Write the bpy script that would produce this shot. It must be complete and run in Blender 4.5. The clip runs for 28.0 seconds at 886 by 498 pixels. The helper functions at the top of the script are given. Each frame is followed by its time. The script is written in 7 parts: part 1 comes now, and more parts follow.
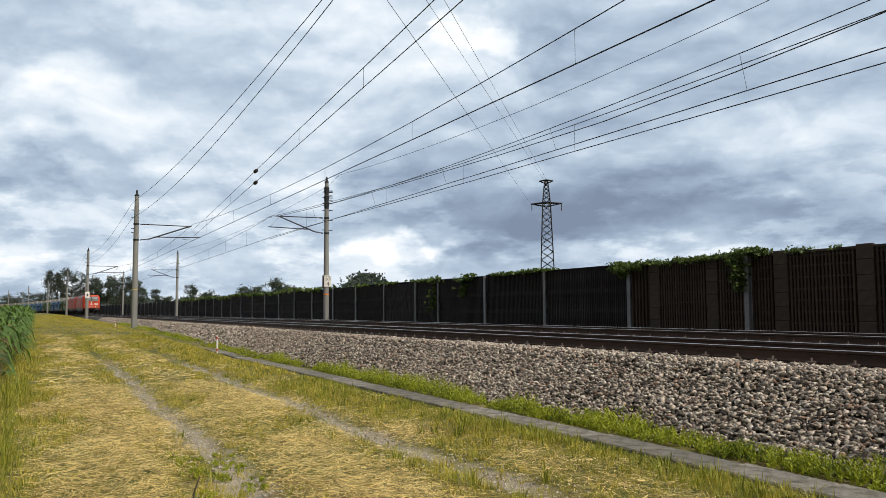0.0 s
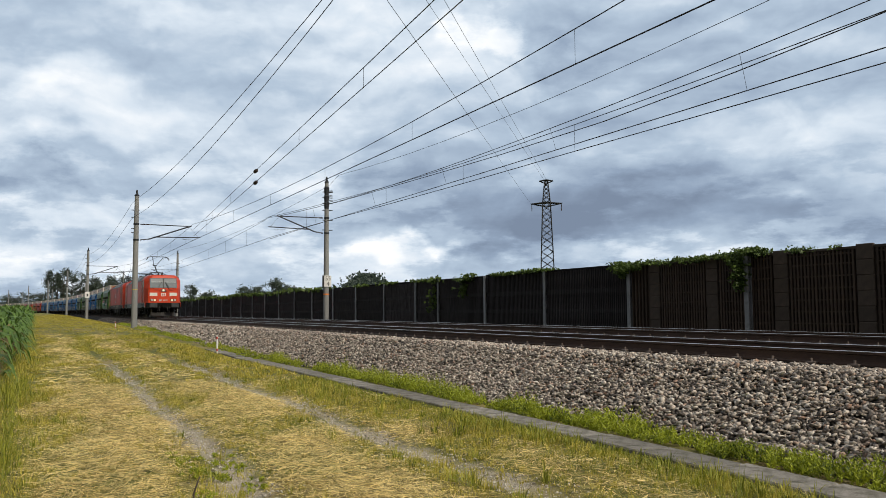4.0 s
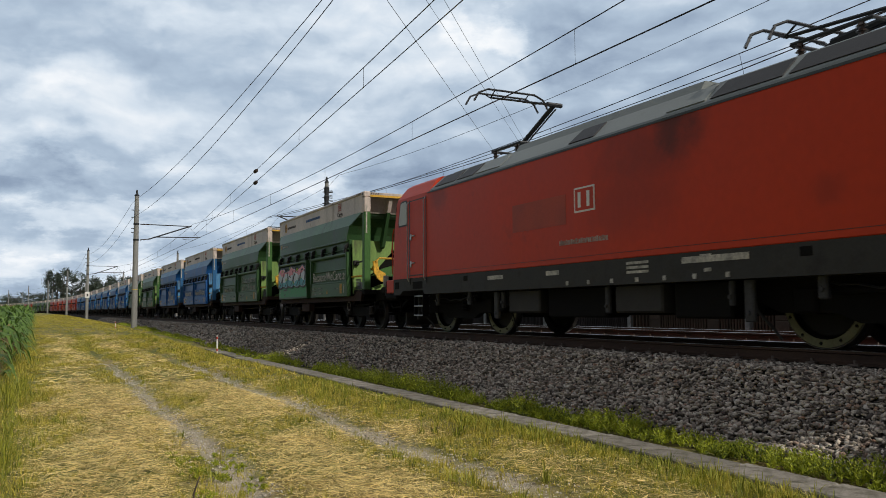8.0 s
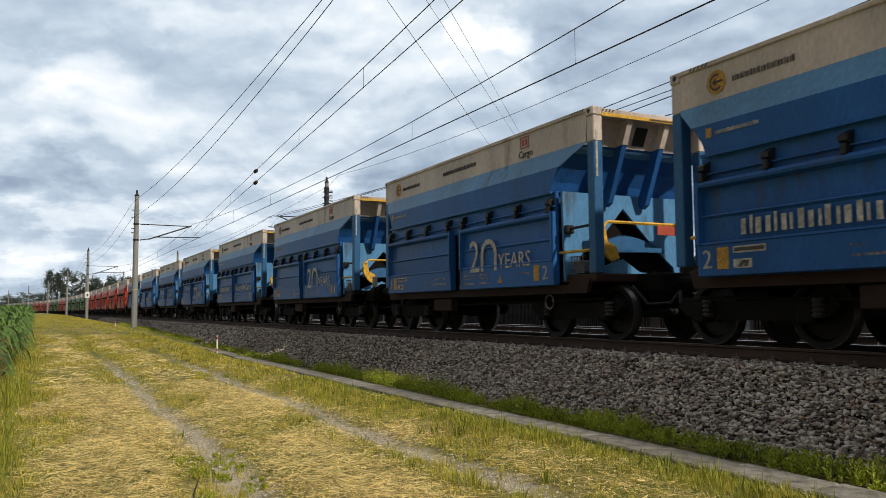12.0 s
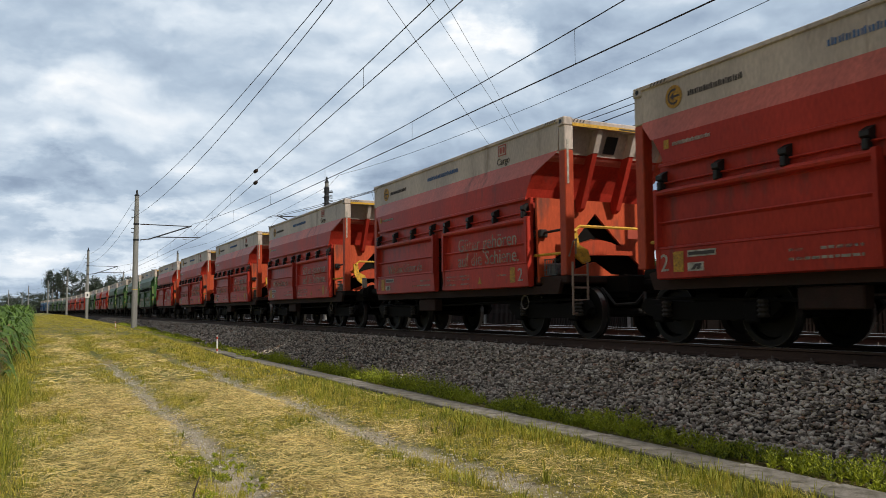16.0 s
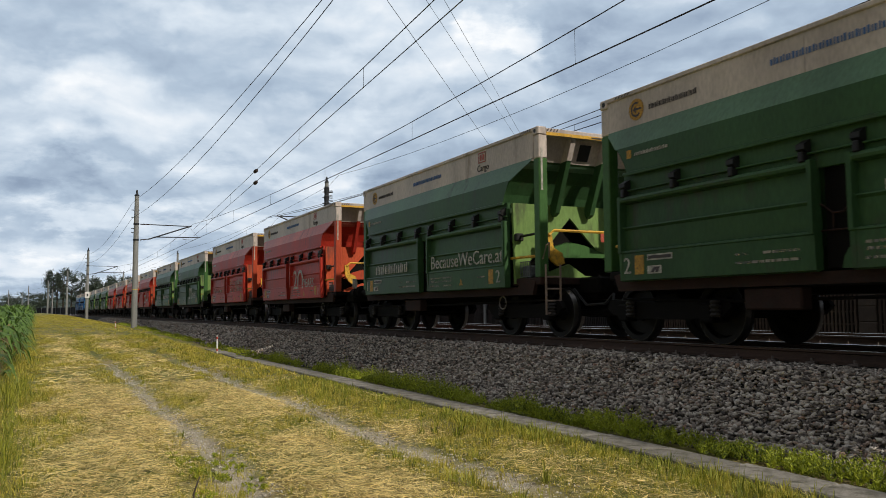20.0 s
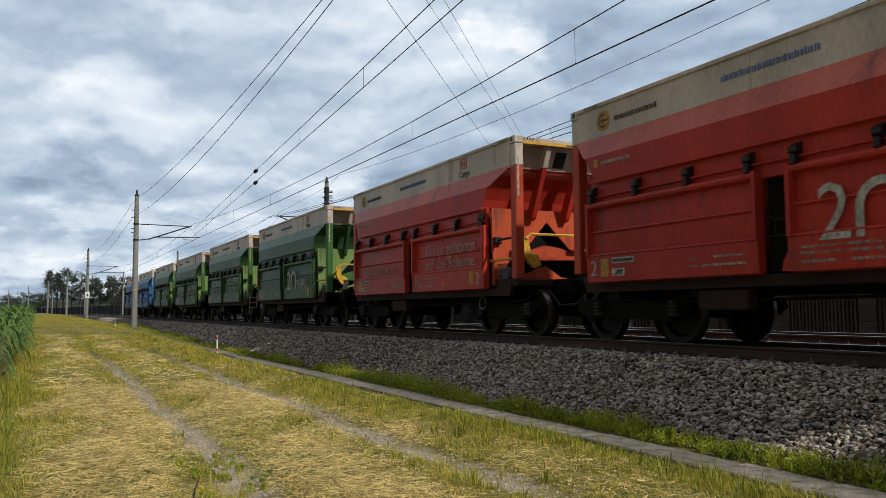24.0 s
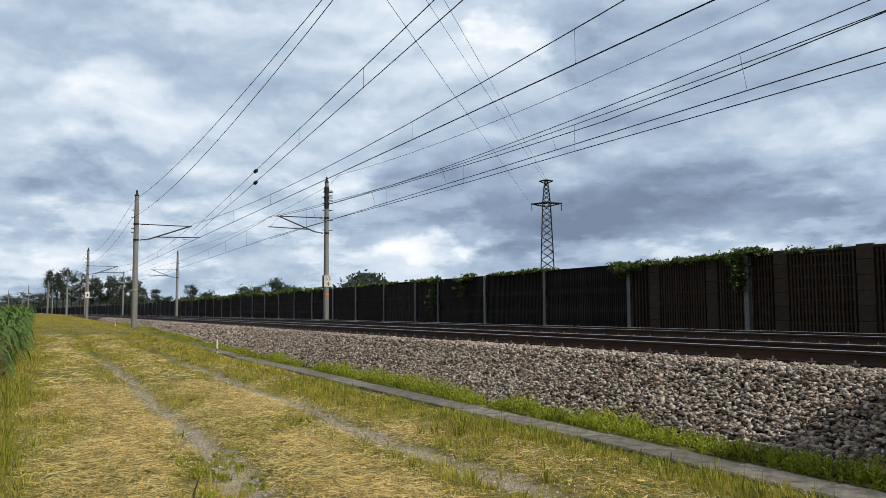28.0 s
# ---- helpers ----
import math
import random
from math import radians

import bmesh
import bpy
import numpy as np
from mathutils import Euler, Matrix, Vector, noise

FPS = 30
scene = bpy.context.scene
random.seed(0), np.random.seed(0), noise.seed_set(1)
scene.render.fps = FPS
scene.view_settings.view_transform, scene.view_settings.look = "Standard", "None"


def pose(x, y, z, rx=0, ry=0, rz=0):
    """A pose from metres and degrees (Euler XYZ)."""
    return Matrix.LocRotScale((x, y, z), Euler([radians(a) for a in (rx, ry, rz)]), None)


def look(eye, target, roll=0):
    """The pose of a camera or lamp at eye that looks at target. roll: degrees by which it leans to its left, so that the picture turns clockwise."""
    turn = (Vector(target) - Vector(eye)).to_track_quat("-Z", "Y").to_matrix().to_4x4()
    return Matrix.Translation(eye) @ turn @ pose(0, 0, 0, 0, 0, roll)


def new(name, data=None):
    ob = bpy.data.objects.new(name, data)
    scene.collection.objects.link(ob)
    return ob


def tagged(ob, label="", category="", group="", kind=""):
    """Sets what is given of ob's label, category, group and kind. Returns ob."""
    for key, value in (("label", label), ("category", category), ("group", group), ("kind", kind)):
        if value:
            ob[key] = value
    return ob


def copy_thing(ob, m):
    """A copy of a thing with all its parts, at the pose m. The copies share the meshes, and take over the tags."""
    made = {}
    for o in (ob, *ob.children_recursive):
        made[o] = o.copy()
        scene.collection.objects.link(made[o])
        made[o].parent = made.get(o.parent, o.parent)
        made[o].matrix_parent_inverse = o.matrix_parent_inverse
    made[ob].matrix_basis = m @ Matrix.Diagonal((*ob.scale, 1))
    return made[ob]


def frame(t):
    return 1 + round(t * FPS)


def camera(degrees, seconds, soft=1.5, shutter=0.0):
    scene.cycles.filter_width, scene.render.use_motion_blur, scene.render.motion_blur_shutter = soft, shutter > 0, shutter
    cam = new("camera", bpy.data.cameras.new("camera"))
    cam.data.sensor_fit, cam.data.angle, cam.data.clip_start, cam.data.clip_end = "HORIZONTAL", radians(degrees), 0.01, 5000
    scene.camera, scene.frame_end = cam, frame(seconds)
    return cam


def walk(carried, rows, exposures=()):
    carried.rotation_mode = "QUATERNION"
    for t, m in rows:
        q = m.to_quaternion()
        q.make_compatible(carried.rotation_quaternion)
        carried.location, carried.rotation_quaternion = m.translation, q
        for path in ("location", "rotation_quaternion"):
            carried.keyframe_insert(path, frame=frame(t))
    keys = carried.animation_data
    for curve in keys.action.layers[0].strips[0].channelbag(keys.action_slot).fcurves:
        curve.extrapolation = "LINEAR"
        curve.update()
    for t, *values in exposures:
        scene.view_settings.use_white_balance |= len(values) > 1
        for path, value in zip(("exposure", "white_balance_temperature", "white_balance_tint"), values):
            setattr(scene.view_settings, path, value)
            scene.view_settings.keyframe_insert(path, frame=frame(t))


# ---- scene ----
# The track runs along x (the train goes towards +x), y points to its far side, z = 0 is the top of the rails.
EYE = (0.0, -9.498, 0.5217)
cam = camera(57.89, 28.0, soft=0.6, shutter=0.04)
AHEAD = (-0.892521, 0.444547, 0.075990)
POSE = look(EYE, [e + 10 * a for e, a in zip(EYE, AHEAD)], -0.352)
walk(cam, [(0.0, POSE), (28.0, POSE)],
     exposures=[(0.0, 0.08, 6600, 10), (3.0, 0.03, 6550, 10), (6.0, -0.06, 6450, 10), (8.0, -0.09, 6450, 10), (9.5, -0.02, 6550, 10), (11.0, 0.08, 6700, 10), (12.0, 0.13, 6700, 10), (14.5, 0.08, 6600, 10), (16.0, 0.0, 6550, 10), (18.0, 0.0, 6550, 10), (21.0, -0.06, 6450, 10), (25.0, -0.07, 6400, 10), (28.0, -0.07, 6350, 10)])

# ---- light ----
SUN = Vector((1.08, 0.50, 1.0)).normalized()
world = bpy.data.worlds.new("overcast_sky")
scene.world = world
world.use_nodes = True
wn, wl = world.node_tree.nodes, world.node_tree.links
sky = wn.new("ShaderNodeTexSky")
sky.sky_type, sky.sun_disc = "NISHITA", False
sky.sun_elevation, sky.sun_rotation = math.asin(SUN.z), math.atan2(SUN.x, SUN.y)
wcoord = wn.new("ShaderNodeTexCoord")
wnoise = wn.new("ShaderNodeTexNoise")
wnoise.inputs["Scale"].default_value, wnoise.inputs["Detail"].default_value = 2.5, 6
wl.new(wcoord.outputs["Generated"], wnoise.inputs["Vector"])
wramp = wn.new("ShaderNodeValToRGB")
wramp.color_ramp.elements[0].position, wramp.color_ramp.elements[0].color = 0.3, (4.5, 4.8, 5.2, 1)
wramp.color_ramp.elements[1].position, wramp.color_ramp.elements[1].color = 0.7, (8.9, 8.9, 8.9, 1)
wl.new(wnoise.outputs["Fac"], wramp.inputs["Fac"])
wmix = wn.new("ShaderNodeMix")
wmix.data_type = "RGBA"
wmix.inputs["Factor"].default_value = 0.8
wl.new(sky.outputs["Color"], wmix.inputs["A"])
wl.new(wramp.outputs["Color"], wmix.inputs["B"])
wl.new(wmix.outputs["Result"], wn["Background"].inputs["Color"])
wsep = wn.new("ShaderNodeSeparateXYZ")
wl.new(wcoord.outputs["Generated"], wsep.inputs[0])
wup = wn.new("ShaderNodeMapRange")  # an overcast sky is brighter overhead than at the horizon
wup.inputs["To Min"].default_value, wup.inputs["To Max"].default_value = 0.020, 0.072
wl.new(wsep.outputs["Z"], wup.inputs["Value"])
wl.new(wup.outputs["Result"], wn["Background"].inputs["Strength"])
sun = new("sun", bpy.data.lights.new("sun", "SUN"))
sun.data.energy, sun.data.angle, sun.data.color = 3.15, radians(2.0), (1.0, 0.91, 0.77)
sun.matrix_world = look(SUN * 200, (0, 0, 0))

# ---- the line's course ----
def course(x):
    """The y of the near track's axis."""
    x = max(-900.0, min(900.0, x))
    return -5.478e-5 * x * x - 3.0e-4 * max(0.0, -140 - x) ** 2


def on_track(x, u=0.0, z=0.0):
    """The pose at x along the near track, u metres to its far side."""
    a = math.atan2(course(x + 0.5) - course(x - 0.5), 1.0)
    return Matrix.Translation((x - u * math.sin(a), course(x) + u * math.cos(a), z)) @ Matrix.Rotation(a, 4, "Z")


def along(x, u, z):
    return on_track(x, u, z).translation


# ---- meshes ----
class Geo:
    """Vertices and faces of one mesh."""

    def __init__(self):
        self.v, self.f = [], []

    def add(self, verts, faces):
        n = len(self.v)
        self.v += [tuple(p) for p in verts]
        self.f += [tuple(i + n for i in q) for q in faces]
        return self

    def box(self, x0, x1, y0, y1, z0, z1):
        v = [(x, y, z) for x in (x0, x1) for y in (y0, y1) for z in (z0, z1)]
        return self.add(v, [(0, 1, 3, 2), (4, 6, 7, 5), (0, 4, 5, 1), (2, 3, 7, 6), (0, 2, 6, 4), (1, 5, 7, 3)])

    def soft(self, x0, x1, y0, y1, z0, z1, c=0.01):
        """A box with chamfered edges."""
        bm = bmesh.new()
        bmesh.ops.create_cube(bm, size=1, matrix=Matrix.Translation(((x0 + x1) / 2, (y0 + y1) / 2, (z0 + z1) / 2)) @ Matrix.Diagonal((x1 - x0, y1 - y0, z1 - z0, 1)))
        bmesh.ops.bevel(bm, geom=bm.edges, offset=c, segments=1, affect="EDGES")
        bm.verts.index_update()
        self.add([v.co for v in bm.verts], [[v.index for v in f.verts] for f in bm.faces])
        bm.free()
        return self

    def loft(self, rings, close=True):
        """Skin over rings of equally many points."""
        m = len(rings[0])
        f = [(a * m + i, a * m + (i + 1) % m, a * m + m + (i + 1) % m, a * m + m + i) for a in range(len(rings) - 1) for i in range(m)]
        if close:
            f += [tuple(range(m))[::-1], tuple(range(m * len(rings) - m, m * len(rings)))]
        return self.add([p for r in rings for p in r], f)

    def prism(self, outline, axis, a, b):
        """An outline in the other two axes, drawn out along x, y or z from a to b."""
        put = {"x": lambda p, c: (c, p[0], p[1]), "y": lambda p, c: (p[0], c, p[1]), "z": lambda p, c: (p[0], p[1], c)}[axis]
        return self.loft([[put(p, a) for p in outline], [put(p, b) for p in outline]])

    def tube(self, path, r, n=8, r2=None):
        path = [Vector(p) for p in path]
        rings = []
        for i, p in enumerate(path):
            d = (path[min(i + 1, len(path) - 1)] - path[max(i - 1, 0)]).normalized()
            e = d.cross((0, 0, 1) if abs(d.z) < 0.9 else (1, 0, 0)).normalized()
            g = d.cross(e)
            rr = r if r2 is None else r + (r2 - r) * i / (len(path) - 1)
            rings.append([p + rr * (math.cos(k * math.tau / n) * e + math.sin(k * math.tau / n) * g) for k in range(n)])
        return self.loft(rings)

    def lathe(self, profile, centre, axis, n=20, close=True):
        """A profile of (distance along the axis, radius) turned round an axis."""
        d = Vector({"x": (1, 0, 0), "y": (0, 1, 0), "z": (0, 0, 1)}[axis])
        e = Vector({"x": (0, 1, 0), "y": (0, 0, 1), "z": (1, 0, 0)}[axis])
        g, c = d.cross(e), Vector(centre)
        return self.loft([[c + d * a + r * (math.cos(k * math.tau / n) * e + math.sin(k * math.tau / n) * g) for k in range(n)] for a, r in profile], close)

    def mirror(self):
        """The same again on the other side of y = 0."""
        n = len(self.v)
        self.v += [(x, -y, z) for x, y, z in self.v]
        self.f += [tuple(i + n for i in q[::-1]) for q in self.f]
        return self


def mesh_of(name, geo, material, smooth=False):
    me = bpy.data.meshes.new(name)
    me.from_pydata(geo.v, [], geo.f)
    if smooth:
        me.polygons.foreach_set("use_smooth", [True] * len(me.polygons))
        me.set_sharp_from_angle(angle=radians(40))
    me.materials.append(material)
    return me


def part(name, geo, material, parent=None, label="", smooth=False):
    """One mesh object, of a Geo or of a ready mesh, under a thing or a part."""
    me = geo if isinstance(geo, bpy.types.Mesh) else mesh_of(name, geo, material, smooth)
    ob = new(name, me)
    ob.parent = parent
    return tagged(ob, label)


def bulk(name, verts, faces_per, material, label, category, kind="stuff", smooth=False):
    """One joined object from an array of vertices; faces_per: the faces' corners, all with as many corners."""
    me = bpy.data.meshes.new(name)
    nf, k = faces_per.shape
    me.vertices.add(len(verts))
    me.vertices.foreach_set("co", np.asarray(verts, np.float32).ravel())
    me.loops.add(nf * k)
    me.loops.foreach_set("vertex_index", faces_per.astype(np.int32).ravel())
    me.polygons.add(nf)
    me.polygons.foreach_set("loop_start", np.arange(0, nf * k, k, dtype=np.int32))
    me.update(calc_edges=True)
    me.materials.append(material)
    return tagged(new(name, me), label, category, kind=kind)


LETTERS = {}


def letters(text, size, material, depth=0.004):
    """A mesh of words in the built-in font, lying in the xz plane and read from -y."""
    key = (text, size, material.name)
    if key not in LETTERS:
        cu = bpy.data.curves.new("words", "FONT")
        cu.body, cu.size, cu.extrude, cu.resolution_u = text, size, depth, 2
        ob = new("words", cu)
        bpy.context.view_layer.update()
        me = bpy.data.meshes.new_from_object(ob.evaluated_get(bpy.context.evaluated_depsgraph_get()))
        bpy.data.objects.remove(ob)
        me.transform(Matrix.Rotation(radians(90), 4, "X"))
        me.materials.clear()
        me.materials.append(material)
        LETTERS[key] = me
    return LETTERS[key]


# ---- materials ----
def material(name, colour, rough=0.6, metal=0.0, vary=0.25, scale=3.0, fine=40.0, bump=0.1, stain=None, stains=0.35, lean=(1, 1, 1), per_piece=0.0, coat=0.0, gloss=0.35):
    """A surface with soft patches, fine grain, a stain colour in blotches and a little relief."""
    m = bpy.data.materials.new(name)
    m.use_nodes = True
    n, l = m.node_tree.nodes, m.node_tree.links
    b = n["Principled BSDF"]
    co = n.new("ShaderNodeTexCoord")
    mp = n.new("ShaderNodeMapping")
    mp.inputs["Scale"].default_value = lean
    l.new(co.outputs["Object"], mp.inputs["Vector"])
    big, small = n.new("ShaderNodeTexNoise"), n.new("ShaderNodeTexNoise")
    for t, s in ((big, scale), (small, fine)):
        t.inputs["Scale"].default_value, t.inputs["Detail"].default_value = s, 5
        l.new(mp.outputs["Vector"], t.inputs["Vector"])
    ramp = n.new("ShaderNodeMapRange")
    ramp.inputs["From Min"].default_value, ramp.inputs["From Max"].default_value = 0.3, 0.7
    ramp.inputs["To Min"].default_value, ramp.inputs["To Max"].default_value = 1 - vary, 1 + vary
    l.new(big.outputs["Fac"], ramp.inputs["Value"])
    ramp2 = n.new("ShaderNodeMapRange")
    ramp2.inputs["From Min"].default_value, ramp2.inputs["From Max"].default_value = 0.3, 0.7
    ramp2.inputs["To Min"].default_value, ramp2.inputs["To Max"].default_value = 1 - vary * 0.6, 1 + vary * 0.6
    l.new(small.outputs["Fac"], ramp2.inputs["Value"])
    mul = n.new("ShaderNodeMath")
    mul.operation = "MULTIPLY"
    l.new(ramp.outputs["Result"], mul.inputs[0])
    l.new(ramp2.outputs["Result"], mul.inputs[1])
    last = mul.outputs["Value"]
    if per_piece:
        info = n.new("ShaderNodeObjectInfo")
        r3 = n.new("ShaderNodeMapRange")
        r3.inputs["To Min"].default_value, r3.inputs["To Max"].default_value = 1 - per_piece, 1 + per_piece
        l.new(info.outputs["Random"], r3.inputs["Value"])
        mul2 = n.new("ShaderNodeMath")
        mul2.operation = "MULTIPLY"
        l.new(last, mul2.inputs[0])
        l.new(r3.outputs["Result"], mul2.inputs[1])
        last = mul2.outputs["Value"]
    tint = n.new("ShaderNodeVectorMath")
    tint.operation = "SCALE"
    tint.inputs[0].default_value = colour
    l.new(last, tint.inputs["Scale"])
    out = tint.outputs["Vector"]
    if stain:
        third = n.new("ShaderNodeTexNoise")
        third.inputs["Scale"].default_value, third.inputs["Detail"].default_value, third.inputs["Roughness"].default_value = scale * 2.3, 8, 0.65
        l.new(mp.outputs["Vector"], third.inputs["Vector"])
        r4 = n.new("ShaderNodeMapRange")
        r4.inputs["From Min"].default_value, r4.inputs["From Max"].default_value = 0.75 - stains * 0.6, 0.9 - stains * 0.4
        l.new(third.outputs["Fac"], r4.inputs["Value"])
        mix = n.new("ShaderNodeMix")
        mix.data_type = "RGBA"
        l.new(r4.outputs["Result"], mix.inputs["Factor"])
        l.new(out, mix.inputs["A"])
        mix.inputs["B"].default_value = (*stain, 1)
        out = mix.outputs["Result"]
    l.new(out, b.inputs["Base Color"])
    rr = n.new("ShaderNodeMapRange")
    rr.inputs["To Min"].default_value, rr.inputs["To Max"].default_value = max(0.03, rough - 0.15), min(1.0, rough + 0.15)
    l.new(big.outputs["Fac"], rr.inputs["Value"])
    l.new(rr.outputs["Result"], b.inputs["Roughness"])
    b.inputs["Metallic"].default_value = metal
    b.inputs["Coat Weight"].default_value = coat
    b.inputs["Specular IOR Level"].default_value = gloss
    if bump:
        bp = n.new("ShaderNodeBump")
        bp.inputs["Strength"].default_value, bp.inputs["Distance"].default_value = bump, 0.01
        l.new(small.outputs["Fac"], bp.inputs["Height"])
        l.new(bp.outputs["Normal"], b.inputs["Normal"])
    return m


def leafy(name, low, high, third=None, rough=0.55):
    """Blades or leaves, each island of its own shade, with patches over the ground."""
    m = bpy.data.materials.new(name)
    m.use_nodes = True
    n, l = m.node_tree.nodes, m.node_tree.links
    b = n["Principled BSDF"]
    geo, co, no = n.new("ShaderNodeNewGeometry"), n.new("ShaderNodeTexCoord"), n.new("ShaderNodeTexNoise")
    no.inputs["Scale"].default_value, no.inputs["Detail"].default_value = 1.1, 4
    l.new(co.outputs["Object"], no.inputs["Vector"])
    ad = n.new("ShaderNodeMath")
    ad.operation = "MULTIPLY_ADD"
    l.new(geo.outputs["Random Per Island"], ad.inputs[0])
    ad.inputs[1].default_value = 0.7
    l.new(no.outputs["Fac"], ad.inputs[2])
    ramp = n.new("ShaderNodeValToRGB")
    ramp.color_ramp.elements[0].position, ramp.color_ramp.elements[0].color = 0.4, (*low, 1)
    ramp.color_ramp.elements[1].position, ramp.color_ramp.elements[1].color = 1.15 if third is None else 0.8, (*high, 1)
    if third:
        ramp.color_ramp.elements.new(1.0).color = (*third, 1)
    l.new(ad.outputs["Value"], ramp.inputs["Fac"])
    l.new(ramp.outputs["Color"], b.inputs["Base Color"])
    b.inputs["Roughness"].default_value = rough
    b.inputs["Subsurface Weight"].default_value = 0.0
    tr = n.new("ShaderNodeBsdfTranslucent")
    l.new(ramp.outputs["Color"], tr.inputs["Color"])
    mx = n.new("ShaderNodeMixShader")
    mx.inputs["Fac"].default_value = 0.3
    l.new(b.outputs["BSDF"], mx.inputs[1])
    l.new(tr.outputs["BSDF"], mx.inputs[2])
    l.new(mx.outputs["Shader"], n["Material Output"].inputs["Surface"])
    return m


def glow(name, colour, strength):
    m = bpy.data.materials.new(name)
    m.use_nodes = True
    b = m.node_tree.nodes["Principled BSDF"]
    b.inputs["Base Color"].default_value = (*colour, 1)
    b.inputs["Emission Color"].default_value = (*colour, 1)
    b.inputs["Emission Strength"].default_value = strength
    return m


CONCRETE = material("concrete", (0.34, 0.33, 0.31), 0.85, scale=1.2, fine=60, bump=0.3, stain=(0.16, 0.155, 0.14), stains=0.5)
MAST = material("mast_concrete", (0.25, 0.255, 0.25), 0.8, scale=1.0, fine=50, bump=0.2, stain=(0.13, 0.13, 0.125), stains=0.4, lean=(1, 1, 0.2))
SLAB = material("trough_slab", (0.30, 0.28, 0.25), 0.9, scale=2.4, fine=60, bump=0.5, stain=(0.085, 0.08, 0.06), stains=0.62, per_piece=0.28)
SLEEPER = material("sleeper_concrete", (0.24, 0.22, 0.20), 0.9, scale=3, fine=60, bump=0.3, stain=(0.10, 0.07, 0.05), stains=0.55, per_piece=0.1)
RUST = material("rail_rust", (0.075, 0.045, 0.032), 0.8, scale=2, fine=90, bump=0.25, stain=(0.03, 0.02, 0.017), stains=0.4, lean=(0.3, 1, 1))
BRIGHT = material("rail_head", (0.66, 0.65, 0.64), 0.34, 1.0, vary=0.12, bump=0.03)
STEEL = material("galvanised_steel", (0.32, 0.33, 0.34), 0.5, 0.8, vary=0.15, bump=0.05)
DARKSTEEL = material("dark_steel", (0.032, 0.035, 0.042), 0.55, 0.3, vary=0.2, bump=0.1)
WIRE = material("copper_wire", (0.035, 0.033, 0.032), 0.5, 0.6, vary=0.1, bump=0)
INSULATOR = material("insulator_glaze", (0.05, 0.035, 0.03), 0.25, vary=0.1, bump=0)
# boards near black: the shade between the slats is in their colour
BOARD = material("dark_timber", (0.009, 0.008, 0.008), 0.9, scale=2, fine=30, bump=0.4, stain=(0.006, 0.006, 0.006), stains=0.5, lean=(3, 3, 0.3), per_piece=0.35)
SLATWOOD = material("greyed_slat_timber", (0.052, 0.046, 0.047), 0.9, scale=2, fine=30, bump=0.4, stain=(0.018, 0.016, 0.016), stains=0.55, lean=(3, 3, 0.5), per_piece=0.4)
LATH = material("weathered_timber", (0.066, 0.046, 0.034), 0.9, scale=2, fine=30, bump=0.4, stain=(0.03, 0.022, 0.018), stains=0.5, lean=(3, 3, 0.3), per_piece=0.3)
BLOCK = material("barrier_concrete", (0.074, 0.057, 0.045), 0.9, scale=1.5, fine=50, bump=0.3, stain=(0.05, 0.04, 0.032), stains=0.5, per_piece=0.15)
POST = material("barrier_steel", (0.27, 0.28, 0.29), 0.6, 0.3, vary=0.2, scale=1.5, stain=(0.09, 0.08, 0.07), stains=0.35, per_piece=0.25)
WHITE = material("white_enamel", (0.75, 0.75, 0.73), 0.45, vary=0.08, bump=0.02, stain=(0.5, 0.48, 0.44), stains=0.25)
BLACK = material("black_paint", (0.015, 0.015, 0.016), 0.5, vary=0.2, bump=0.05)
ORANGE = material("orange_band", (0.8, 0.22, 0.05), 0.6, vary=0.1)
REDBAND = material("red_reflector", (0.6, 0.05, 0.03), 0.4, vary=0.1)

# ---- ground ----
def verge(x):
    """The height of the grass beside the line."""
    return float(np.interp(x, (-900, -300, -230, -178, -113, -58, -25, 60), (0.45, 0.45, 0.25, 0.0, -0.33, -0.54, -0.92, -0.92)))


def lie(x, u):
    """The height of the ground at x, u metres from the near track's axis."""
    a = verge(x)
    hump = 0.10 * math.sin(x * 0.21) * math.exp(-((u + 8.8) / 2.5) ** 2) + 0.05 * math.sin(x * 0.9 + u)
    rut = -0.05 * (math.exp(-((u + 5.95) / 0.22) ** 2) + math.exp(-((u + 7.85) / 0.22) ** 2)) if -14 < u else 0
    if u < -4.4:
        fade = min(1.0, (-4.4 - u) / 0.5)
        return a + fade * (hump * 0.5 + rut) + float(np.interp(-x, (35, 110, 160, 260), (0.0, 0.34, 0.34, 0.1))) * min(1.0, (-4.4 - u) / 1.8)
    if u < -3.0:
        return a - 0.03
    if u < 9:
        return -1.0
    return -0.55 - 0.02 * min(25, u - 9)


xs = sorted({*np.arange(-120, 14, 0.75), *np.arange(-900, -120, 20), *np.arange(14, 900, 30), *(-4500, -3000, -2000, -1400, 1400, 2000, 3000, 4500)})
us = sorted({*np.arange(-14, -4.4, 0.12), *(-4.4, -4.38, -4.0, -3.5, -3.0, -2.9, 0, 4, 8.9, 9.1, 12, 20, 40, 80, 160, 400, 1000, 2000, 4500), *(-15, -17, -20, -30, -60, -120, -300, -800, -2000, -4500)})
verts = np.array([along(x, u, lie(x, u)) for x in xs for u in us])
nu = len(us)
i0 = (np.arange(len(xs) - 1)[:, None] * nu + np.arange(nu - 1)[None]).ravel()
SOIL = bpy.data.materials.new("mown_verge")
SOIL.use_nodes = True
sn, sl = SOIL.node_tree.nodes, SOIL.node_tree.links
sco = sn.new("ShaderNodeTexCoord")


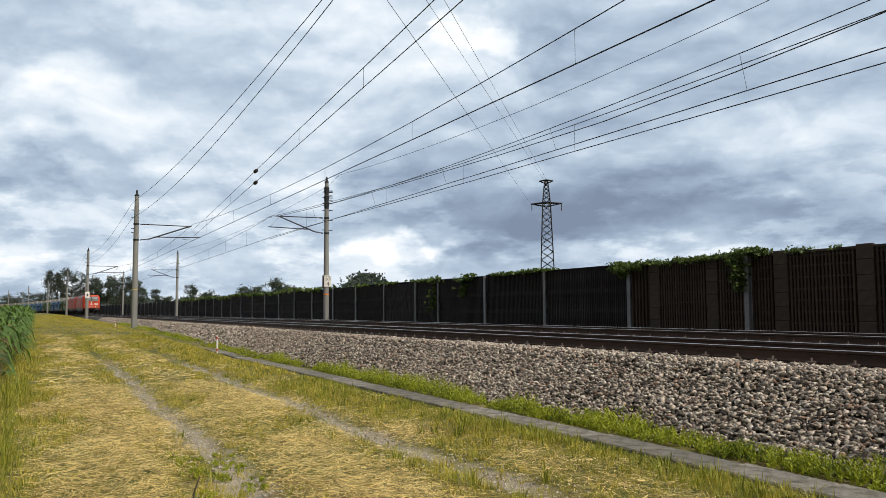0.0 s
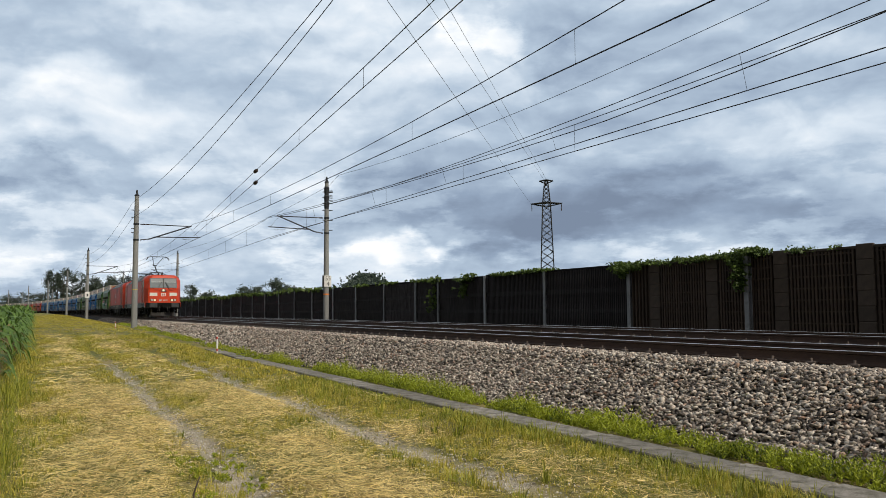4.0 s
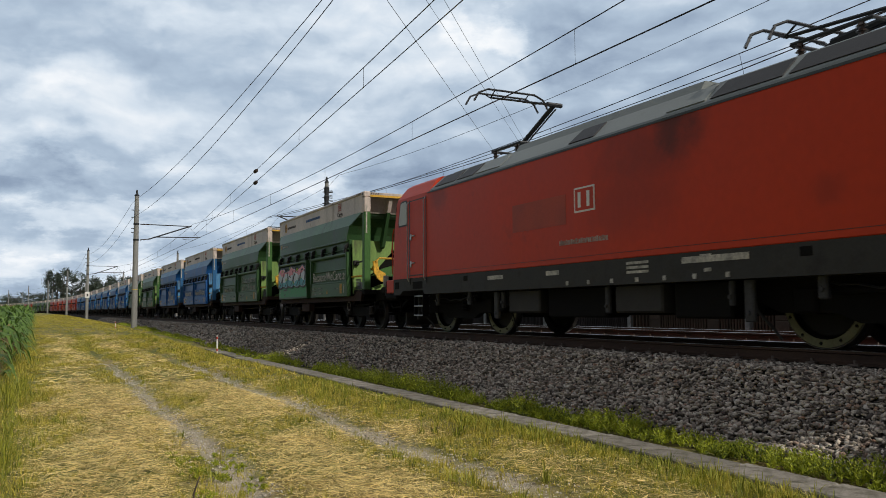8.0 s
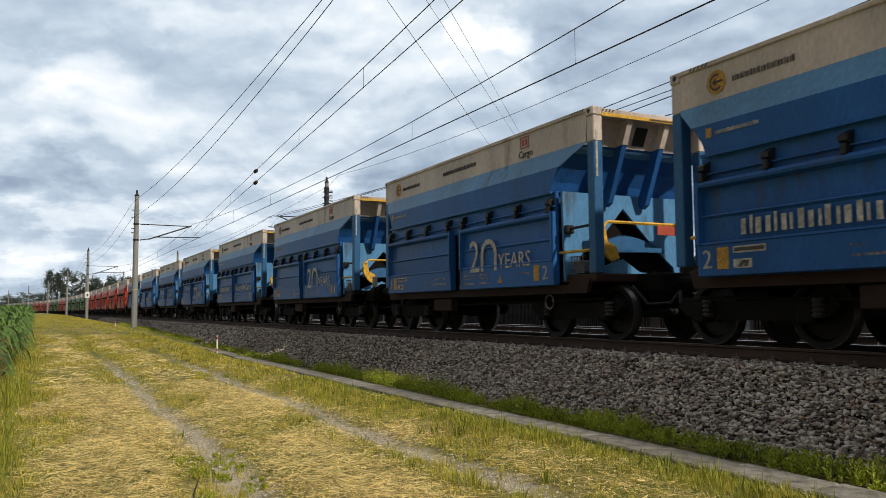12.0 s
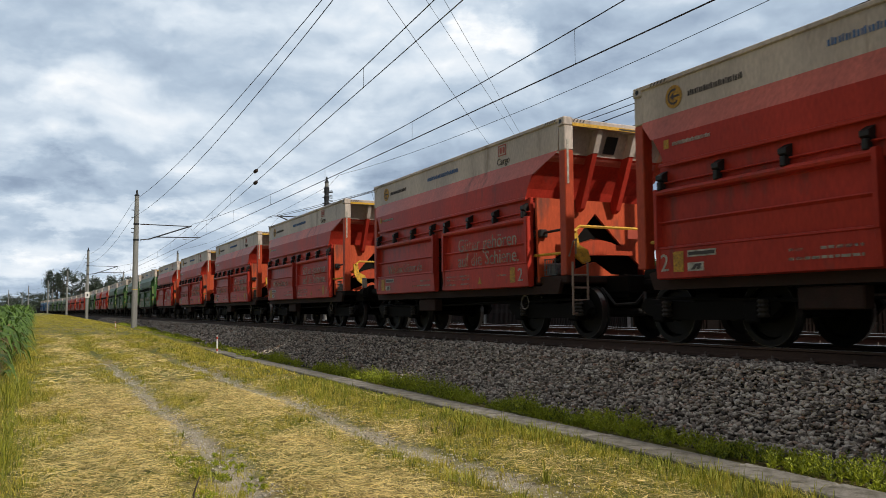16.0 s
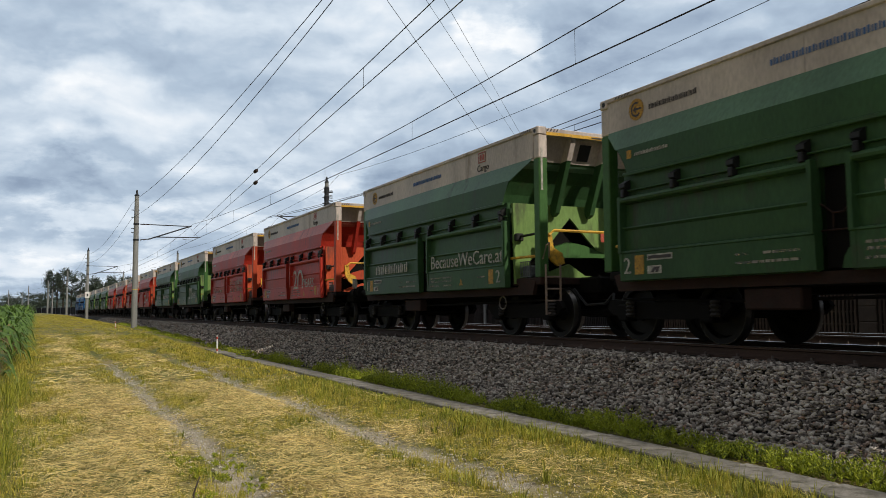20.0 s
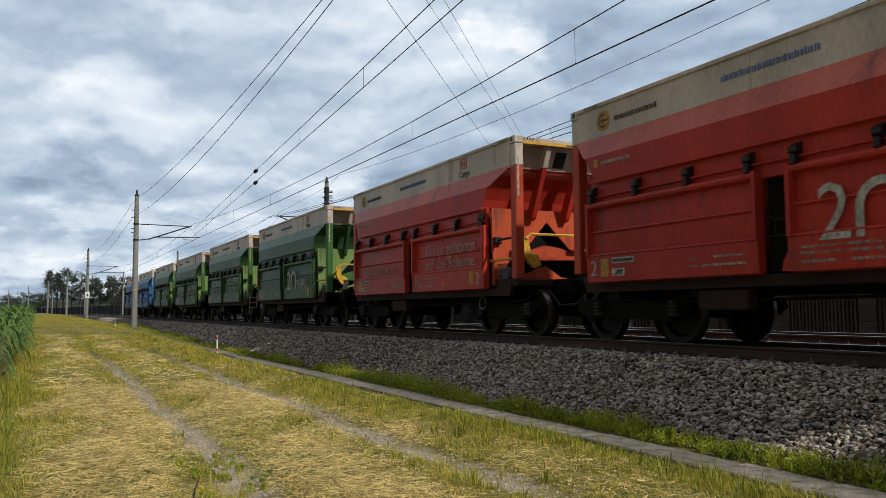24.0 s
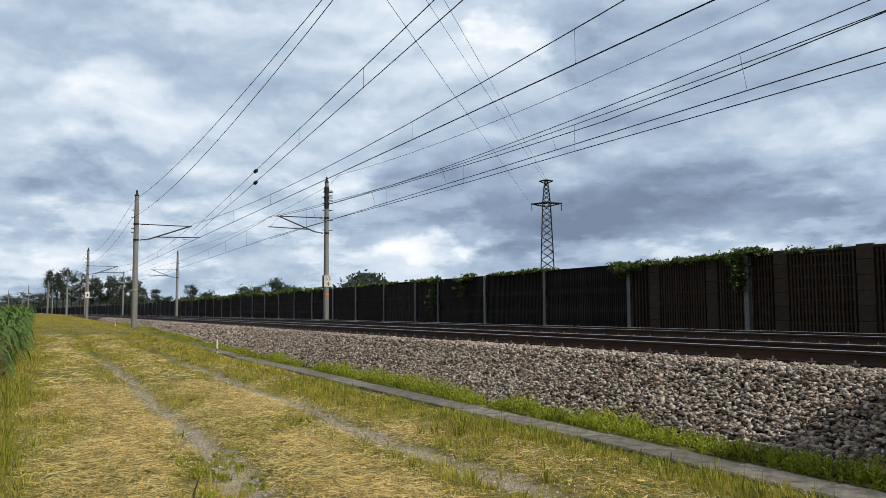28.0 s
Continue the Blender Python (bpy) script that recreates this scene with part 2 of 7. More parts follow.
def noise_node(n, l, co, scale, detail=6, rough=0.6):
    t = n.new("ShaderNodeTexNoise")
    t.inputs["Scale"].default_value, t.inputs["Detail"].default_value, t.inputs["Roughness"].default_value = scale, detail, rough
    l.new(co, t.inputs["Vector"])
    return t.outputs["Fac"]


def ramp_node(n, l, fac, *stops):
    r = n.new("ShaderNodeValToRGB")
    r.color_ramp.elements[0].position, r.color_ramp.elements[0].color = stops[0][0], (*stops[0][1], 1)
    r.color_ramp.elements[1].position, r.color_ramp.elements[1].color = stops[-1][0], (*stops[-1][1], 1)
    for p, c in stops[1:-1]:
        r.color_ramp.elements.new(p).color = (*c, 1)
    l.new(fac, r.inputs["Fac"])
    return r.outputs["Color"]


def mix_node(n, l, fac, a, b):
    m = n.new("ShaderNodeMix")
    m.data_type = "RGBA"
    l.new(fac, m.inputs["Factor"])
    l.new(a, m.inputs["A"])
    l.new(b, m.inputs["B"])
    return m.outputs["Result"]


def range_node(n, l, value, a, b, c=0.0, d=1.0, smooth=True):
    r = n.new("ShaderNodeMapRange")
    r.interpolation_type = "SMOOTHSTEP" if smooth else "LINEAR"
    for k, v in (("From Min", a), ("From Max", b), ("To Min", c), ("To Max", d)):
        r.inputs[k].default_value = v
    l.new(value, r.inputs["Value"])
    return r.outputs["Result"]


def math_node(n, l, op, a, b):
    m = n.new("ShaderNodeMath")
    m.operation = op
    for i, v in enumerate((a, b)):
        if isinstance(v, (int, float)):
            m.inputs[i].default_value = v
        else:
            l.new(v, m.inputs[i])
    return m.outputs["Value"]


P = sco.outputs["Object"]
n1, n2, n3 = noise_node(sn, sl, P, 0.7), noise_node(sn, sl, P, 9.0), noise_node(sn, sl, P, 60.0)
# turf tones kept dark to carry the shade between blades and strands
straw = ramp_node(sn, sl, n2, (0.3, (0.085, 0.065, 0.02)), (0.5, (0.24, 0.19, 0.06)), (0.7, (0.42, 0.34, 0.12)))
green = ramp_node(sn, sl, n2, (0.3, (0.045, 0.055, 0.009)), (0.7, (0.22, 0.225, 0.038)))
turf = mix_node(sn, sl, range_node(sn, sl, n1, 0.37, 0.56), straw, green)
stone = ramp_node(sn, sl, n3, (0.35, (0.22, 0.185, 0.13)), (0.65, (0.60, 0.53, 0.41)))
sxyz = sn.new("ShaderNodeSeparateXYZ")
sl.new(P, sxyz.inputs[0])
wob = math_node(sn, sl, "MULTIPLY_ADD", noise_node(sn, sl, P, 2.5, 8, 0.7), 0.8)
sn[wob.node.name].inputs[2].default_value = -0.4
bare = None
for u in (-5.95, -7.85):
    d = math_node(sn, sl, "ABSOLUTE", math_node(sn, sl, "ADD", math_node(sn, sl, "SUBTRACT", sxyz.outputs["Y"], u), wob), 0)
    r = range_node(sn, sl, d, 0.02, 0.30, 1.0, 0.0)
    bare = r if bare is None else math_node(sn, sl, "MAXIMUM", bare, r)
near = range_node(sn, sl, sxyz.outputs["X"], -30.0, -8.0)
patchy = range_node(sn, sl, noise_node(sn, sl, P, 0.9, 5), 0.36, 0.50)
bare = math_node(sn, sl, "MULTIPLY", math_node(sn, sl, "MULTIPLY", bare, near), patchy)
sl.new(mix_node(sn, sl, bare, turf, stone), sn["Principled BSDF"].inputs["Base Color"])
sn["Principled BSDF"].inputs["Roughness"].default_value = 0.95
sb = sn.new("ShaderNodeBump")
sb.inputs["Strength"].default_value, sb.inputs["Distance"].default_value = 0.8, 0.03
sl.new(n3, sb.inputs["Height"])
sl.new(sb.outputs["Normal"], sn["Principled BSDF"].inputs["Normal"])
bulk("ground", verts, np.stack([i0, i0 + nu, i0 + nu + 1, i0 + 1], 1), SOIL, "mown verge of yellow straw and green grass with two wheel ruts", "ground", "structure")

# ---- ballast ----
GRAVEL = bpy.data.materials.new("ballast_stone")
GRAVEL.use_nodes = True
gn, gl = GRAVEL.node_tree.nodes, GRAVEL.node_tree.links
ggeo, gco = gn.new("ShaderNodeNewGeometry"), gn.new("ShaderNodeTexCoord")
gcol = ramp_node(gn, gl, ggeo.outputs["Random Per Island"], (0.0, (0.07, 0.058, 0.05)), (0.22, (0.23, 0.195, 0.165)), (0.52, (0.46, 0.405, 0.345)), (0.82, (0.74, 0.68, 0.60)), (0.92, (0.36, 0.22, 0.15)), (1.0, (0.80, 0.75, 0.67)))
gsp = ramp_node(gn, gl, noise_node(gn, gl, gco.outputs["Object"], 120.0, 4), (0.3, (0.6, 0.58, 0.56)), (0.7, (1.1, 1.1, 1.1)))
gm = gn.new("ShaderNodeMix")
gm.data_type, gm.blend_type = "RGBA", "MULTIPLY"
gm.inputs["Factor"].default_value = 1.0
gl.new(gcol, gm.inputs["A"])
gl.new(gsp, gm.inputs["B"])
gl.new(gm.outputs["Result"], gn["Principled BSDF"].inputs["Base Color"])
gn["Principled BSDF"].inputs["Roughness"].default_value = 0.85

BED = bpy.data.materials.new("ballast_bed")
BED.use_nodes = True
bn, bl = BED.node_tree.nodes, BED.node_tree.links
bco = bn.new("ShaderNodeTexCoord")
vor = bn.new("ShaderNodeTexVoronoi")
vor.inputs["Scale"].default_value = 17.0
bl.new(bco.outputs["Object"], vor.inputs["Vector"])
vs = bn.new("ShaderNodeSeparateXYZ")
bl.new(vor.outputs["Color"], vs.inputs[0])
# bed tones and cell rims darkened for the shade down between the stones
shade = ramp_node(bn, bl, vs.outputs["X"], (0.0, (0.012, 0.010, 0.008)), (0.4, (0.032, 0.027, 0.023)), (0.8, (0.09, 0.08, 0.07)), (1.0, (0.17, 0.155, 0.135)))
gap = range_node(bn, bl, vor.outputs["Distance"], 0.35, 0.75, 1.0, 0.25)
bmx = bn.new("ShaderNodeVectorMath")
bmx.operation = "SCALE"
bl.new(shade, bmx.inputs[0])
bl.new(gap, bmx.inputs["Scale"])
bl.new(bmx.outputs["Vector"], bn["Principled BSDF"].inputs["Base Color"])
bn["Principled BSDF"].inputs["Roughness"].default_value = 0.9
bb = bn.new("ShaderNodeBump")
bb.inputs["Strength"].default_value, bb.inputs["Distance"].default_value, bb.invert = 1.0, 0.05, True
bl.new(vor.outputs["Distance"], bb.inputs["Height"])
bl.new(bb.outputs["Normal"], bn["Principled BSDF"].inputs["Normal"])

BEDLINE = ((-3.25, -1.05), (-3.0, -0.90), (-1.80, -0.22), (-1.35, -0.222), (1.35, -0.235), (1.9, -0.25), (2.8, -0.24), (3.35, -0.20), (6.1, -0.20), (6.7, -0.24), (7.6, -0.62), (9.3, -0.62))


def bed(u):
    return float(np.interp(u, [p[0] for p in BEDLINE], [p[1] for p in BEDLINE]))


bxs = [*np.arange(-900, -120, 15), *np.arange(-120, 30, 2.5), *np.arange(30, 900, 30)]
verts = np.array([along(x, u, z) for x in bxs for u, z in BEDLINE])
nu = len(BEDLINE)
i0 = (np.arange(len(bxs) - 1)[:, None] * nu + np.arange(nu - 1)[None]).ravel()
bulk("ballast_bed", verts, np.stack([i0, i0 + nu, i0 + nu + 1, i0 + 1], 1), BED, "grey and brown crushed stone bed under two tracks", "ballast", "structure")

rng = np.random.default_rng(7)
CUBE = np.array([(x, y, z) for x in (-1, 1) for y in (-1, 1) for z in (-1, 1)], float)
CUBE_F = np.array([(0, 1, 3, 2), (4, 6, 7, 5), (0, 4, 5, 1), (2, 3, 7, 6), (0, 2, 6, 4), (1, 5, 7, 3)])


def turned(n):
    """n random turns."""
    q = rng.normal(size=(n, 4))
    q /= np.linalg.norm(q, axis=1)[:, None]
    w, x, y, z = q.T
    return np.stack([1 - 2 * (y * y + z * z), 2 * (x * y - w * z), 2 * (x * z + w * y), 2 * (x * y + w * z), 1 - 2 * (x * x + z * z), 2 * (y * z - w * x),
                     2 * (x * z - w * y), 2 * (y * z + w * x), 1 - 2 * (x * x + y * y)], 1).reshape(n, 3, 3)


def stones(name, places, size, label, mat=None):
    """Angular broken stones, one joined mesh."""
    n = len(places)
    s = size * rng.uniform(0.6, 1.35, (n, 1, 1))
    v = CUBE[None] * rng.uniform(0.62, 1.0, (n, 8, 1)) + rng.normal(0, 0.16, (n, 8, 3))
    v = v * np.stack([rng.uniform(0.85, 1.3, n), rng.uniform(0.5, 0.85, n), rng.uniform(0.3, 0.6, n)], 1)[:, None] * s * 0.66
    v = np.einsum("nij,nkj->nki", turned(n), v) * (1.18, 1.0, 0.74) + places[:, None]
    f = (CUBE_F[None] + 8 * np.arange(n)[:, None, None]).reshape(-1, 4)
    tri = np.concatenate([f[:, [0, 1, 2]], f[:, [0, 2, 3]]])
    return bulk(name, v.reshape(-1, 3), tri, mat or GRAVEL, label, "ballast stones")


def bed_points(n, x0, x1, u0, u1, lift):
    x, u = rng.uniform(x0, x1, n), rng.uniform(u0, u1, n)
    return np.array([along(a, b, bed(b) + c) for a, b, c in zip(x, u, rng.uniform(-0.02, lift, n))])


def shoulder(n, x0, x1, lift=0.02):
    return bed_points(n, x0, x1, -3.12, -1.05, lift)


stones("ballast_stones", np.concatenate([shoulder(40000, -16, -1.5, 0.055), shoulder(17000, -32, -16, 0.04), bed_points(2500, -24, -2, -0.6, 3.9, 0.005)]), 0.044, "angular grey and brown crushed stones on the ballast shoulder")
stones("ballast_stones", np.concatenate([shoulder(9000, -62, -32, 0.03), shoulder(5000, -115, -62, 0.03)]), 0.085, "grey crushed stones on the ballast shoulder further along the line")

# ---- rails and sleepers ----
RAIL = ((-0.075, -0.172), (0.075, -0.172), (0.075, -0.158), (0.02, -0.14), (0.009, -0.12), (0.009, -0.045), (0.034, -0.034), (0.036, -0.004), (-0.036, -0.004), (-0.034, -0.034), (-0.009, -0.045), (-0.009, -0.12), (-0.02, -0.14), (-0.075, -0.158))
HEAD = ((-0.033, -0.008), (0.033, -0.008), (0.033, -0.003), (0.025, 0.0), (-0.025, 0.0), (-0.033, -0.003))
rxs = [*range(-880, -140, 10), *range(-140, 30, 5), *range(30, 880, 25)]


def swept(outline, u):
    return Geo().loft([[along(x, u + a, z) for a, z in outline] for x in rxs])


SLEEPER_G = Geo().loft([[(x * k, y, z) for x, z in ((-0.15, -0.40), (0.15, -0.40), (0.13, -0.176 - dz), (-0.13, -0.176 - dz))] for y, k, dz in ((-1.30, 0.9, 0.035), (-1.22, 1, 0.02), (-0.4, 1, 0.0), (0.4, 1, 0.0), (1.22, 1, 0.02), (1.30, 0.9, 0.035))])
CLIP_G = Geo()
for side in (-1, 1):
    for o in (-0.105, 0.105):
        y = side * 0.7535 + o
        CLIP_G.soft(-0.07, 0.07, y - 0.035, y + 0.035, -0.178, -0.145, 0.006)
        CLIP_G.lathe([(-0.178, 0.026), (-0.145, 0.024), (-0.140, 0.018), (-0.105, 0.016)], (0, y, 0), "z", 6)
SLEEPER_M = mesh_of("sleeper", SLEEPER_G, SLEEPER)
CLIP_M = mesh_of("rail_clips", CLIP_G, material("clip_steel", (0.17, 0.135, 0.115), 0.6, 0.3, vary=0.3, stain=(0.06, 0.035, 0.025), stains=0.4))
for u0, lab, first in ((0.0, "near railway track with rusty rails on concrete sleepers", -43), (4.7, "second railway track with rusty rails on concrete sleepers", -34)):
    track = tagged(new("railway_track"), lab, "railway track", kind="structure")
    for s in (-0.7535, 0.7535):
        r = part("rail", swept(RAIL, u0 + s), RUST, track, "rusty brown steel rail")
        part("running_surface", swept(HEAD, u0 + s), BRIGHT, r, "polished bright rail head")
    x = first
    while x < 5:
        sl_ = part("sleeper", SLEEPER_M, None, track)
        sl_.matrix_basis = on_track(x, u0)
        part("rail_clips", CLIP_M, None, sl_, "rusty rail fastening clips")
        x += 0.6
    far = Geo()
    x = first - 0.6
    while x > -260:
        m = on_track(x, u0)
        far.add([m @ Vector(v) for v in SLEEPER_G.v], SLEEPER_G.f)
        x -= 0.6
    tagged(part("sleepers", far, SLEEPER, track), kind="stuff")

# ---- cable trough ----
trough = tagged(new("cable_trough"), "concrete cable trough with weathered grey lids beside the ballast", "cable trough", kind="structure")
LID_M = mesh_of("lid", Geo().soft(-0.485, 0.485, -0.22, 0.22, -0.09, 0.0, 0.014), SLAB)
for i in range(30):
    x = -1.0 - i
    lid = part("lid", LID_M, None, trough)
    lid.matrix_basis = on_track(x, -3.86 + random.uniform(-0.012, 0.012), verge(x) + 0.012 + random.uniform(-0.006, 0.006)) @ pose(0, 0, 0, random.uniform(-1, 1), random.uniform(-0.6, 0.6), random.uniform(-0.6, 0.6))
part("trough_base", Geo().loft([[along(x, u, verge(x) + z) for u, z in ((-4.07, -0.2), (-3.65, -0.2), (-3.65, -0.085), (-4.07, -0.085))] for x in range(-30, 2, 4)]), SLAB, trough)

# ---- noise barrier ----
barrier = tagged(new("noise_barrier"), "dark timber noise barrier between steel posts behind the tracks", "noise barrier", kind="structure")
WALL_U, FOOT = 10.0, -0.70
POST_M = mesh_of("post", Geo().prism([(-0.09, -0.08), (0.09, -0.08), (0.09, -0.06), (0.012, -0.06), (0.012, 0.06), (0.09, 0.06), (0.09, 0.08), (-0.09, 0.08), (-0.09, 0.06), (-0.012, 0.06), (-0.012, -0.06), (-0.09, -0.06)], "z", FOOT, 2.18), POST)
posts = [-23.45, -29.0, -34.2, -39.35, -42.3, -47.05, -52.1, -56.9] + [-61.9 - 4.95 * i for i in range(34)] + [-240 - 10 * i for i in range(26)]
SLAT_M = mesh_of("slat", Geo().soft(-0.028, 0.028, -0.025, 0.0, FOOT + 0.3, 2.12, 0.006), SLATWOOD)
for i, x in enumerate(posts):
    p = part("post", POST_M, None, barrier, "grey steel post")
    p.matrix_basis = on_track(x, WALL_U - 0.06)
for i, (a, b) in enumerate(zip(posts[:-1], posts[1:])):
    mid = (a + b) / 2
    w = abs(b - a) / 2 - 0.02
    m = on_track(mid, WALL_U)
    top = 2.20 + 0.03 * math.sin(i * 1.7)
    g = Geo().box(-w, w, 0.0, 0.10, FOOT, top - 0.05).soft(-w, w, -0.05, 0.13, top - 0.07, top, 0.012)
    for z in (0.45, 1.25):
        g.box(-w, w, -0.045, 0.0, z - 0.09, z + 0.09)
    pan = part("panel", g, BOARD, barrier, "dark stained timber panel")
    pan.matrix_basis = m
    count = int(2 * w / 0.115)
    if i < 1:
        for k in range(count):
            part("slat", SLAT_M, None, pan).matrix_basis = pose(-w + 0.06 + k * (2 * w - 0.1) / count, -0.026, random.uniform(-0.01, 0.01), 0, random.uniform(-0.25, 0.25), 0)
    elif i < 24:
        g = Geo()
        for k in range(count):
            x = -w + 0.06 + k * (2 * w - 0.1) / count
            g.box(x - 0.028, x + 0.028, -0.05, -0.026, FOOT + 0.3, 2.12)
        tagged(part("slats", g, SLATWOOD, pan), kind="stuff")

# the barrier's concrete stretch, with laths on the faces between its block piers
second = tagged(new("noise_barrier"), "brown concrete noise barrier with timber laths between block piers", "noise barrier", kind="structure")
part("wall", Geo().loft([[along(x, WALL_U + a, z) for a, z in ((0.02, FOOT), (0.22, FOOT), (0.22, 2.10), (0.02, 2.10))] for x in (-23.4, -16, -8, 2, 14)]), BLOCK, second)
part("coping", Geo().loft([[along(x, WALL_U + a, z) for a, z in ((-0.05, 2.10), (0.28, 2.10), (0.28, 2.17), (-0.05, 2.17))] for x in (-23.4, -16, -8, 2, 14)]), BLOCK, second)
BLOCK_M = mesh_of("block", Geo().soft(-0.255, 0.255, -0.07, 0.02, -0.205, 0.205, 0.015), BLOCK)
LATH_M = mesh_of("lath", Geo().soft(-0.033, 0.033, -0.065, 0.018, FOOT + 0.1, 2.08, 0.006), LATH)
BATTEN_M = mesh_of("batten", Geo().box(-1.05, 1.05, -0.052, -0.018, -0.018, 0.018), LATH)
piers = [-22.11 + 2.72 * i for i in range(7)]
for a in piers:
    for k in range(7):
        part("block", BLOCK_M, None, second).matrix_basis = on_track(a, WALL_U, -0.48 + 0.415 * k) @ pose(random.uniform(-0.006, 0.006), random.uniform(-0.01, 0.0), 0)
    lo = a + 0.30
    for k in range(18):
        part("lath", LATH_M, None, second).matrix_basis = on_track(lo + 0.06 + k * 0.118, WALL_U, random.uniform(-0.015, 0.01))
    for z in (-0.25, 0.08, 0.41, 0.74, 1.07, 1.40, 1.73, 2.0):
        part("batten", BATTEN_M, None, second).matrix_basis = on_track(lo + 1.05, WALL_U, z)
for x in (-17.82,):
    part("post", POST_M, None, second, "grey steel post").matrix_basis = on_track(x, WALL_U - 0.16)
for k in range(5):
    part("lath", LATH_M, None, second).matrix_basis = on_track(-23.3 + k * 0.18, WALL_U)

YELLOWBAND = material("yellow_band", (0.6, 0.45, 0.12), 0.6, vary=0.15)
# ---- masts and wires of the overhead line ----
def ribbed(p, q, r, n=7):
    """An insulator: a rod with sheds from p to q."""
    p, q = Vector(p), Vector(q)
    g = Geo().tube([p, q], r * 0.5, 8)
    for i in range(n):
        a = p.lerp(q, (i + 0.5) / n)
        d = (q - p).normalized() * 0.018
        g.tube([a - d, a, a + d], r, 8, r * 0.55)
    return g


def mast(x, u, foot, top, side, reach, label, bands=True, tall=False):
    """A tapered concrete mast with its cantilever towards side * u; reach: the distance to the wire."""
    root = tagged(new("catenary_mast"), label, "mast", "catenary masts")
    root.matrix_basis = on_track(x, u)
    part("pole", Geo().lathe([(foot - 0.5, 0.21), (2.0, 0.19), (6.0, 0.165), (top - 0.45, 0.135), (top - 0.40, 0.12)], (0, 0, 0), "z", 16), MAST, root, "tapered grey concrete pole", True)
    part("cap", Geo().lathe([(top - 0.42, 0.165), (top - 0.36, 0.165), (top - 0.30, 0.08), (top, 0.05)], (0, 0, 0), "z", 12), DARKSTEEL, root)
    s = side
    for z in (6.5, 5.42):
        part("clamp", Geo().lathe([(z - 0.06, 0.19), (z + 0.06, 0.19)], (0, 0, 0), "z", 12), DARKSTEEL, root)
    for z in ((7.45, 6.95, 6.2, 5.9) if not tall else (8.9, 8.5, 8.1, 7.6, 6.9, 6.2)):
        part("bracket", Geo().soft(-0.05, 0.05, -0.30 * (1 if tall else 0.6) - (0.14 if s > 0 else 0), 0.30 * (1 if tall else 0.6) + (0.14 if s < 0 else 0), z - 0.025, z + 0.025, 0.008), DARKSTEEL, root)
    a, b = 0.25, 0.85
    part("insulator", ribbed((0, s * a, 6.5), (0, s * b, 6.5), 0.06), INSULATOR, root)
    part("insulator", ribbed((0, s * a, 5.42), (0, s * b, 5.50), 0.06), INSULATOR, root)
    part("top_tube", Geo().tube([(0, s * b, 6.5), (0, s * (reach - 0.25), 6.48)], 0.034), DARKSTEEL, root)
    part("bracket_tube", Geo().tube([(0, s * b, 5.50), (0, s * (reach - 0.15), 6.52)], 0.045), DARKSTEEL, root)
    part("registration_tube", Geo().tube([(0, s * (b + 0.3), 5.65), (0, s * (reach + 0.45), 5.72)], 0.034), DARKSTEEL, root)
    part("steady_arm", Geo().tube([(0, s * (reach - 0.75), 5.70), (0, s * (reach - 0.7), 5.55), (0, s * reach, 5.52)], 0.014, 6), DARKSTEEL, root)
    part("stay", Geo().tube([(0, s * (reach - 0.3), 6.45), (0, s * (reach + 0.3), 5.73)], 0.008, 5), DARKSTEEL, root)
    if bands:
        part("band", Geo().lathe([(2.02, 0.196), (2.08, 0.196)], (0, 0, 0), "z", 16), YELLOWBAND, root, "narrow yellow band")
    return root


SIGN_1 = (2.35, 3.15)
near_masts = [-58 - 55 * i for i in range(8)]
for i, x in enumerate(near_masts):
    m = mast(x, -3.8, verge(x) if i else -0.6, 8.85, 1, 3.8, "grey concrete catenary mast beside the near track", bands=i == 0)
    if i == 1:
        part("sign_plate", Geo().soft(0.20, 0.225, -0.27, 0.27, SIGN_1[0], SIGN_1[1], 0.008), WHITE, m, "white sign with a dark mark")
        part("mark", Geo().box(0.226, 0.232, -0.07, 0.09, SIGN_1[0] + 0.2, SIGN_1[1] - 0.25), BLACK, m)
far_masts = [-54 - 66 * i for i in range(7)]
for i, x in enumerate(far_masts):
    m = mast(x, 8.4, -0.6, 10.0 if i == 0 else 9.3, -1, 3.7, "concrete catenary mast between the far track and the barrier", bands=False, tall=i == 0)
    if i == 0:
        for arm in m.children:  # its cantilever sits higher
            if arm.name.split(".")[0] in ("clamp", "insulator", "top_tube", "bracket_tube", "registration_tube", "steady_arm", "stay"):
                arm.location.z += 0.55
        part("ring", Geo().lathe([(1.62, 0.215), (1.72, 0.215)], (0, 0, 0), "z", 16), ORANGE, m, "orange ring")
        plate = part("sign_plate", Geo().soft(0.21, 0.235, -0.22, 0.30, 2.20, 2.98, 0.008), WHITE, m, "white kilometre sign with black numbers")
        part("edge_plate", Geo().soft(0.20, 0.23, -0.36, -0.23, 2.18, 2.98, 0.008), BLACK, m)
        for word, y, z in (("55", -0.16, 2.64), ("4", -0.04, 2.27)):
            t = part("numeral", letters(word, 0.42, BLACK), None, plate, "black numerals")
            t.matrix_basis = pose(0.24, y, z, 0, 0, 90)
        part("sleeve", Geo().lathe([(7.7, 0.16), (8.1, 0.19), (8.2, 0.16), (8.6, 0.20), (8.7, 0.15), (9.2, 0.19), (9.3, 0.13), (9.65, 0.13)], (0, 0, 0), "z", 14), DARKSTEEL, m, "dark ribbed mast head")
        for z in (9.0, 8.65, 8.3):
            part("insulator", ribbed((0, 0.2, z), (0, 0.45, z + 0.0), 0.05, 4), INSULATOR, m)


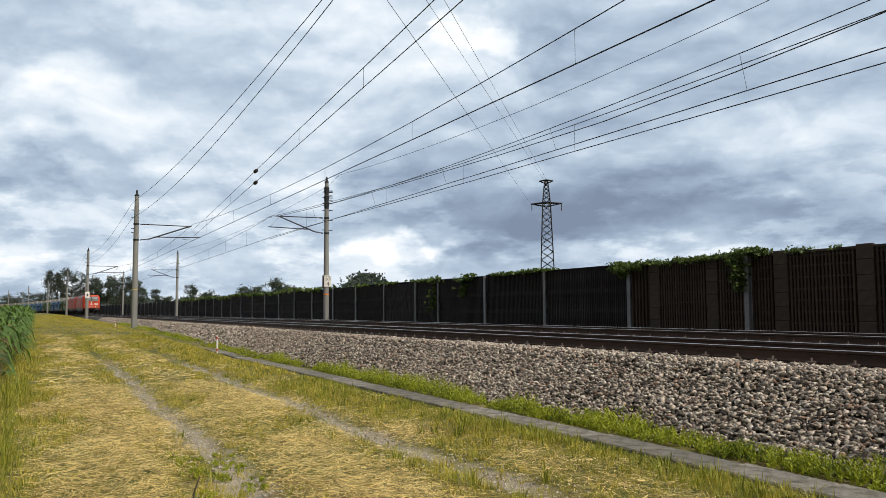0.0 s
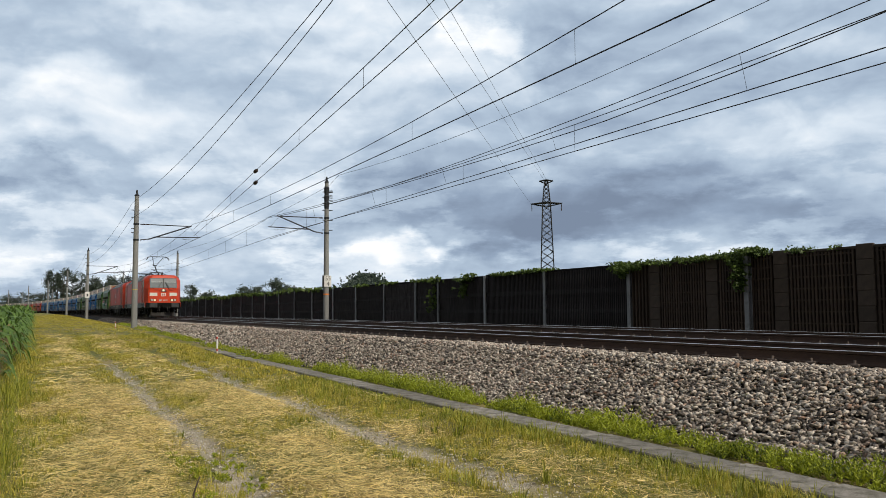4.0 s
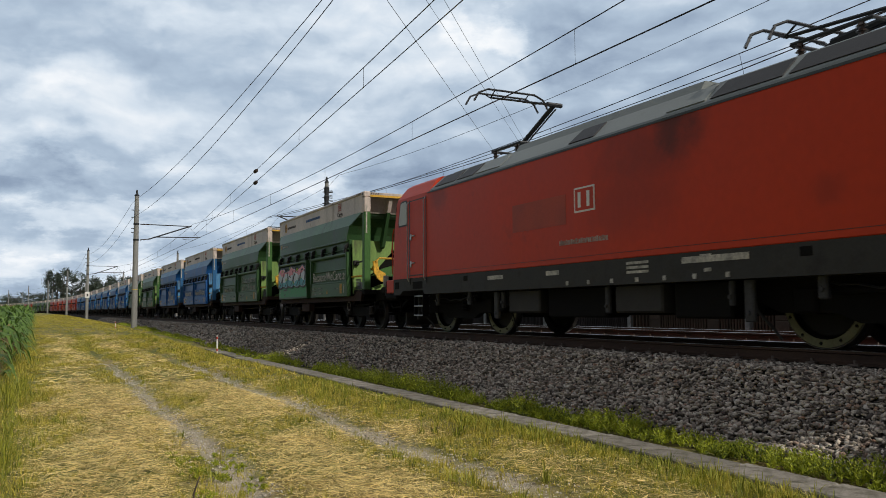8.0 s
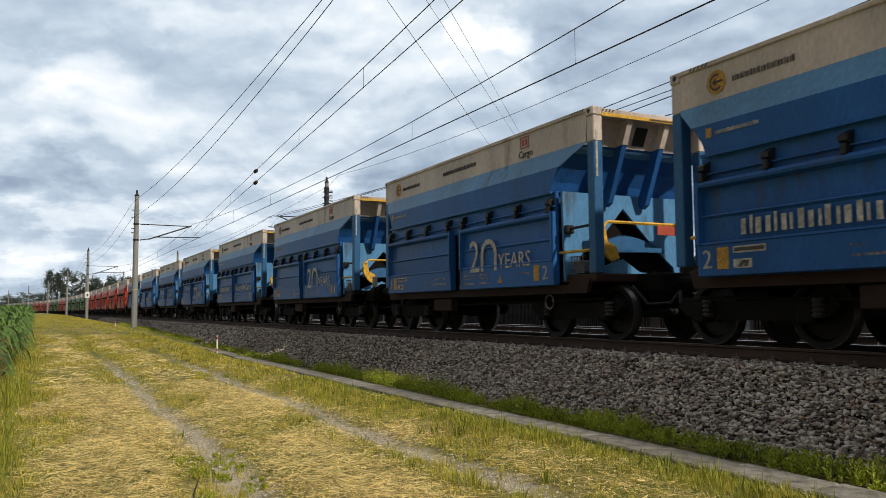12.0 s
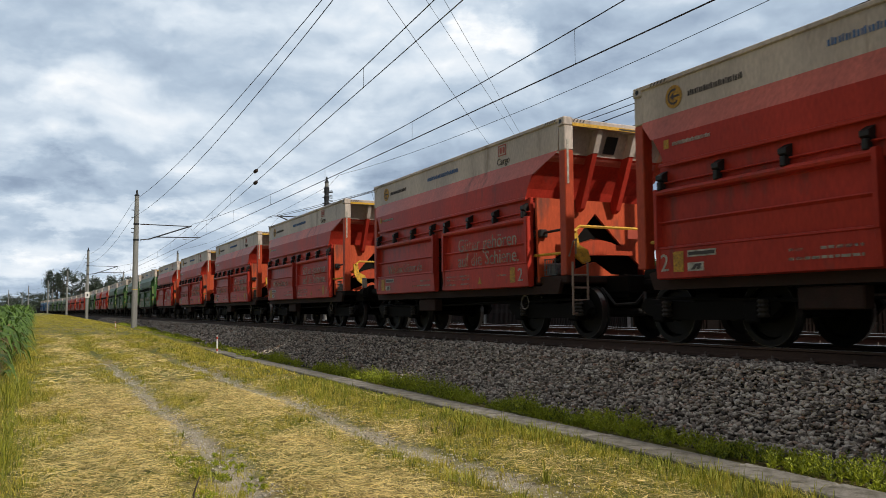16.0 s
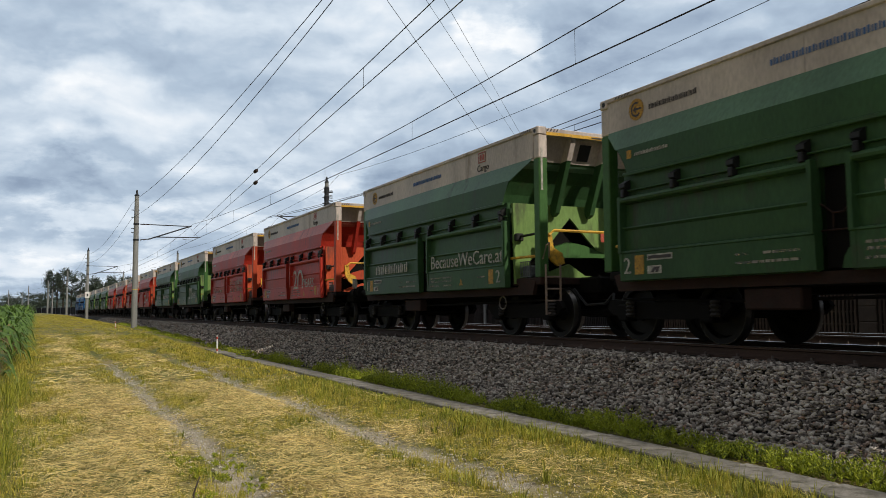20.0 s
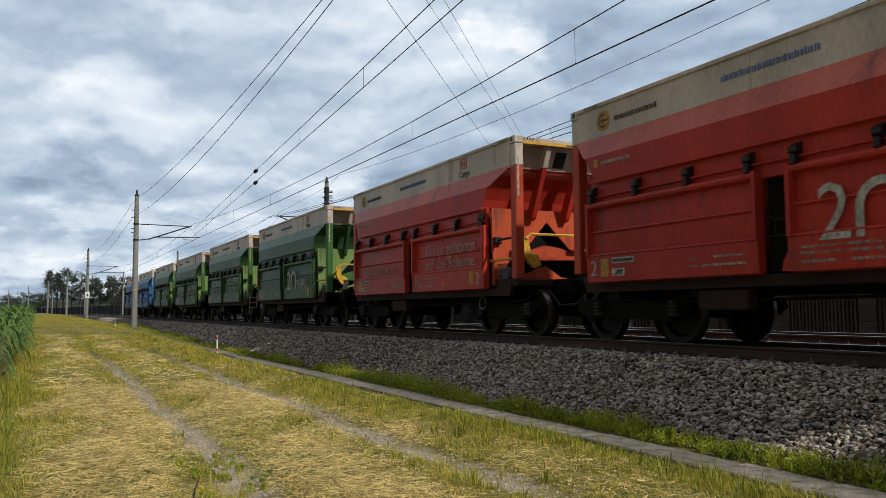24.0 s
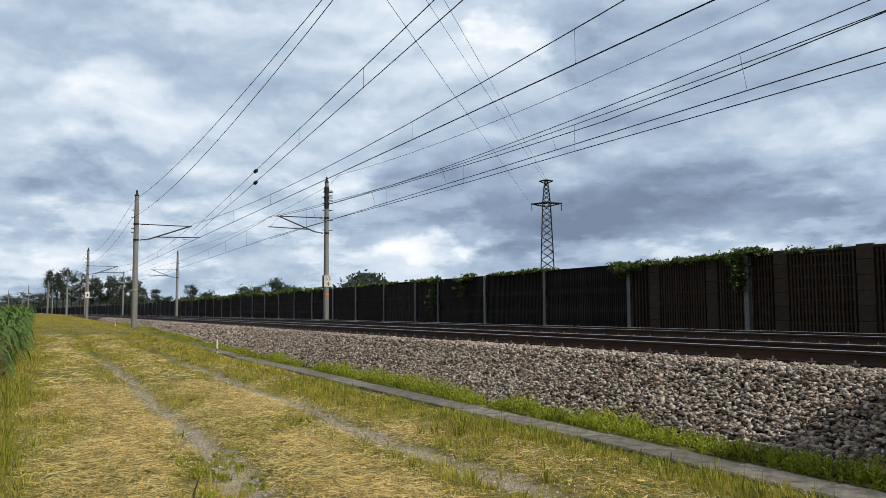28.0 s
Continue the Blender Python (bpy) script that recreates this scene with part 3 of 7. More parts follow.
def span(u0, u1, x0, x1, z, sag, n=10):
    out = []
    for i in range(n + 1):
        f = i / n
        out.append((x0 + (x1 - x0) * f, u0 + (u1 - u0) * f, z - 4 * sag * f * (1 - f)))
    return out


def catenary(label, masts, bends, low, high, sag, drop0, r=0.012):
    """Contact wire, carrying wire and droppers; masts: the span ends; bends: (x, u) of the wires' sideways course."""
    root = tagged(new("overhead_line"), label, "overhead wires")
    bx, bu = [p[0] for p in bends], [p[1] for p in bends]
    cw, mw = [], []
    for xa, xb in zip(masts[:-1], masts[1:]):
        for i in range(12):
            f = i / 12
            x = xa + (xb - xa) * f
            u = float(np.interp(-x, [-q for q in bx], bu))
            cw.append((x, u, low))
            mw.append((x, u, high - 4 * sag * f * (1 - f)))
        x = drop0
        while x > xb and xb > -140:
            f = (x - xa) / (xb - xa)
            if 0 < f < 1:
                u = float(np.interp(-x, [-q for q in bx], bu))
                part("dropper", Geo().tube([along(x, u, low), along(x, u, high - 4 * sag * f * (1 - f))], 0.005, 4), WIRE, root)
            x -= 8.0
    part("contact_wire", Geo().tube([along(*p) for p in cw], r + 0.003, 5), WIRE, root)
    part("carrying_wire", Geo().tube([along(*p) for p in mw], r, 5), WIRE, root)
    return root


catenary("contact and carrying wires with droppers over the near track", [16, -3, -58, -113, -168, -223, -278, -333, -443], [(16, 0.1), (-3, 0.1), (-58, -0.05), (-113, 0.2), (-168, -0.2), (-223, 0.2), (-278, -0.2), (-333, 0.2), (-443, 0.2)], 5.5, 6.65, 0.70, -5.1)
catenary("contact and carrying wires with droppers along the second track", [-54, -120, -186, -252, -318, -450], [(-54, 4.1), (-120, 4.9), (-186, 4.4), (-252, 5.0), (-318, 4.5), (-450, 4.7)], 5.42, 6.75, 0.55, -60)


def near_span(label, course_u, low, base, curve, droppers, lean=0.0):
    """The nearest span of a contact and a carrying wire; course_u: (x, u) of the wires; base, curve: the carrying wire's lowest height and its rise."""
    root = tagged(new("overhead_line"), label, "overhead wires")
    xs_, us_ = [p[0] for p in course_u], [p[1] for p in course_u]
    line = [(x, float(np.interp(x, xs_, us_))) for x in range(-54, 9, 3)]
    part("contact_wire", Geo().tube([along(x, u, low) for x, u in line], 0.014, 5), WIRE, root)
    part("carrying_wire", Geo().tube([along(x, u - lean, base + curve * (x + 27) ** 2) for x, u in line], 0.012, 5), WIRE, root)
    for x in droppers:
        u = float(np.interp(x, xs_, us_))
        part("dropper", Geo().tube([along(x, u, low), along(x, u - lean, base + curve * (x + 27) ** 2)], 0.006, 4), WIRE, root)
    return root


near_span("near span of wires over the second track", [(-54, 4.1), (-41, 4.46), (-34.5, 4.8), (-27.4, 5.1), (-20.3, 5.27), (-10, 5.6), (8, 6.1)], 5.45, 6.25, 0.0009, (-45.5, -34.5, -27.4, -20.3))
near_span("second pair of wires over the far track", [(-54, 4.4), (-41, 4.46), (-9.6, 4.71), (8, 4.85)], 5.45, 6.06, 0.0011, (-44.0, -35.1, -27.8, -20.4, -12.9), 0.2)
fw = tagged(new("return_wire"), "single wire sagging between the far masts", "overhead wires")
part("wire", Geo().tube([along(x, 4.9, z) for x, z in ((-54, 7.0), (-42, 6.48), (-35, 6.28), (-29.2, 6.12), (-24, 6.0), (-18.4, 5.94), (-13.4, 6.05), (-9.66, 6.21), (-4, 6.48), (4, 6.9))], 0.014, 5), WIRE, fw)
ol = tagged(new("anchor_wires"), "pair of wires running from the near track to an anchor mast", "overhead wires")
for z in (6.3, 5.82):
    part("wire", Geo().tube([along(*p) for p in span(0.0, -3.8, -58, -3, z, -0.02)], 0.011, 5), WIRE, ol)
    part("insulator", ribbed(along(-33.0, -1.72, z), along(-32.6, -1.75, z), 0.075, 5), INSULATOR, ol)
for x in (-10.65, -17.65, -24.65, -40.0, -47.5):
    u = -3.8 * (x + 58) / 55
    part("dropper", Geo().tube([along(x, u, 5.82), along(x, u, 6.3)], 0.005, 4), WIRE, ol)
fe = tagged(new("feeder_wires"), "two feeder wires hung along the near masts", "overhead wires")
for z, u, (c2, c1, c0) in ((7.9, -4.1, (0.00109, 0.068, 8.286)), (6.85, -4.1, (0.001453, 0.1138, 8.625))):
    pts = [(x, u, c2 * x * x + c1 * x + c0) for x in range(6, -58, -4)] + [(-58, u, z)]
    for a, b in zip(near_masts[:-1], near_masts[1:]):
        pts += span(u, u, a, b, z + 0.05, 0.9)[1:]
    part("wire", Geo().tube([along(*p) for p in pts], 0.011, 5), WIRE, fe)
ea = tagged(new("earth_wire"), "earth wire along the tops of the far masts", "overhead wires")
pts = [(x, 8.6, 0.001356 * x * x + 0.0739 * x + 10.006) for x in range(12, -54, -4)]
for a, b in zip(far_masts[:-1], far_masts[1:]):
    pts += span(8.6, 8.6, a, b, 9.4, 0.7)[:-1]
part("wire", Geo().tube([along(*p) for p in pts], 0.011, 5), WIRE, ea)

# ---- power pylon ----
pylon = tagged(new("power_pylon"), "steel lattice pylon with two cross-arms behind the barrier", "pylon")
PX, PY = EYE[0] - 0.83 * 175, EYE[1] + 0.558 * 175
pylon.matrix_basis = pose(PX, PY, -1.0, 0, 0, 56)


def bar(p, q, r=0.06):
    return Geo().tube([p, q], r, 4)


def half(z):
    return float(np.interp(z, (0, 13, 24.5, 29.5), (1.65, 1.3, 0.85, 0.35)))


for sx in (-1, 1):
    for sy in (-1, 1):
        zs = (0, 13, 24.5, 29.5)
        part("leg", Geo().tube([(sx * half(z), sy * half(z), z) for z in zs], 0.12, 4), DARKSTEEL, pylon)
z = 0.0
levels = []
while z < 29.3:
    levels.append(z)
    z += max(0.9, half(z) * 1.35)
levels.append(29.5)
for a, b in zip(levels[:-1], levels[1:]):
    g = Geo()
    for ax in range(2):
        for s in (-1, 1):
            for d in (-1, 1):
                p = [d * half(a), s * half(a), a]
                q = [-d * half(b), s * half(b), b]
                if ax:
                    p[0], p[1], q[0], q[1] = p[1], p[0], q[1], q[0]
                g.tube([p, q], 0.055, 4)
    part("bracing", g, DARKSTEEL, pylon)
for z, w in ((24.5, 3.4), (29.5, 1.5)):
    g = Geo()
    for s in (-1, 1):
        g.tube([(-w, 0, z), (0, s * half(z), z + 0.25), (w, 0, z)], 0.14, 4).tube([(-w, 0, z), (0, s * half(z), z - 0.6), (w, 0, z)], 0.09, 4)
    part("cross_arm", g, DARKSTEEL, pylon)
for s in (-1, 1):
    part("insulator", ribbed((s * 3.2, 0, 24.4), (s * 3.2, 0, 22.9), 0.14), INSULATOR, pylon)
pw = tagged(new("power_lines"), "thin high-voltage conductors sagging from the pylon", "power lines")
RIGHT = Vector((0.56, 0.83, 0))
for off, zt, way, zmid in ((-3.3, 23.4, (-0.9242, 0.3819), 17.5), (-0.3, 28.5, (-0.9037, 0.4281), 24.5), (0.25, 28.5, (-0.8935, 0.4490), 24.0)):
    p0 = Vector((PX, PY, zt)) + RIGHT * off
    t = (zmid - EYE[2]) / 0.3966
    p1 = Vector((EYE[0] + way[0] * t, EYE[1] + way[1] * t, zmid))
    d = p1 - p0
    pts = []
    for i in range(13):
        pts.append(p0 + d * (i / 6))
    part("conductor", Geo().tube(pts, 0.02, 4), DARKSTEEL, pw)

# ---- plants ----
# distant leaf colours paled towards blue-grey to include the haze
LEAF_TREE = leafy("tree_leaves", (0.030, 0.047, 0.040), (0.075, 0.102, 0.072))
LEAF_FAR = leafy("hazy_far_leaves", (0.035, 0.055, 0.045), (0.075, 0.105, 0.075))
LEAF_VINE = leafy("vine_leaves", (0.02, 0.045, 0.008), (0.11, 0.17, 0.03))
LEAF_WEED = leafy("weed_leaves", (0.06, 0.105, 0.010), (0.45, 0.50, 0.04))
LEAF_MAIZE = leafy("maize_leaves", (0.03, 0.075, 0.011), (0.15, 0.26, 0.045))
LEAF_GRASS = leafy("grass_blades", (0.17, 0.17, 0.016), (0.62, 0.52, 0.085))
LEAF_GREEN = leafy("green_blades", (0.075, 0.11, 0.010), (0.36, 0.37, 0.04))
LEAF_STRAW = leafy("cut_straw", (0.38, 0.26, 0.07), (1.0, 0.82, 0.36))
LEAF_DRY = leafy("dry_maize", (0.16, 0.13, 0.05), (0.32, 0.24, 0.10))
BARK = material("bark", (0.07, 0.055, 0.045), 0.9, scale=2, fine=20, bump=0.5)


def leaf_cloud(n, places, size):
    """Small leaf faces at places, turned at random."""
    c = places[rng.integers(0, len(places), n)] if len(places) != n else places
    q = np.array([(-1, 0, 0), (0, -0.6, 0.12), (1, 0, 0), (0, 0.6, 0.12)]) * 0.5
    s = size * rng.uniform(0.6, 1.4, (n, 1, 1))
    v = np.einsum("nij,kj->nki", turned(n), q) * s + c[:, None]
    return v.reshape(-1, 3), np.arange(4 * n).reshape(n, 4)


def tree(x, y, base, height, width, label, leaves=2600, low=0.35, size=0.95, mat=None):
    """A tapered trunk with limbs and a crown of leaf clumps."""
    root = tagged(new("tree"), label, "tree")
    root.matrix_basis = pose(x, y, base)
    part("trunk", Geo().tube([(0, 0, -0.5), (0.1 * height * 0.05, 0, height * 0.4), (0, 0.2, height * 0.8)], height * 0.02, 8, height * 0.006), BARK, root)
    pts = []
    for i in range(18):
        a, f = rng.uniform(0, 6.28), rng.uniform(low, 0.95)
        reach = width * 0.5 * (1.0 - abs(f - 0.6) * 1.2) * rng.uniform(0.35, 1.0)
        p, q = Vector((0, 0, height * (f - 0.12))), Vector((math.cos(a) * reach, math.sin(a) * reach, height * f))
        if i < 6:
            part("limb", Geo().tube([p, p.lerp(q, 0.6) + Vector((0, 0, 0.2)), q], height * 0.006, 5, height * 0.002), BARK, root)
        k = rng.normal(0, 1, (40, 3)) * np.array((width * 0.085, width * 0.085, height * 0.038)) * rng.uniform(0.6, 1.3)
        pts.append(k + np.array(q))
    pts = np.concatenate(pts)
    pts = pts[rng.integers(0, len(pts), leaves)] + rng.normal(0, 1, (leaves, 3)) * (0.30, 0.30, 0.24)
    v, f = leaf_cloud(leaves, pts, size)
    me = bulk("crown", v, f, mat or LEAF_TREE, "", "")
    me.parent = root
    me["kind"] = ""
    return root


for az, d, h, w, low in ((0.0088, 372, 21, 8, 0.45), (0.0197, 370, 20.5, 8, 0.42), (0.0371, 368, 18.5, 9, 0.38), (0.0513, 372, 16.5, 8, 0.35), (0.0656, 366, 17.5, 9, 0.35), (0.0759, 360, 17.5, 8, 0.3), (0.0851, 362, 17, 8, 0.35), (0.1011, 365, 15.5, 6, 0.4), (0.1181, 370, 11.5, 7, 0.3), (0.132, 372, 8.5, 8, 0.2), (0.0135, 376, 19, 7, 0.45), (0.0280, 374, 17.5, 7, 0.4), (0.0440, 378, 15.5, 7, 0.35), (0.0580, 372, 16.5, 7, 0.38), (0.0705, 370, 17, 7, 0.35), (0.0930, 368, 15, 6, 0.35),
                     (-0.036, 420, 11, 14, 0.2), (-0.026, 425, 12, 14, 0.2), (-0.015, 430, 10, 13, 0.2), (-0.004, 425, 11, 12, 0.2), (0.006, 420, 9, 12, 0.2), (0.033, 400, 8, 12, 0.1), (0.065, 402, 8, 14, 0.1), (0.099, 402, 8, 13, 0.1), (0.1574, 330, 12.5, 7, 0.3), (0.1746, 340, 9.5, 8, 0.25), (0.184, 335, 10, 8, 0.25), (0.150, 395, 7, 12, 0.1), (0.198, 330, 7.5, 9, 0.2), (0.212, 320, 7.0, 9, 0.2)):
    p = Vector((-1, az, 0)).normalized() * d
    tree(EYE[0] + p.x, EYE[1] + p.y, -1.5, h, w, "dark leafy tree with an open crown beyond the line", leaves=3000, low=low, size=0.44)
for az, d, h, w in ((0.230, 240, 8.6, 8), (0.247, 250, 8.0, 9), (0.262, 245, 10.5, 9), (0.276, 250, 8.2, 9), (0.290, 255, 9.0, 10), (0.305, 262, 9.0, 10), (0.318, 262, 8.0, 10), (0.328, 262, 8.6, 9), (0.345, 270, 8.2, 10)):
    p = Vector((-1, az, 0)).normalized() * d
    tree(EYE[0] + p.x, EYE[1] + p.y, -1.5, h + 1.0, w, "bushy dark green tree behind the noise barrier", leaves=4000, low=0.2, size=0.45)

HILL = material("wooded_hill", (0.028, 0.042, 0.038), 0.95, scale=0.02, fine=0.12, vary=0.4, bump=0)
ridge, rf = [], []
for i, az in enumerate(np.linspace(-0.35, 0.75, 260)):
    e = math.exp(-((az - 0.387) / 0.034) ** 2) * 0.030
    el = 0.013 + 0.003 * math.sin(az * 21) + 0.0016 * math.sin(az * 90) + 0.0010 * math.sin(az * 311) + e
    p = Vector((-1, az, 0)).normalized()
    for dd, hh in ((1150, -0.004), (1250, el * 0.55), (1350, el)):
        ridge.append((EYE[0] + p.x * dd, EYE[1] + p.y * dd, 0.5 + hh * dd))
n = len(ridge) // 3
for i in range(n - 1):
    for k in range(2):
        rf.append((3 * i + k, 3 * i + 3 + k, 3 * i + 4 + k, 3 * i + 1 + k))
tagged(new("distant_hills", mesh_of("distant_hills", Geo().add(ridge, rf), HILL, True)), "low wooded hills on the horizon", "hills", kind="structure")
rp = np.array(ridge).reshape(-1, 3, 3)[:, 2]
rp = rp[rng.integers(0, len(rp) - 1, 5000)] + rng.normal(0, 1, (5000, 3)) * (6, 6, 1.6) - (0, 0, 1.5)
hp = np.array(ridge).reshape(-1, 3, 3)[164:186]  # the wooded knoll
pick, mixr = rng.integers(0, len(hp), 3500), rng.uniform(0, 1, (3500, 1))
rp = np.concatenate([rp, hp[pick, 1] * (1 - mixr) + hp[pick, 2] * mixr + rng.normal(0, 1, (3500, 3)) * (9, 9, 2.0)])
v, f = leaf_cloud(8500, rp, 5.0)
bulk("far_woods", v, f, LEAF_FAR, "dark green woods along the distant ridge", "woods")


def vines(name, spots, leaves, size, label):
    pts = []
    for x, u, z, sx, sz in spots:
        k = rng.normal(0, 1, (60, 3)) * (sx, 0.14, sz * 0.6) - (0, 0, 0.16 if x > -24 else 0.06)
        k[:, 1] -= np.abs(k[:, 1]) * 0.6
        pts += [np.array(along(x + a, WALL_U + u + b, z + c)) for a, b, c in k]
    pts = np.array(pts)
    pts = pts[rng.integers(0, len(pts), leaves)] + rng.normal(0, 1, (leaves, 3)) * (0.06, 0.04, 0.03)
    v, f = leaf_cloud(leaves, pts, size)
    return bulk(name, v, f, LEAF_VINE, label, "climbing plant")


vines("vine", [(-23.6, -0.1, 2.27, 0.25, 0.13), (-23.7, -0.12, 2.1, 0.15, 0.2), (-23.3, -0.1, 2.2, 0.3, 0.12)], 1800, 0.10, "green climbing plant bunched over the barrier's end post")
vines("vine", [(-22.6 + 0.42 * i, 0.05, 2.30 + 0.06 * math.sin(i * 1.9), 0.2, 0.05 + 0.03 * math.sin(i * 2.6)) for i in range(8)] + [(-19.9 + 0.4 * i, 0.0, 2.30 + 0.02 * i, 0.22, 0.05) for i in range(5)], 2300, 0.09, "leafy climbing plant trailing along the barrier's coping")
vines("vine", [(-17.9, 0.0, 2.38, 0.35, 0.10), (-17.5, 0.0, 2.36, 0.25, 0.08), (-18.1, -0.15, 2.2, 0.2, 0.16), (-17.95, -0.25, 1.85, 0.1, 0.22), (-17.95, -0.25, 1.45, 0.05, 0.2), (-17.75, -0.05, 2.42, 0.2, 0.08)], 2900, 0.10, "dense climbing plant hanging down over a post of the barrier")
vines("vine", [(-16.2 + 0.12 * i, 0, 2.33, 0.08, 0.06) for i in range(5)] + [(-14.8, 0, 2.32, 0.05, 0.05)], 300, 0.09, "thin stray tendrils on the barrier's coping")
vines("vine", [(-29.5 + 0.3 * i, -0.05, 2.28, 0.16, 0.03 + 0.025 * math.sin(i * 2.2)) for i in range(-3, 4)] + [(-32.0 + 0.4 * i, -0.05, 2.26, 0.16, 0.04) for i in range(-3, 3)], 1300, 0.12, "climbing plant along the top of the timber panels")
vines("vine", [(-36.0, -0.1, 2.2, 0.35, 0.18), (-36.3, -0.1, 1.7, 0.12, 0.4), (-39.6, -0.1, 2.22, 0.4, 0.15), (-39.8, -0.12, 1.2, 0.1, 0.6), (-41.5, -0.05, 2.25, 0.5, 0.06), (-46, 0, 2.25, 0.8, 0.05), (-51, 0, 2.25, 0.9, 0.05)], 2600, 0.13, "patches of climbing plant on the timber panels")
vines("vine", [(-60 - 7 * i, 0, 2.25 + 0.1 * math.sin(i * 2.1), 2.2, 0.12) for i in range(10)], 1800, 0.32, "scrub along the top of the barrier further off")


def field(x, u):
    """Slow patches over the verge: above zero dry straw, below zero green grass."""
    a = np.sin(x * 1.1 + u * 2.3 + 1.2 * np.sin(x * 0.63 - u)) + np.sin(x * 0.45 - u * 3.1 + 1.0) + 0.7 * np.sin(x * 2.6 + u * 4.7)
    lane = 1.15 * np.exp(-((u + 6.85) / 0.55) ** 2) + 1.3 * np.exp(-((u + 8.75) / 0.6) ** 2) - 0.5 * np.exp(-((u + 4.7) / 0.6) ** 2) - 0.9 * np.exp(-((u + 10.0) / 0.35) ** 2) - 0.25
    return 0.42 * a + lane


def mats(name, n, x0, x1, u0, u1, length, width, mat, label, level=0.0):
    """Cut straw lying in tangled mats: curved strands nearly flat on the ground, combed alike within a clump."""
    x, u = rng.uniform(x0, x1, n), rng.uniform(u0, u1, n)
    f = field(x, u) + 0.3 * np.sin(x * 6.1 + 2.0 * np.sin(u * 5.3)) * np.sin(u * 7.7 + x * 2.1) + rng.normal(0, 0.35, n)
    for c in (-5.95, -7.85):
        f -= 1.3 * np.exp(-((u - c) / 0.16) ** 2)
    keep = f > level
    x, u, f = x[keep], u[keep], f[keep]
    n = len(x)
    lift = 0.008 + rng.uniform(0, 1, n) ** 1.5 * np.clip(f * 0.05, 0.015, 0.07)
    mid = np.array([along(a, b, lie(a, b)) for a, b in zip(x, u)])
    mid[:, 2] += lift
    a = 1.4 * np.sin(x * 1.7 + u * 2.1) + 1.2 * np.sin(x * 5.1 - u * 4.7) + rng.normal(0, 1.1, n)
    L = (length * rng.uniform(0.4, 1.3, n) / 2)[:, None]
    d = np.stack([np.cos(a), np.sin(a), rng.normal(0, 0.16, n)], 1)
    s = np.stack([-np.sin(a), np.cos(a), rng.normal(0, 0.5, n)], 1)
    bend = s * L * rng.normal(0, 0.22, n)[:, None]
    w = s * (width * rng.uniform(0.6, 1.3, n) / 2)[:, None]
    p0, p2 = mid - d * L + bend, mid + d * L + bend
    p0[:, 2] = np.maximum(p0[:, 2], mid[:, 2] - lift)
    p2[:, 2] = np.maximum(p2[:, 2], mid[:, 2] - lift)
    v = np.stack([p0 - w * 0.7, p0 + w * 0.7, mid + w, mid - w, p2 + w * 0.4, p2 - w * 0.4], 1).reshape(-1, 3)
    k = 6 * np.arange(n)[:, None]
    return bulk(name, v, np.concatenate([k + np.array([0, 1, 2, 3]), k + np.array([3, 2, 4, 5])]), mat, label, "straw")


def tufts(name, n, x0, x1, u0, u1, height, width, mat, label, level=0.0, each=14, spread=0.045, rut=1.0, power=1.0):
    """Grass in tufts: blades of uneven length leaning outwards from one foot."""
    x, u = x1 + (x0 - x1) * rng.uniform(0, 1, n) ** power, rng.uniform(u0, u1, n)
    f = field(x, u) + rng.normal(0, 0.4, n)
    keep = f < level
    for c in (-5.95, -7.85):
        keep &= ~((np.abs(u - c) < rng.uniform(0.05, 0.34, n)) & (x > -32) & (rng.uniform(0, 1, n) < rut))
    x, u, f = x[keep], u[keep], f[keep]
    m = len(x)
    size = height * rng.uniform(0.5, 1.25, m) * np.clip(0.75 - 0.45 * f, 0.6, 1.45)
    foot = np.array([along(a, b, lie(a, b) - 0.012) for a, b in zip(x, u)])
    foot = np.repeat(foot, each, 0)
    n = m * each
    a = rng.uniform(0, 6.283, n)
    out = np.stack([np.cos(a), np.sin(a), 0 * a], 1)
    foot = foot + out * (spread * rng.uniform(0, 1, n) ** 0.6)[:, None]
    h = np.repeat(size, each) * rng.uniform(0.35, 1.15, n)
    tilt = rng.uniform(0.05, 1.15, n)
    side = np.stack([-np.sin(a), np.cos(a), 0 * a], 1) * (width * rng.uniform(0.6, 1.3, n) / 2)[:, None]
    up = np.array((0, 0, 1.0))
    mid = foot + (np.sin(tilt * 0.5)[:, None] * out + np.cos(tilt * 0.5)[:, None] * up) * (h * 0.55)[:, None]
    tip = mid + (np.sin(tilt * 1.55)[:, None] * out + np.cos(tilt * 1.55)[:, None] * up) * (h * 0.5)[:, None]
    v = np.stack([foot - side, foot + side, mid + side * 0.8, mid - side * 0.8, tip + side * 0.15, tip - side * 0.15], 1).reshape(-1, 3)
    k = 6 * np.arange(n)[:, None]
    return bulk(name, v, np.concatenate([k + np.array([0, 1, 2, 3]), k + np.array([3, 2, 4, 5])]), mat, label, "grass")


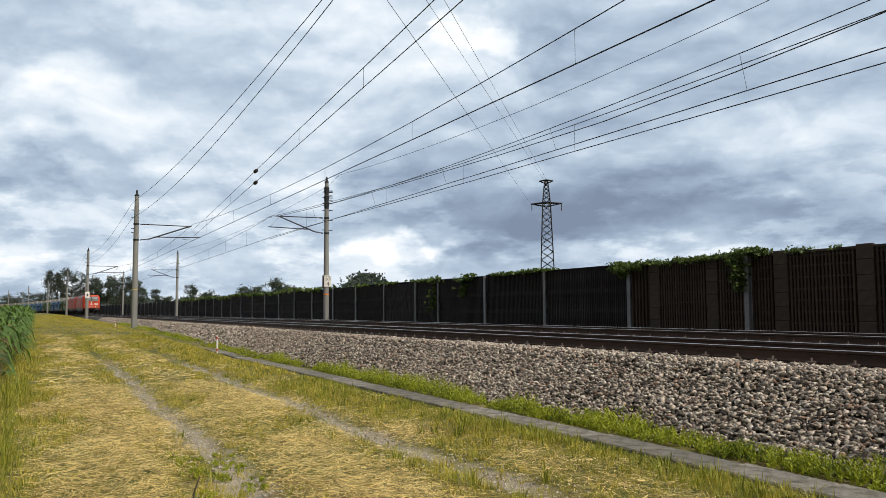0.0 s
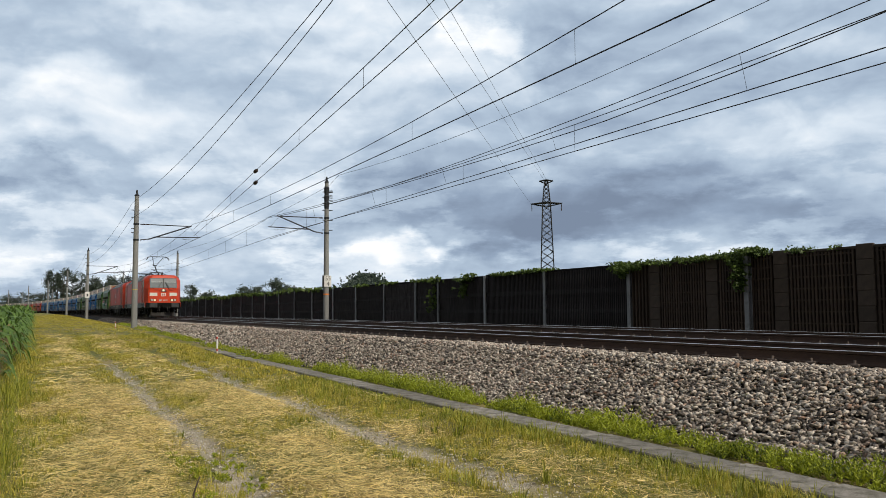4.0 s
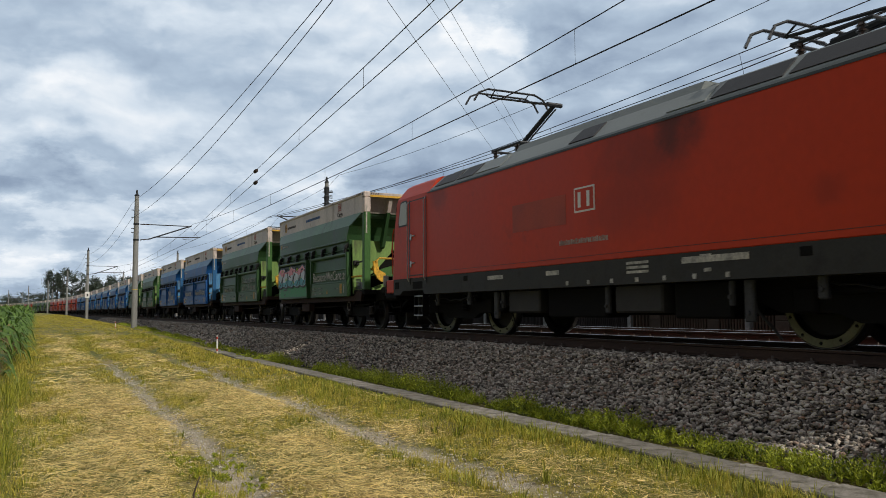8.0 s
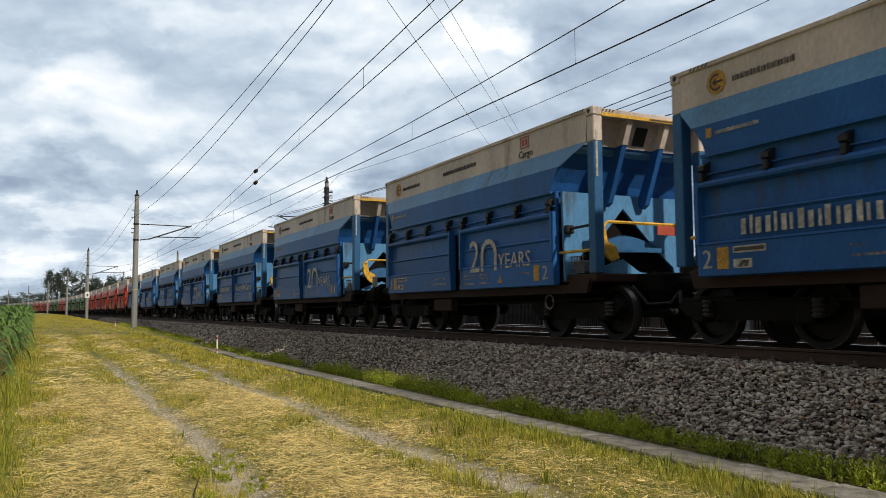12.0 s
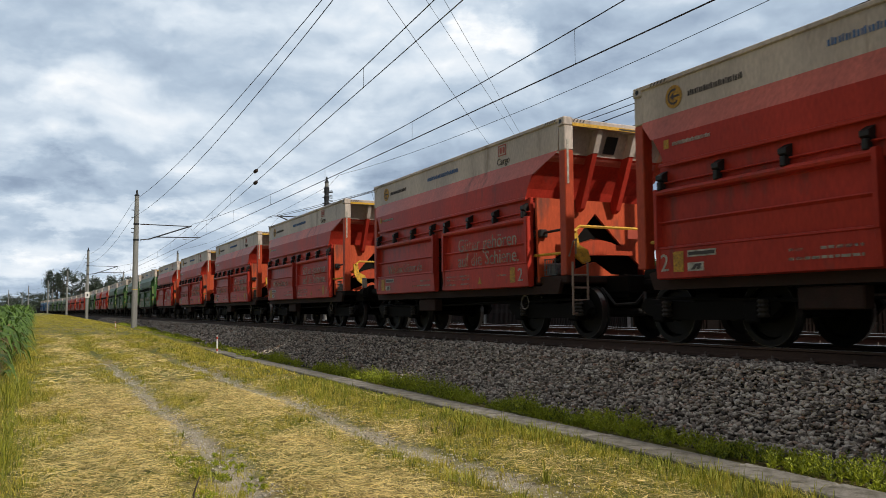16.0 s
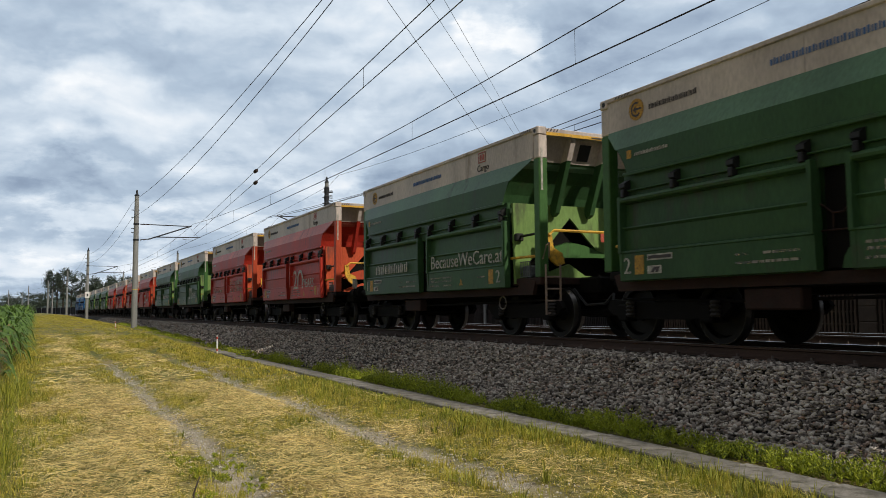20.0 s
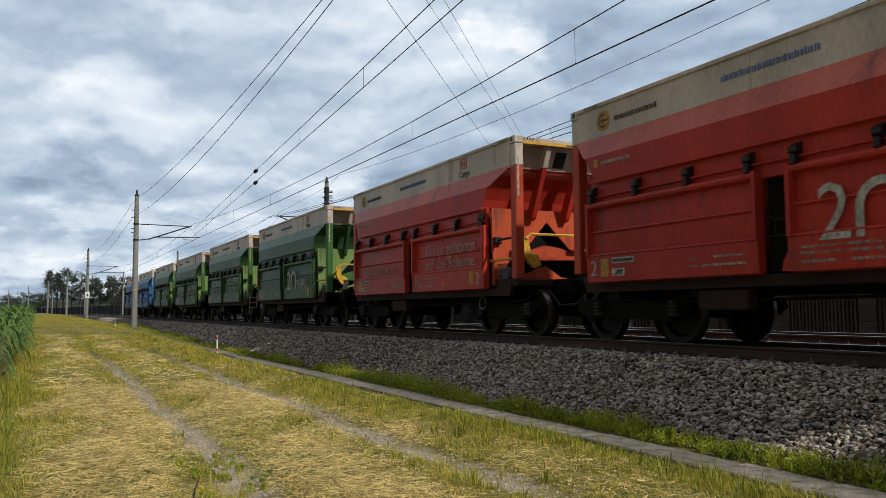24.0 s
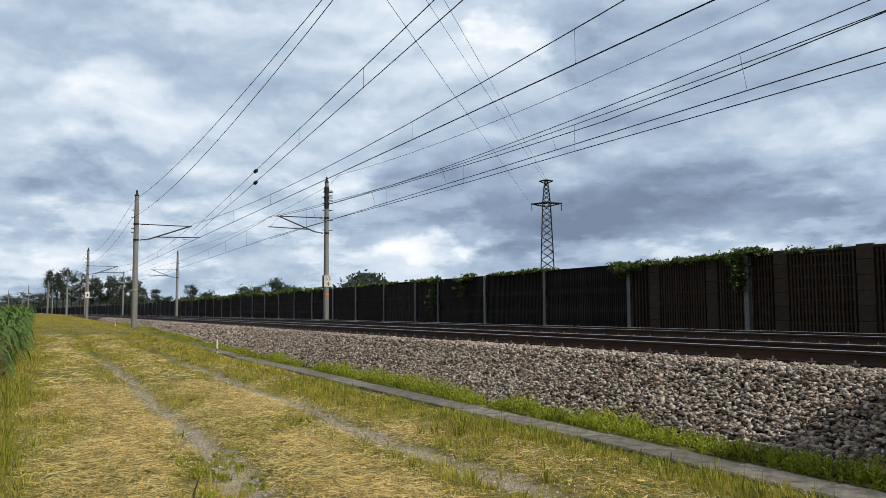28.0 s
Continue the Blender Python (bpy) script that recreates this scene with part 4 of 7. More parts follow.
tufts("grass", 9500, -17, -2.2, -10.2, -4.15, 0.085, 0.0055, LEAF_GRASS, "green grass tufts on the verge", 0.3, rut=0.8)
tufts("grass", 10000, -17, -2.2, -10.2, -4.15, 0.055, 0.0045, LEAF_GRASS, "short grass stubble on the verge", 9.0, each=10, spread=0.07, rut=0.75)
tufts("grass", 1300, -17, -2.2, -10.2, -4.15, 0.16, 0.008, LEAF_GREEN, "darker green grass tufts on the verge", -0.55, each=22, spread=0.06)
tufts("grass", 900, -17, -2.2, -4.75, -4.08, 0.10, 0.008, LEAF_GREEN, "longer green grass along the cable trough", 9.0, each=14)
mats("straw", 80000, -17, -2.2, -9.8, -4.4, 0.12, 0.0048, LEAF_STRAW, "mats of dry cut straw lying on the verge", 0.15)
mats("straw", 50000, -17, -2.2, -9.8, -4.4, 0.08, 0.0046, LEAF_STRAW, "scattered cut straw on the verge", -0.55)
mats("straw", 7000, -14, -2.2, -9.8, -4.4, 0.22, 0.006, LEAF_STRAW, "longer pale stalks on top of the cut straw", 0.55)
tufts("grass", 5000, -17, -2.2, -10.2, -4.15, 0.075, 0.005, LEAF_GREEN, "thin green blades standing through the straw", 1.0, each=6, spread=0.05)
mats("straw", 13000, -45, -17, -9.6, -4.4, 0.24, 0.013, LEAF_STRAW, "mats of dry cut straw further along the verge", 0.35)
tufts("grass", 7000, -45, -17, -10.3, -4.15, 0.10, 0.014, LEAF_GRASS, "green and yellowing grass further along the verge", 1.2, each=12, spread=0.10)
tufts("grass", 700, -45, -17, -10.3, -4.15, 0.17, 0.014, LEAF_GREEN, "darker grass tufts further along the verge", -0.35, each=14, spread=0.10)
tufts("grass", 5200, -140, -45, -10.2, -3.9, 0.11, 0.035, LEAF_GRASS, "grass on the distant verge", 9.0, each=12, spread=0.3, power=0.7)
tufts("grass", 300, -19, -4.5, -10.3, -9.75, 0.22, 0.009, LEAF_GREEN, "tall green grass at the field's edge", 9.0, each=9, spread=0.06, rut=0)
tufts("grass", 200, -44, -20, -10.6, -10.1, 0.26, 0.016, LEAF_GREEN, "tall green grass along the foot of the maize", 9.0, each=12, spread=0.1, rut=0)
tufts("dead_weeds", 130, -20, -14.5, -11.3, -10.30, 0.75, 0.012, LEAF_DRY, "brown dead weeds before the maize", 9.0, each=22, spread=0.12, rut=0)


def weeds(name, n, x0, x1, u0, u1, height, leaf, label):
    """Small upright plants, each a sheaf of leafy stems, standing in clumps."""
    base, way, long = [], [], []
    for _ in range(n):
        x, u = rng.uniform(x0, x1), rng.uniform(u0, u1)
        c = math.sin(x * 1.3) + math.sin(x * 0.47 + 2) + 0.8 * math.sin(x * 3.3 + u * 5) + rng.normal(0, 0.5)
        if c < -1.1 + 0.5 * math.sin(x * 5.1 + 1.0) - (1.1 if -10.5 < x < -4.5 else 0.0):
            continue
        h = height * rng.uniform(0.3, 1.0) * (1.0 + 0.22 * max(-1.0, c)) * (0.85 + 0.35 * math.sin(x * 4.3) * math.sin(x * 1.9 + 0.6))
        g = np.array(along(x, u, lie(x, u) if u < -3.05 else bed(u)))
        for _ in range(3):
            m = 16
            lean, foot = rng.normal(0, 0.22, 2), rng.normal(0, 0.03, 2)
            k = np.linspace(0.1, 1, m)
            base.append(g + np.concatenate([foot + lean * (k * h)[:, None] + rng.normal(0, 0.006, (m, 2)), (k * h)[:, None]], 1))
            d = np.concatenate([rng.normal(0, 0.55, (m, 2)), rng.uniform(0.2, 1.1, (m, 1))], 1)
            way.append(d / np.linalg.norm(d, axis=1)[:, None])
            long.append(leaf * rng.uniform(0.6, 1.4, m) * (1.15 - 0.5 * k))
    base, way, long = np.concatenate(base), np.concatenate(way), np.concatenate(long)[:, None]
    side = np.cross(way, rng.normal(size=way.shape))
    side = side / np.linalg.norm(side, axis=1)[:, None] * long * 0.15
    v = np.stack([base, base + way * long * 0.5 + side, base + way * long, base + way * long * 0.5 - side], 1).reshape(-1, 3)
    return bulk(name, v, np.arange(len(v)).reshape(-1, 4), LEAF_WEED, label, "weeds")


weeds("weeds", 1350, -24, -2.5, -3.56, -3.12, 0.26, 0.05, "bright green leafy weeds between the ballast and the cable trough")
weeds("weeds", 55, -8.9, -6.7, -8.3, -7.7, 0.045, 0.035, "small bright green weeds beside the wheel rut")
weeds("weeds", 620, -75, -24, -3.75, -3.0, 0.15, 0.07, "green weeds along the foot of the ballast further off")


def maize(name, n, x0, x1, label, mat, tall=1.0, edge=-10.35):
    """Plants with a stalk and broad leaves that rise, arch over and hang."""
    g, fs = [], []
    for _ in range(n):
        x = rng.uniform(x0, x1)
        u = rng.uniform(-12.9, edge) - 0.15 * math.sin(x * 0.8)
        h = tall * rng.uniform(0.6, 1.15) * (1 + 0.15 * math.sin(x * 1.1))
        b = np.array(along(x, u, lie(x, u)))
        a0 = rng.uniform(0, 3.14)
        for k in range(8):
            a, z = a0 + 3.14 * k + rng.normal(0, 0.45), h * (0.15 + 0.11 * k)
            L = rng.uniform(0.45, 0.85) * tall
            wide = rng.uniform(0.035, 0.06)
            d, s = np.array((math.cos(a), math.sin(a), 0)), np.array((-math.sin(a), math.cos(a), 0)) * wide
            steep, fall = rng.uniform(0.35, 0.75), rng.uniform(0.0, 0.6)
            path = [(0, 0), (0.2, 0.25 * steep / 0.5), (0.45, 0.42 * steep / 0.5), (0.72, 0.40 * steep / 0.5 - fall * 0.3), (0.95, 0.2 * steep / 0.5 - fall)]
            q = len(g)
            for (r, up), w in zip(path, (0.4, 0.9, 1.0, 0.75, 0.08)):
                p = b + d * L * r + (0, 0, z + L * up)
                g += [p - s * w, p + s * w + (0, 0, 0.012)]
            fs += [(q + 2 * i, q + 2 * i + 1, q + 2 * i + 3, q + 2 * i + 2) for i in range(4)]
        q = len(g)
        e = np.array((0.014, 0, 0))
        g += [b - e, b + e, b + e * 0.5 + (0, 0, h), b - e * 0.5 + (0, 0, h)]
        fs += [(q, q + 1, q + 2, q + 3)]
    return bulk(name, np.array(g), np.array(fs), mat, label, "maize plants")


maize("maize", 620, -52, -19, "green maize plants at the edge of the field", LEAF_MAIZE)
maize("maize", 14, -21, -19.5, "small dark maize plants standing before the row", LEAF_MAIZE, 0.5, -10.1)
maize("maize", 40, -28, -20, "dry yellowed maize plants at the field's edge", LEAF_DRY, 0.85)
maize("maize", 420, -130, -52, "maize plants further along the field", LEAF_MAIZE)

# ---- small things beside the line ----
RUTSTONE = leafy("rut_stone", (0.28, 0.25, 0.20), (0.72, 0.67, 0.58), rough=0.9)
rutx, rutu = rng.uniform(-24, -2.5, 7000), rng.choice((-5.95, -7.85), 7000) + rng.normal(0, 0.17, 7000)
stones("rut_gravel", np.array([along(a, b - 0.08 * math.sin(a * 1.9 + 2 * math.sin(a * 0.7)), lie(a, b) + 0.002) for a, b in zip(rutx, rutu)]), 0.019, "small grey gravel in the wheel ruts", RUTSTONE)
for x, u, h in ((-27.6, -4.2, 0.62), (-55.0, -5.2, 0.55)):
    mk = tagged(new("marker_post"), "thin white marker post with red bands in the grass", "marker post")
    mk.matrix_basis = on_track(x, u, verge(x) - 0.02) @ pose(0, 0, 0, 1.5, 2, 0)
    part("stake", Geo().lathe([(0, 0.023), (h, 0.021), (h + 0.015, 0.012)], (0, 0, 0), "z", 10), WHITE, mk, "white stake", True)
    for z in (0.10, h - 0.12):
        part("band", Geo().lathe([(z, 0.0245), (z + 0.09, 0.0245)], (0, 0, 0), "z", 10), REDBAND, mk, "red band")
stick = tagged(new("stick"), "short dark dead stick standing in the straw", "stick")
stick.matrix_basis = pose(-6.62, -8.40, lie(-6.62, -8.40))
part("stem", Geo().tube([(0, 0, -0.05), (-0.005, 0.0, 0.08), (0.0, 0.02, 0.15), (-0.03, 0.05, 0.21)], 0.009, 6, 0.005), BARK, stick)

# ---- the train ----
SPEED = 22.3534
TRAIN, AXLES = [], []


def paint(name, c, rough=0.45, stain=(0.06, 0.05, 0.045), stains=0.3):
    return material(name, tuple(1.02 * k for k in c), rough, gloss=0.2, vary=0.24, scale=0.9, fine=25, bump=0.03, stain=stain, stains=stains, lean=(1, 1, 0.35))


# near black for grime plus the shade beneath the vehicles and in their openings
UNDER = material("underframe_grime_and_shade", (0.006, 0.0054, 0.005), 0.85, gloss=0.15, vary=0.35, scale=4, bump=0.2)
SOLE = material("brown_sole_bar", (0.036, 0.019, 0.016), 0.8, gloss=0.2, vary=0.3, scale=3, bump=0.2, stain=(0.03, 0.025, 0.02), stains=0.4)
WHEELSTEEL = material("wheel_tread", (0.15, 0.145, 0.14), 0.3, 0.9, vary=0.1, bump=0.02)
GRATE = material("grate_steel", (0.13, 0.14, 0.155), 0.5, 0.3, vary=0.3, scale=10, bump=0.05)
SPRINGSTEEL = material("spring_steel", (0.035, 0.031, 0.028), 0.6, gloss=0.3, vary=0.3, scale=8, bump=0.1)
RINGSTEEL = material("brake_ring_steel", (0.20, 0.18, 0.16), 0.5, vary=0.25, scale=8, bump=0.05)
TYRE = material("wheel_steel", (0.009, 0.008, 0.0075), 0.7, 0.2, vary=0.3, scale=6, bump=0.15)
YELLOW = material("yellow_paint", (0.66, 0.38, 0.04), 0.55, vary=0.2, scale=6, stain=(0.16, 0.10, 0.04), stains=0.42)
BEIGE = paint("beige_paint", (0.54, 0.47, 0.43), stain=(0.30, 0.24, 0.20), stains=0.34)
OFFWHITE = material("off_white_lettering", (0.48, 0.46, 0.41), 0.6, vary=0.3, scale=5, bump=0, stain=(0.18, 0.17, 0.15), stains=0.5)
WORN = material("worn_lettering", (0.40, 0.37, 0.31), 0.7, vary=0.3, scale=5, bump=0)
wn_, wl_ = WORN.node_tree.nodes, WORN.node_tree.links
wm_ = wn_.new("ShaderNodeMixShader")  # the paint under the rubbed-off lettering shows through
wl_.new(range_node(wn_, wl_, noise_node(wn_, wl_, wn_.new("ShaderNodeTexCoord").outputs["Object"], 3.0, 8, 0.65), 0.36, 0.64, 0.22, 0.85), wm_.inputs["Fac"])
wl_.new(wn_["Principled BSDF"].outputs["BSDF"], wm_.inputs[1])
wl_.new(wn_.new("ShaderNodeBsdfTransparent").outputs["BSDF"], wm_.inputs[2])
wl_.new(wm_.outputs["Shader"], wn_["Material Output"].inputs["Surface"])
INK = material("dark_lettering", (0.06, 0.05, 0.05), 0.6, vary=0.2, bump=0)
LOGOBLUE = material("blue_lettering", (0.08, 0.16, 0.36), 0.6, vary=0.2, bump=0)
MARK = material("worn_yellow_mark", (0.50, 0.27, 0.03), 0.6, vary=0.25, scale=12, bump=0, stain=(0.16, 0.10, 0.04), stains=0.5)
LOGORED = material("red_lettering", (0.40, 0.09, 0.07), 0.6, vary=0.15, bump=0)
REDPLATE = material("red_plate", (0.42, 0.08, 0.05), 0.5, vary=0.15)
# the third paint, for the ends, has sunlight mixed into its colour
PAINT = {
    "green": (paint("green_paint", (0.038, 0.092, 0.036)), paint("mint_paint", (0.10, 0.185, 0.115)), paint("sunlit_green_paint", (0.15, 0.245, 0.075), stains=0.34)),
    "blue": (paint("blue_paint", (0.018, 0.10, 0.32)), paint("light_blue_paint", (0.092, 0.23, 0.41)), paint("sunlit_blue_paint", (0.075, 0.215, 0.41), stains=0.34)),
    "red": (paint("red_paint", (0.425, 0.038, 0.024)), paint("salmon_paint", (0.52, 0.135, 0.105)), paint("sunlit_red_paint", (0.44, 0.075, 0.03), stains=0.34)),
}


POSTPAINT = {"green": paint("green_post_paint", (0.05, 0.125, 0.036)), "blue": paint("blue_post_paint", (0.028, 0.11, 0.25)), "red": paint("red_post_paint", (0.40, 0.06, 0.026))}


def wheelset(r, parent, at, n=28, ring=None, width=0.135):
    """An axle with two wheels; at: its place in the parent's space."""
    w = new("wheelset")
    w.parent, w.location = parent, at
    part("axle", Geo().lathe([(-0.95, 0.07), (0.95, 0.07)], (0, 0, 0), "y", 10), TYRE, w)
    for s in (-1, 1):
        y = s * 0.79
        g = Geo().lathe([(y, r * 0.80), (y, r * 0.985), (y - s * 0.02, r), (y - s * (width - 0.03), r + 0.004), (y - s * (width - 0.025), r + 0.028), (y - s * width, r + 0.026), (y - s * width, r * 0.80), (y - s * 0.085, r * 0.72), (y - s * 0.085, r * 0.3), (y, r * 0.22), (y, 0.02)], (0, 0, 0), "y", n, False)
        wh = part("wheel", g, TYRE, w, "dark rolled steel wheel", True)
        part("tread", Geo().lathe([(y + s * 0.002, r * 0.979), (y + s * 0.002, r * 0.988), (y - s * 0.018, r + 0.0025), (y - s * 0.10, r + 0.0055), (y - s * 0.10, r * 0.9)], (0, 0, 0), "y", n, False), WHEELSTEEL, wh, "polished wheel tread", True)
        if ring:
            part("rim_ring", Geo().lathe([(y, r * 0.80), (y + s * 0.008, r * 0.80), (y + s * 0.008, r * 0.96), (y, r * 0.96)], (0, 0, 0), "y", n, False), ring, wh, "pale painted wheel ring")
            bolts = Geo()
            for k in range(12):
                a = k * math.tau / 12
                bolts.lathe([(y + s * 0.006, 0.022), (y + s * 0.022, 0.018)], (math.cos(a) * r * 0.88, 0, math.sin(a) * r * 0.88), "y", 6)
            part("bolts", bolts, UNDER, wh)
    return w


def wagon_bogie(parent, x):
    b = new("bogie")
    b.parent, b.location = parent, (x, 0, 0)
    for s in (-1, 1):
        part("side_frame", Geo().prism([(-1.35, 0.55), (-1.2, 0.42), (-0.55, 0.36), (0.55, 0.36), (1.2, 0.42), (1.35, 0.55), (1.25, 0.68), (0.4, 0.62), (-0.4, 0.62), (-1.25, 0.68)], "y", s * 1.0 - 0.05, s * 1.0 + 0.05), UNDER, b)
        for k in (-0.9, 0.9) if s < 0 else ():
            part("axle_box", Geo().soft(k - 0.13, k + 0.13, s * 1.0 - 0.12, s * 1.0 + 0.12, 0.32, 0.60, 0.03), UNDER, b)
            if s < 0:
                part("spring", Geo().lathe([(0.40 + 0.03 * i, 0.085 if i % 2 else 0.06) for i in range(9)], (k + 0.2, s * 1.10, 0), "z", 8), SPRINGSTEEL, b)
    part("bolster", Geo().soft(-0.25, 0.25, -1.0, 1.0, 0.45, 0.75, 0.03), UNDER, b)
    for k in (-0.9, 0.9):
        ws = wheelset(0.46, parent, (x + k, 0, 0.46), 24)
        ws.name = "wheelset"


def slab_ring(z, a, b, lead=0.0, back=0.0):
    return [(-a - back, -b, z), (a + lead, -b, z), (a + lead, b, z), (-a - back, b, z)]


def winged(z, inner, outer, b, d, lead=0.0, back=0.0):
    """A ring of the hopper whose side walls reach past its sloping ends; lead, back: how much longer it is ahead and behind."""
    i0, o0, i1, o1 = -inner - back, -outer - back, inner + lead, outer + lead
    return [(i0, -b + d, z), (o0, -b, z), (o1, -b, z), (i1, -b + d, z), (i1, b - d, z), (o1, b, z), (o0, b, z), (i0, b - d, z)]


def hopper_wagon(colour, half):
    """A hopper wagon, one half of a pair; half 0 leads with its buffers, half 1 trails with them."""
    main, stripe, light = PAINT[colour]
    words = {"green": "green and beige", "blue": "blue and beige", "red": "red and beige"}[colour]
    root = tagged(new("hopper_wagon"), words + " hopper wagon with two side flaps", "freight wagon", "wagons of the train")
    part("top_band", Geo().loft([winged(3.38, 4.05, 4.29, 1.28, 0.06, 0, 0.15), winged(3.90, 4.30, 4.32, 1.28, 0.06, 0, 0.13)]), BEIGE, root, "weathered beige upper hopper wall")
    part("top_rail", Geo().soft(-4.45, 4.32, -1.31, -1.22, 3.88, 3.95, 0.012).soft(-4.45, 4.32, 1.22, 1.31, 3.88, 3.95, 0.012), BEIGE, root)
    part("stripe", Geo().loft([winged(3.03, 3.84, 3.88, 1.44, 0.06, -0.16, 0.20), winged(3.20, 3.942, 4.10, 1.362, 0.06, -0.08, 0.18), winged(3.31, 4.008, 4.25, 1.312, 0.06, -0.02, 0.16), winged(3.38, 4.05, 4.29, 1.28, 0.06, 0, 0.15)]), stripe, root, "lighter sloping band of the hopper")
    part("hopper_wall", Geo().loft([slab_ring(2.62, 3.62, 1.44, -0.18, 0.20), slab_ring(2.78, 3.68, 1.44, -0.17, 0.20), slab_ring(3.03, 3.84, 1.44, -0.16, 0.20)]).loft([slab_ring(3.03, 3.846, 1.37, -0.16, 0.20), slab_ring(3.38, 4.056, 1.21, 0, 0.15)]), main, root)
    part("seam", Geo().box(-0.66, -0.645, -1.287, 1.287, 3.38, 3.9), BEIGE, root)
    for s in (-1, 1):
        part("hinge_plate", Geo().soft(-3.97, 3.50, *sorted((s * 1.30, s * 1.375)), 2.16, 2.63, 0.01), main, root)
        part("hinge_ledge", Geo().soft(-4.0, 3.53, *sorted((s * 1.37, s * 1.43)), 2.335, 2.362, 0.008), main, root)
        part("wall_lip", Geo().prism([(s * 1.40, 2.60), (s * 1.452, 2.575), (s * 1.462, 2.585), (s * 1.462, 2.625), (s * 1.44, 2.635)], "x", -3.9, 3.46), main, root)
    part("chute", Geo().loft([slab_ring(0.92, 2.9, 0.75), slab_ring(1.25, 3.2, 1.15, -0.1, 0.1), slab_ring(2.60, 3.55, 1.34, -0.18, 0.2)]), main, root)
    for s in (-1, 1):
        for a, b in ((-4.0, -0.46), (0.0, 3.52)):
            o = [(1.33, 0.97), (1.40, 0.94), (1.455, 0.96), (1.455, 1.37), (1.47, 1.385), (1.465, 1.41), (1.40, 1.42), (1.415, 1.73), (1.45, 1.765), (1.44, 1.785), (1.385, 1.79), (1.375, 2.14), (1.44, 2.15), (1.485, 2.17), (1.495, 2.205), (1.485, 2.24), (1.44, 2.26), (1.33, 2.26)]
            lug = [(y if z < 1.0 or y < 1.35 else 1.475 if z < 1.385 else 1.495, z) for y, z in o]  # the thicker ends of the flap
            rows = ((a, lug), (a + 0.06, lug), (a + 0.075, o), (b - 0.075, o), (b - 0.06, lug), (b, lug))
            g = Geo().loft([[(x, s * y, z) for y, z in line] for x, line in rows])
            fl = part("side_flap", g, main, root)
            for k in range(4 if s < 0 else 0):
                x = a + 0.13 + k * (b - a - 0.26) / 3
                part("hinge", Geo().prism([(s * 1.37, 2.36), (s * 1.44, 2.36), (s * 1.50, 2.40), (s * 1.50, 2.46), (s * 1.46, 2.48), (s * 1.37, 2.53)], "x", x - 0.06, x + 0.06).soft(x - 0.04, x + 0.04, min(s * 1.39, s * 1.51), max(s * 1.39, s * 1.51), 2.24, 2.37, 0.015), BLACK, fl, "black hinge block")
        part("sole_bar", Geo().prism([(-4.25, 0.80), (4.25, 0.80), (4.35, 1.05), (4.0, 1.12), (3.72, 0.95), (-3.72, 0.95), (-4.0, 1.12), (-4.35, 1.05)], "y", s * 1.22, s * 1.30), SOLE, root, "rust-brown sole bar")
        if s > 0:
            continue
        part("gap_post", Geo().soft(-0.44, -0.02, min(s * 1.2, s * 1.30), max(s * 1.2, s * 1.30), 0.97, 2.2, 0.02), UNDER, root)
        part("gap_brace", Geo().tube([(-0.46, -1.34, 1.74), (-0.30, -1.34, 1.62), (-0.16, -1.34, 1.62), (0.0, -1.34, 1.76)], 0.014, 5).tube([(-0.46, -1.34, 1.42), (0.0, -1.34, 1.42)], 0.012, 5).tube([(-0.30, -1.34, 1.62), (-0.30, -1.34, 1.42)], 0.01, 5), SOLE, root)
        part("gap_foot", Geo().prism([(-0.16, 0.97), (0.0, 0.97), (0.0, 1.22), (-0.07, 1.20), (-0.13, 1.10)], "y", -1.40, -1.32), main, root)
        part("brake_box", Geo().soft(-1.75, -0.85, min(s * 1.05, s * 1.25), max(s * 1.05, s * 1.25), 0.50, 0.78, 0.02), SOLE, root)
        part("brake_ring", Geo().tube([(3.0 + 0.13 * math.cos(k * 0.5236), s * 1.2, 0.66 + 0.13 * math.sin(k * 0.5236)) for k in range(13)], 0.014, 6), RINGSTEEL, root, "pale round brake ring")
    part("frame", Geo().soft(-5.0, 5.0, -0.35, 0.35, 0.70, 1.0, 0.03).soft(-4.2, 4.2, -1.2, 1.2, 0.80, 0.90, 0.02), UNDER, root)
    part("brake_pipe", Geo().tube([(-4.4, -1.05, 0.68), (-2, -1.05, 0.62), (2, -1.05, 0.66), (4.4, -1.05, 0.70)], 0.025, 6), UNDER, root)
    for e in (-1, 1):
        q = 0.13 if e < 0 else 0.0
        for s in (-1, 1):
            x0, x1 = sorted((e * (4.31 + q), e * (4.50 + q)))
            y0, y1 = sorted((s * 1.28, s * 1.09))
            p = part("corner_post", Geo().soft(x0, x1, y0, y1, 1.12, 3.36, 0.015), POSTPAINT[colour], root)
            part("post_head", Geo().soft(x0, x1, y0, y1, 3.36, 3.80, 0.015), BEIGE, p, "beige post head")
            x2, x3 = sorted((e * (4.30 + q), e * (4.51 + q)))
            y2, y3 = sorted((s * 1.30, s * 1.10))
            part("corner_casting", Geo().soft(x2, x3, y2, y3, 3.80, 3.96, 0.02), BEIGE, p)
            if s > 0:
                continue
            part("casting_hole", Geo().lathe([(min(s * 1.303, s * 1.29), 0.04), (max(s * 1.303, s * 1.29), 0.04)], (e * (4.40 + q), 0, 3.88), "y", 10), BLACK, p)
            part("post_writing", Geo().box(e * (4.505 + q) - 0.003, e * (4.505 + q) + 0.003, s * 1.22 - 0.02, s * 1.22 + 0.02, 2.75, 3.55), OFFWHITE, p, "pale upright lettering")
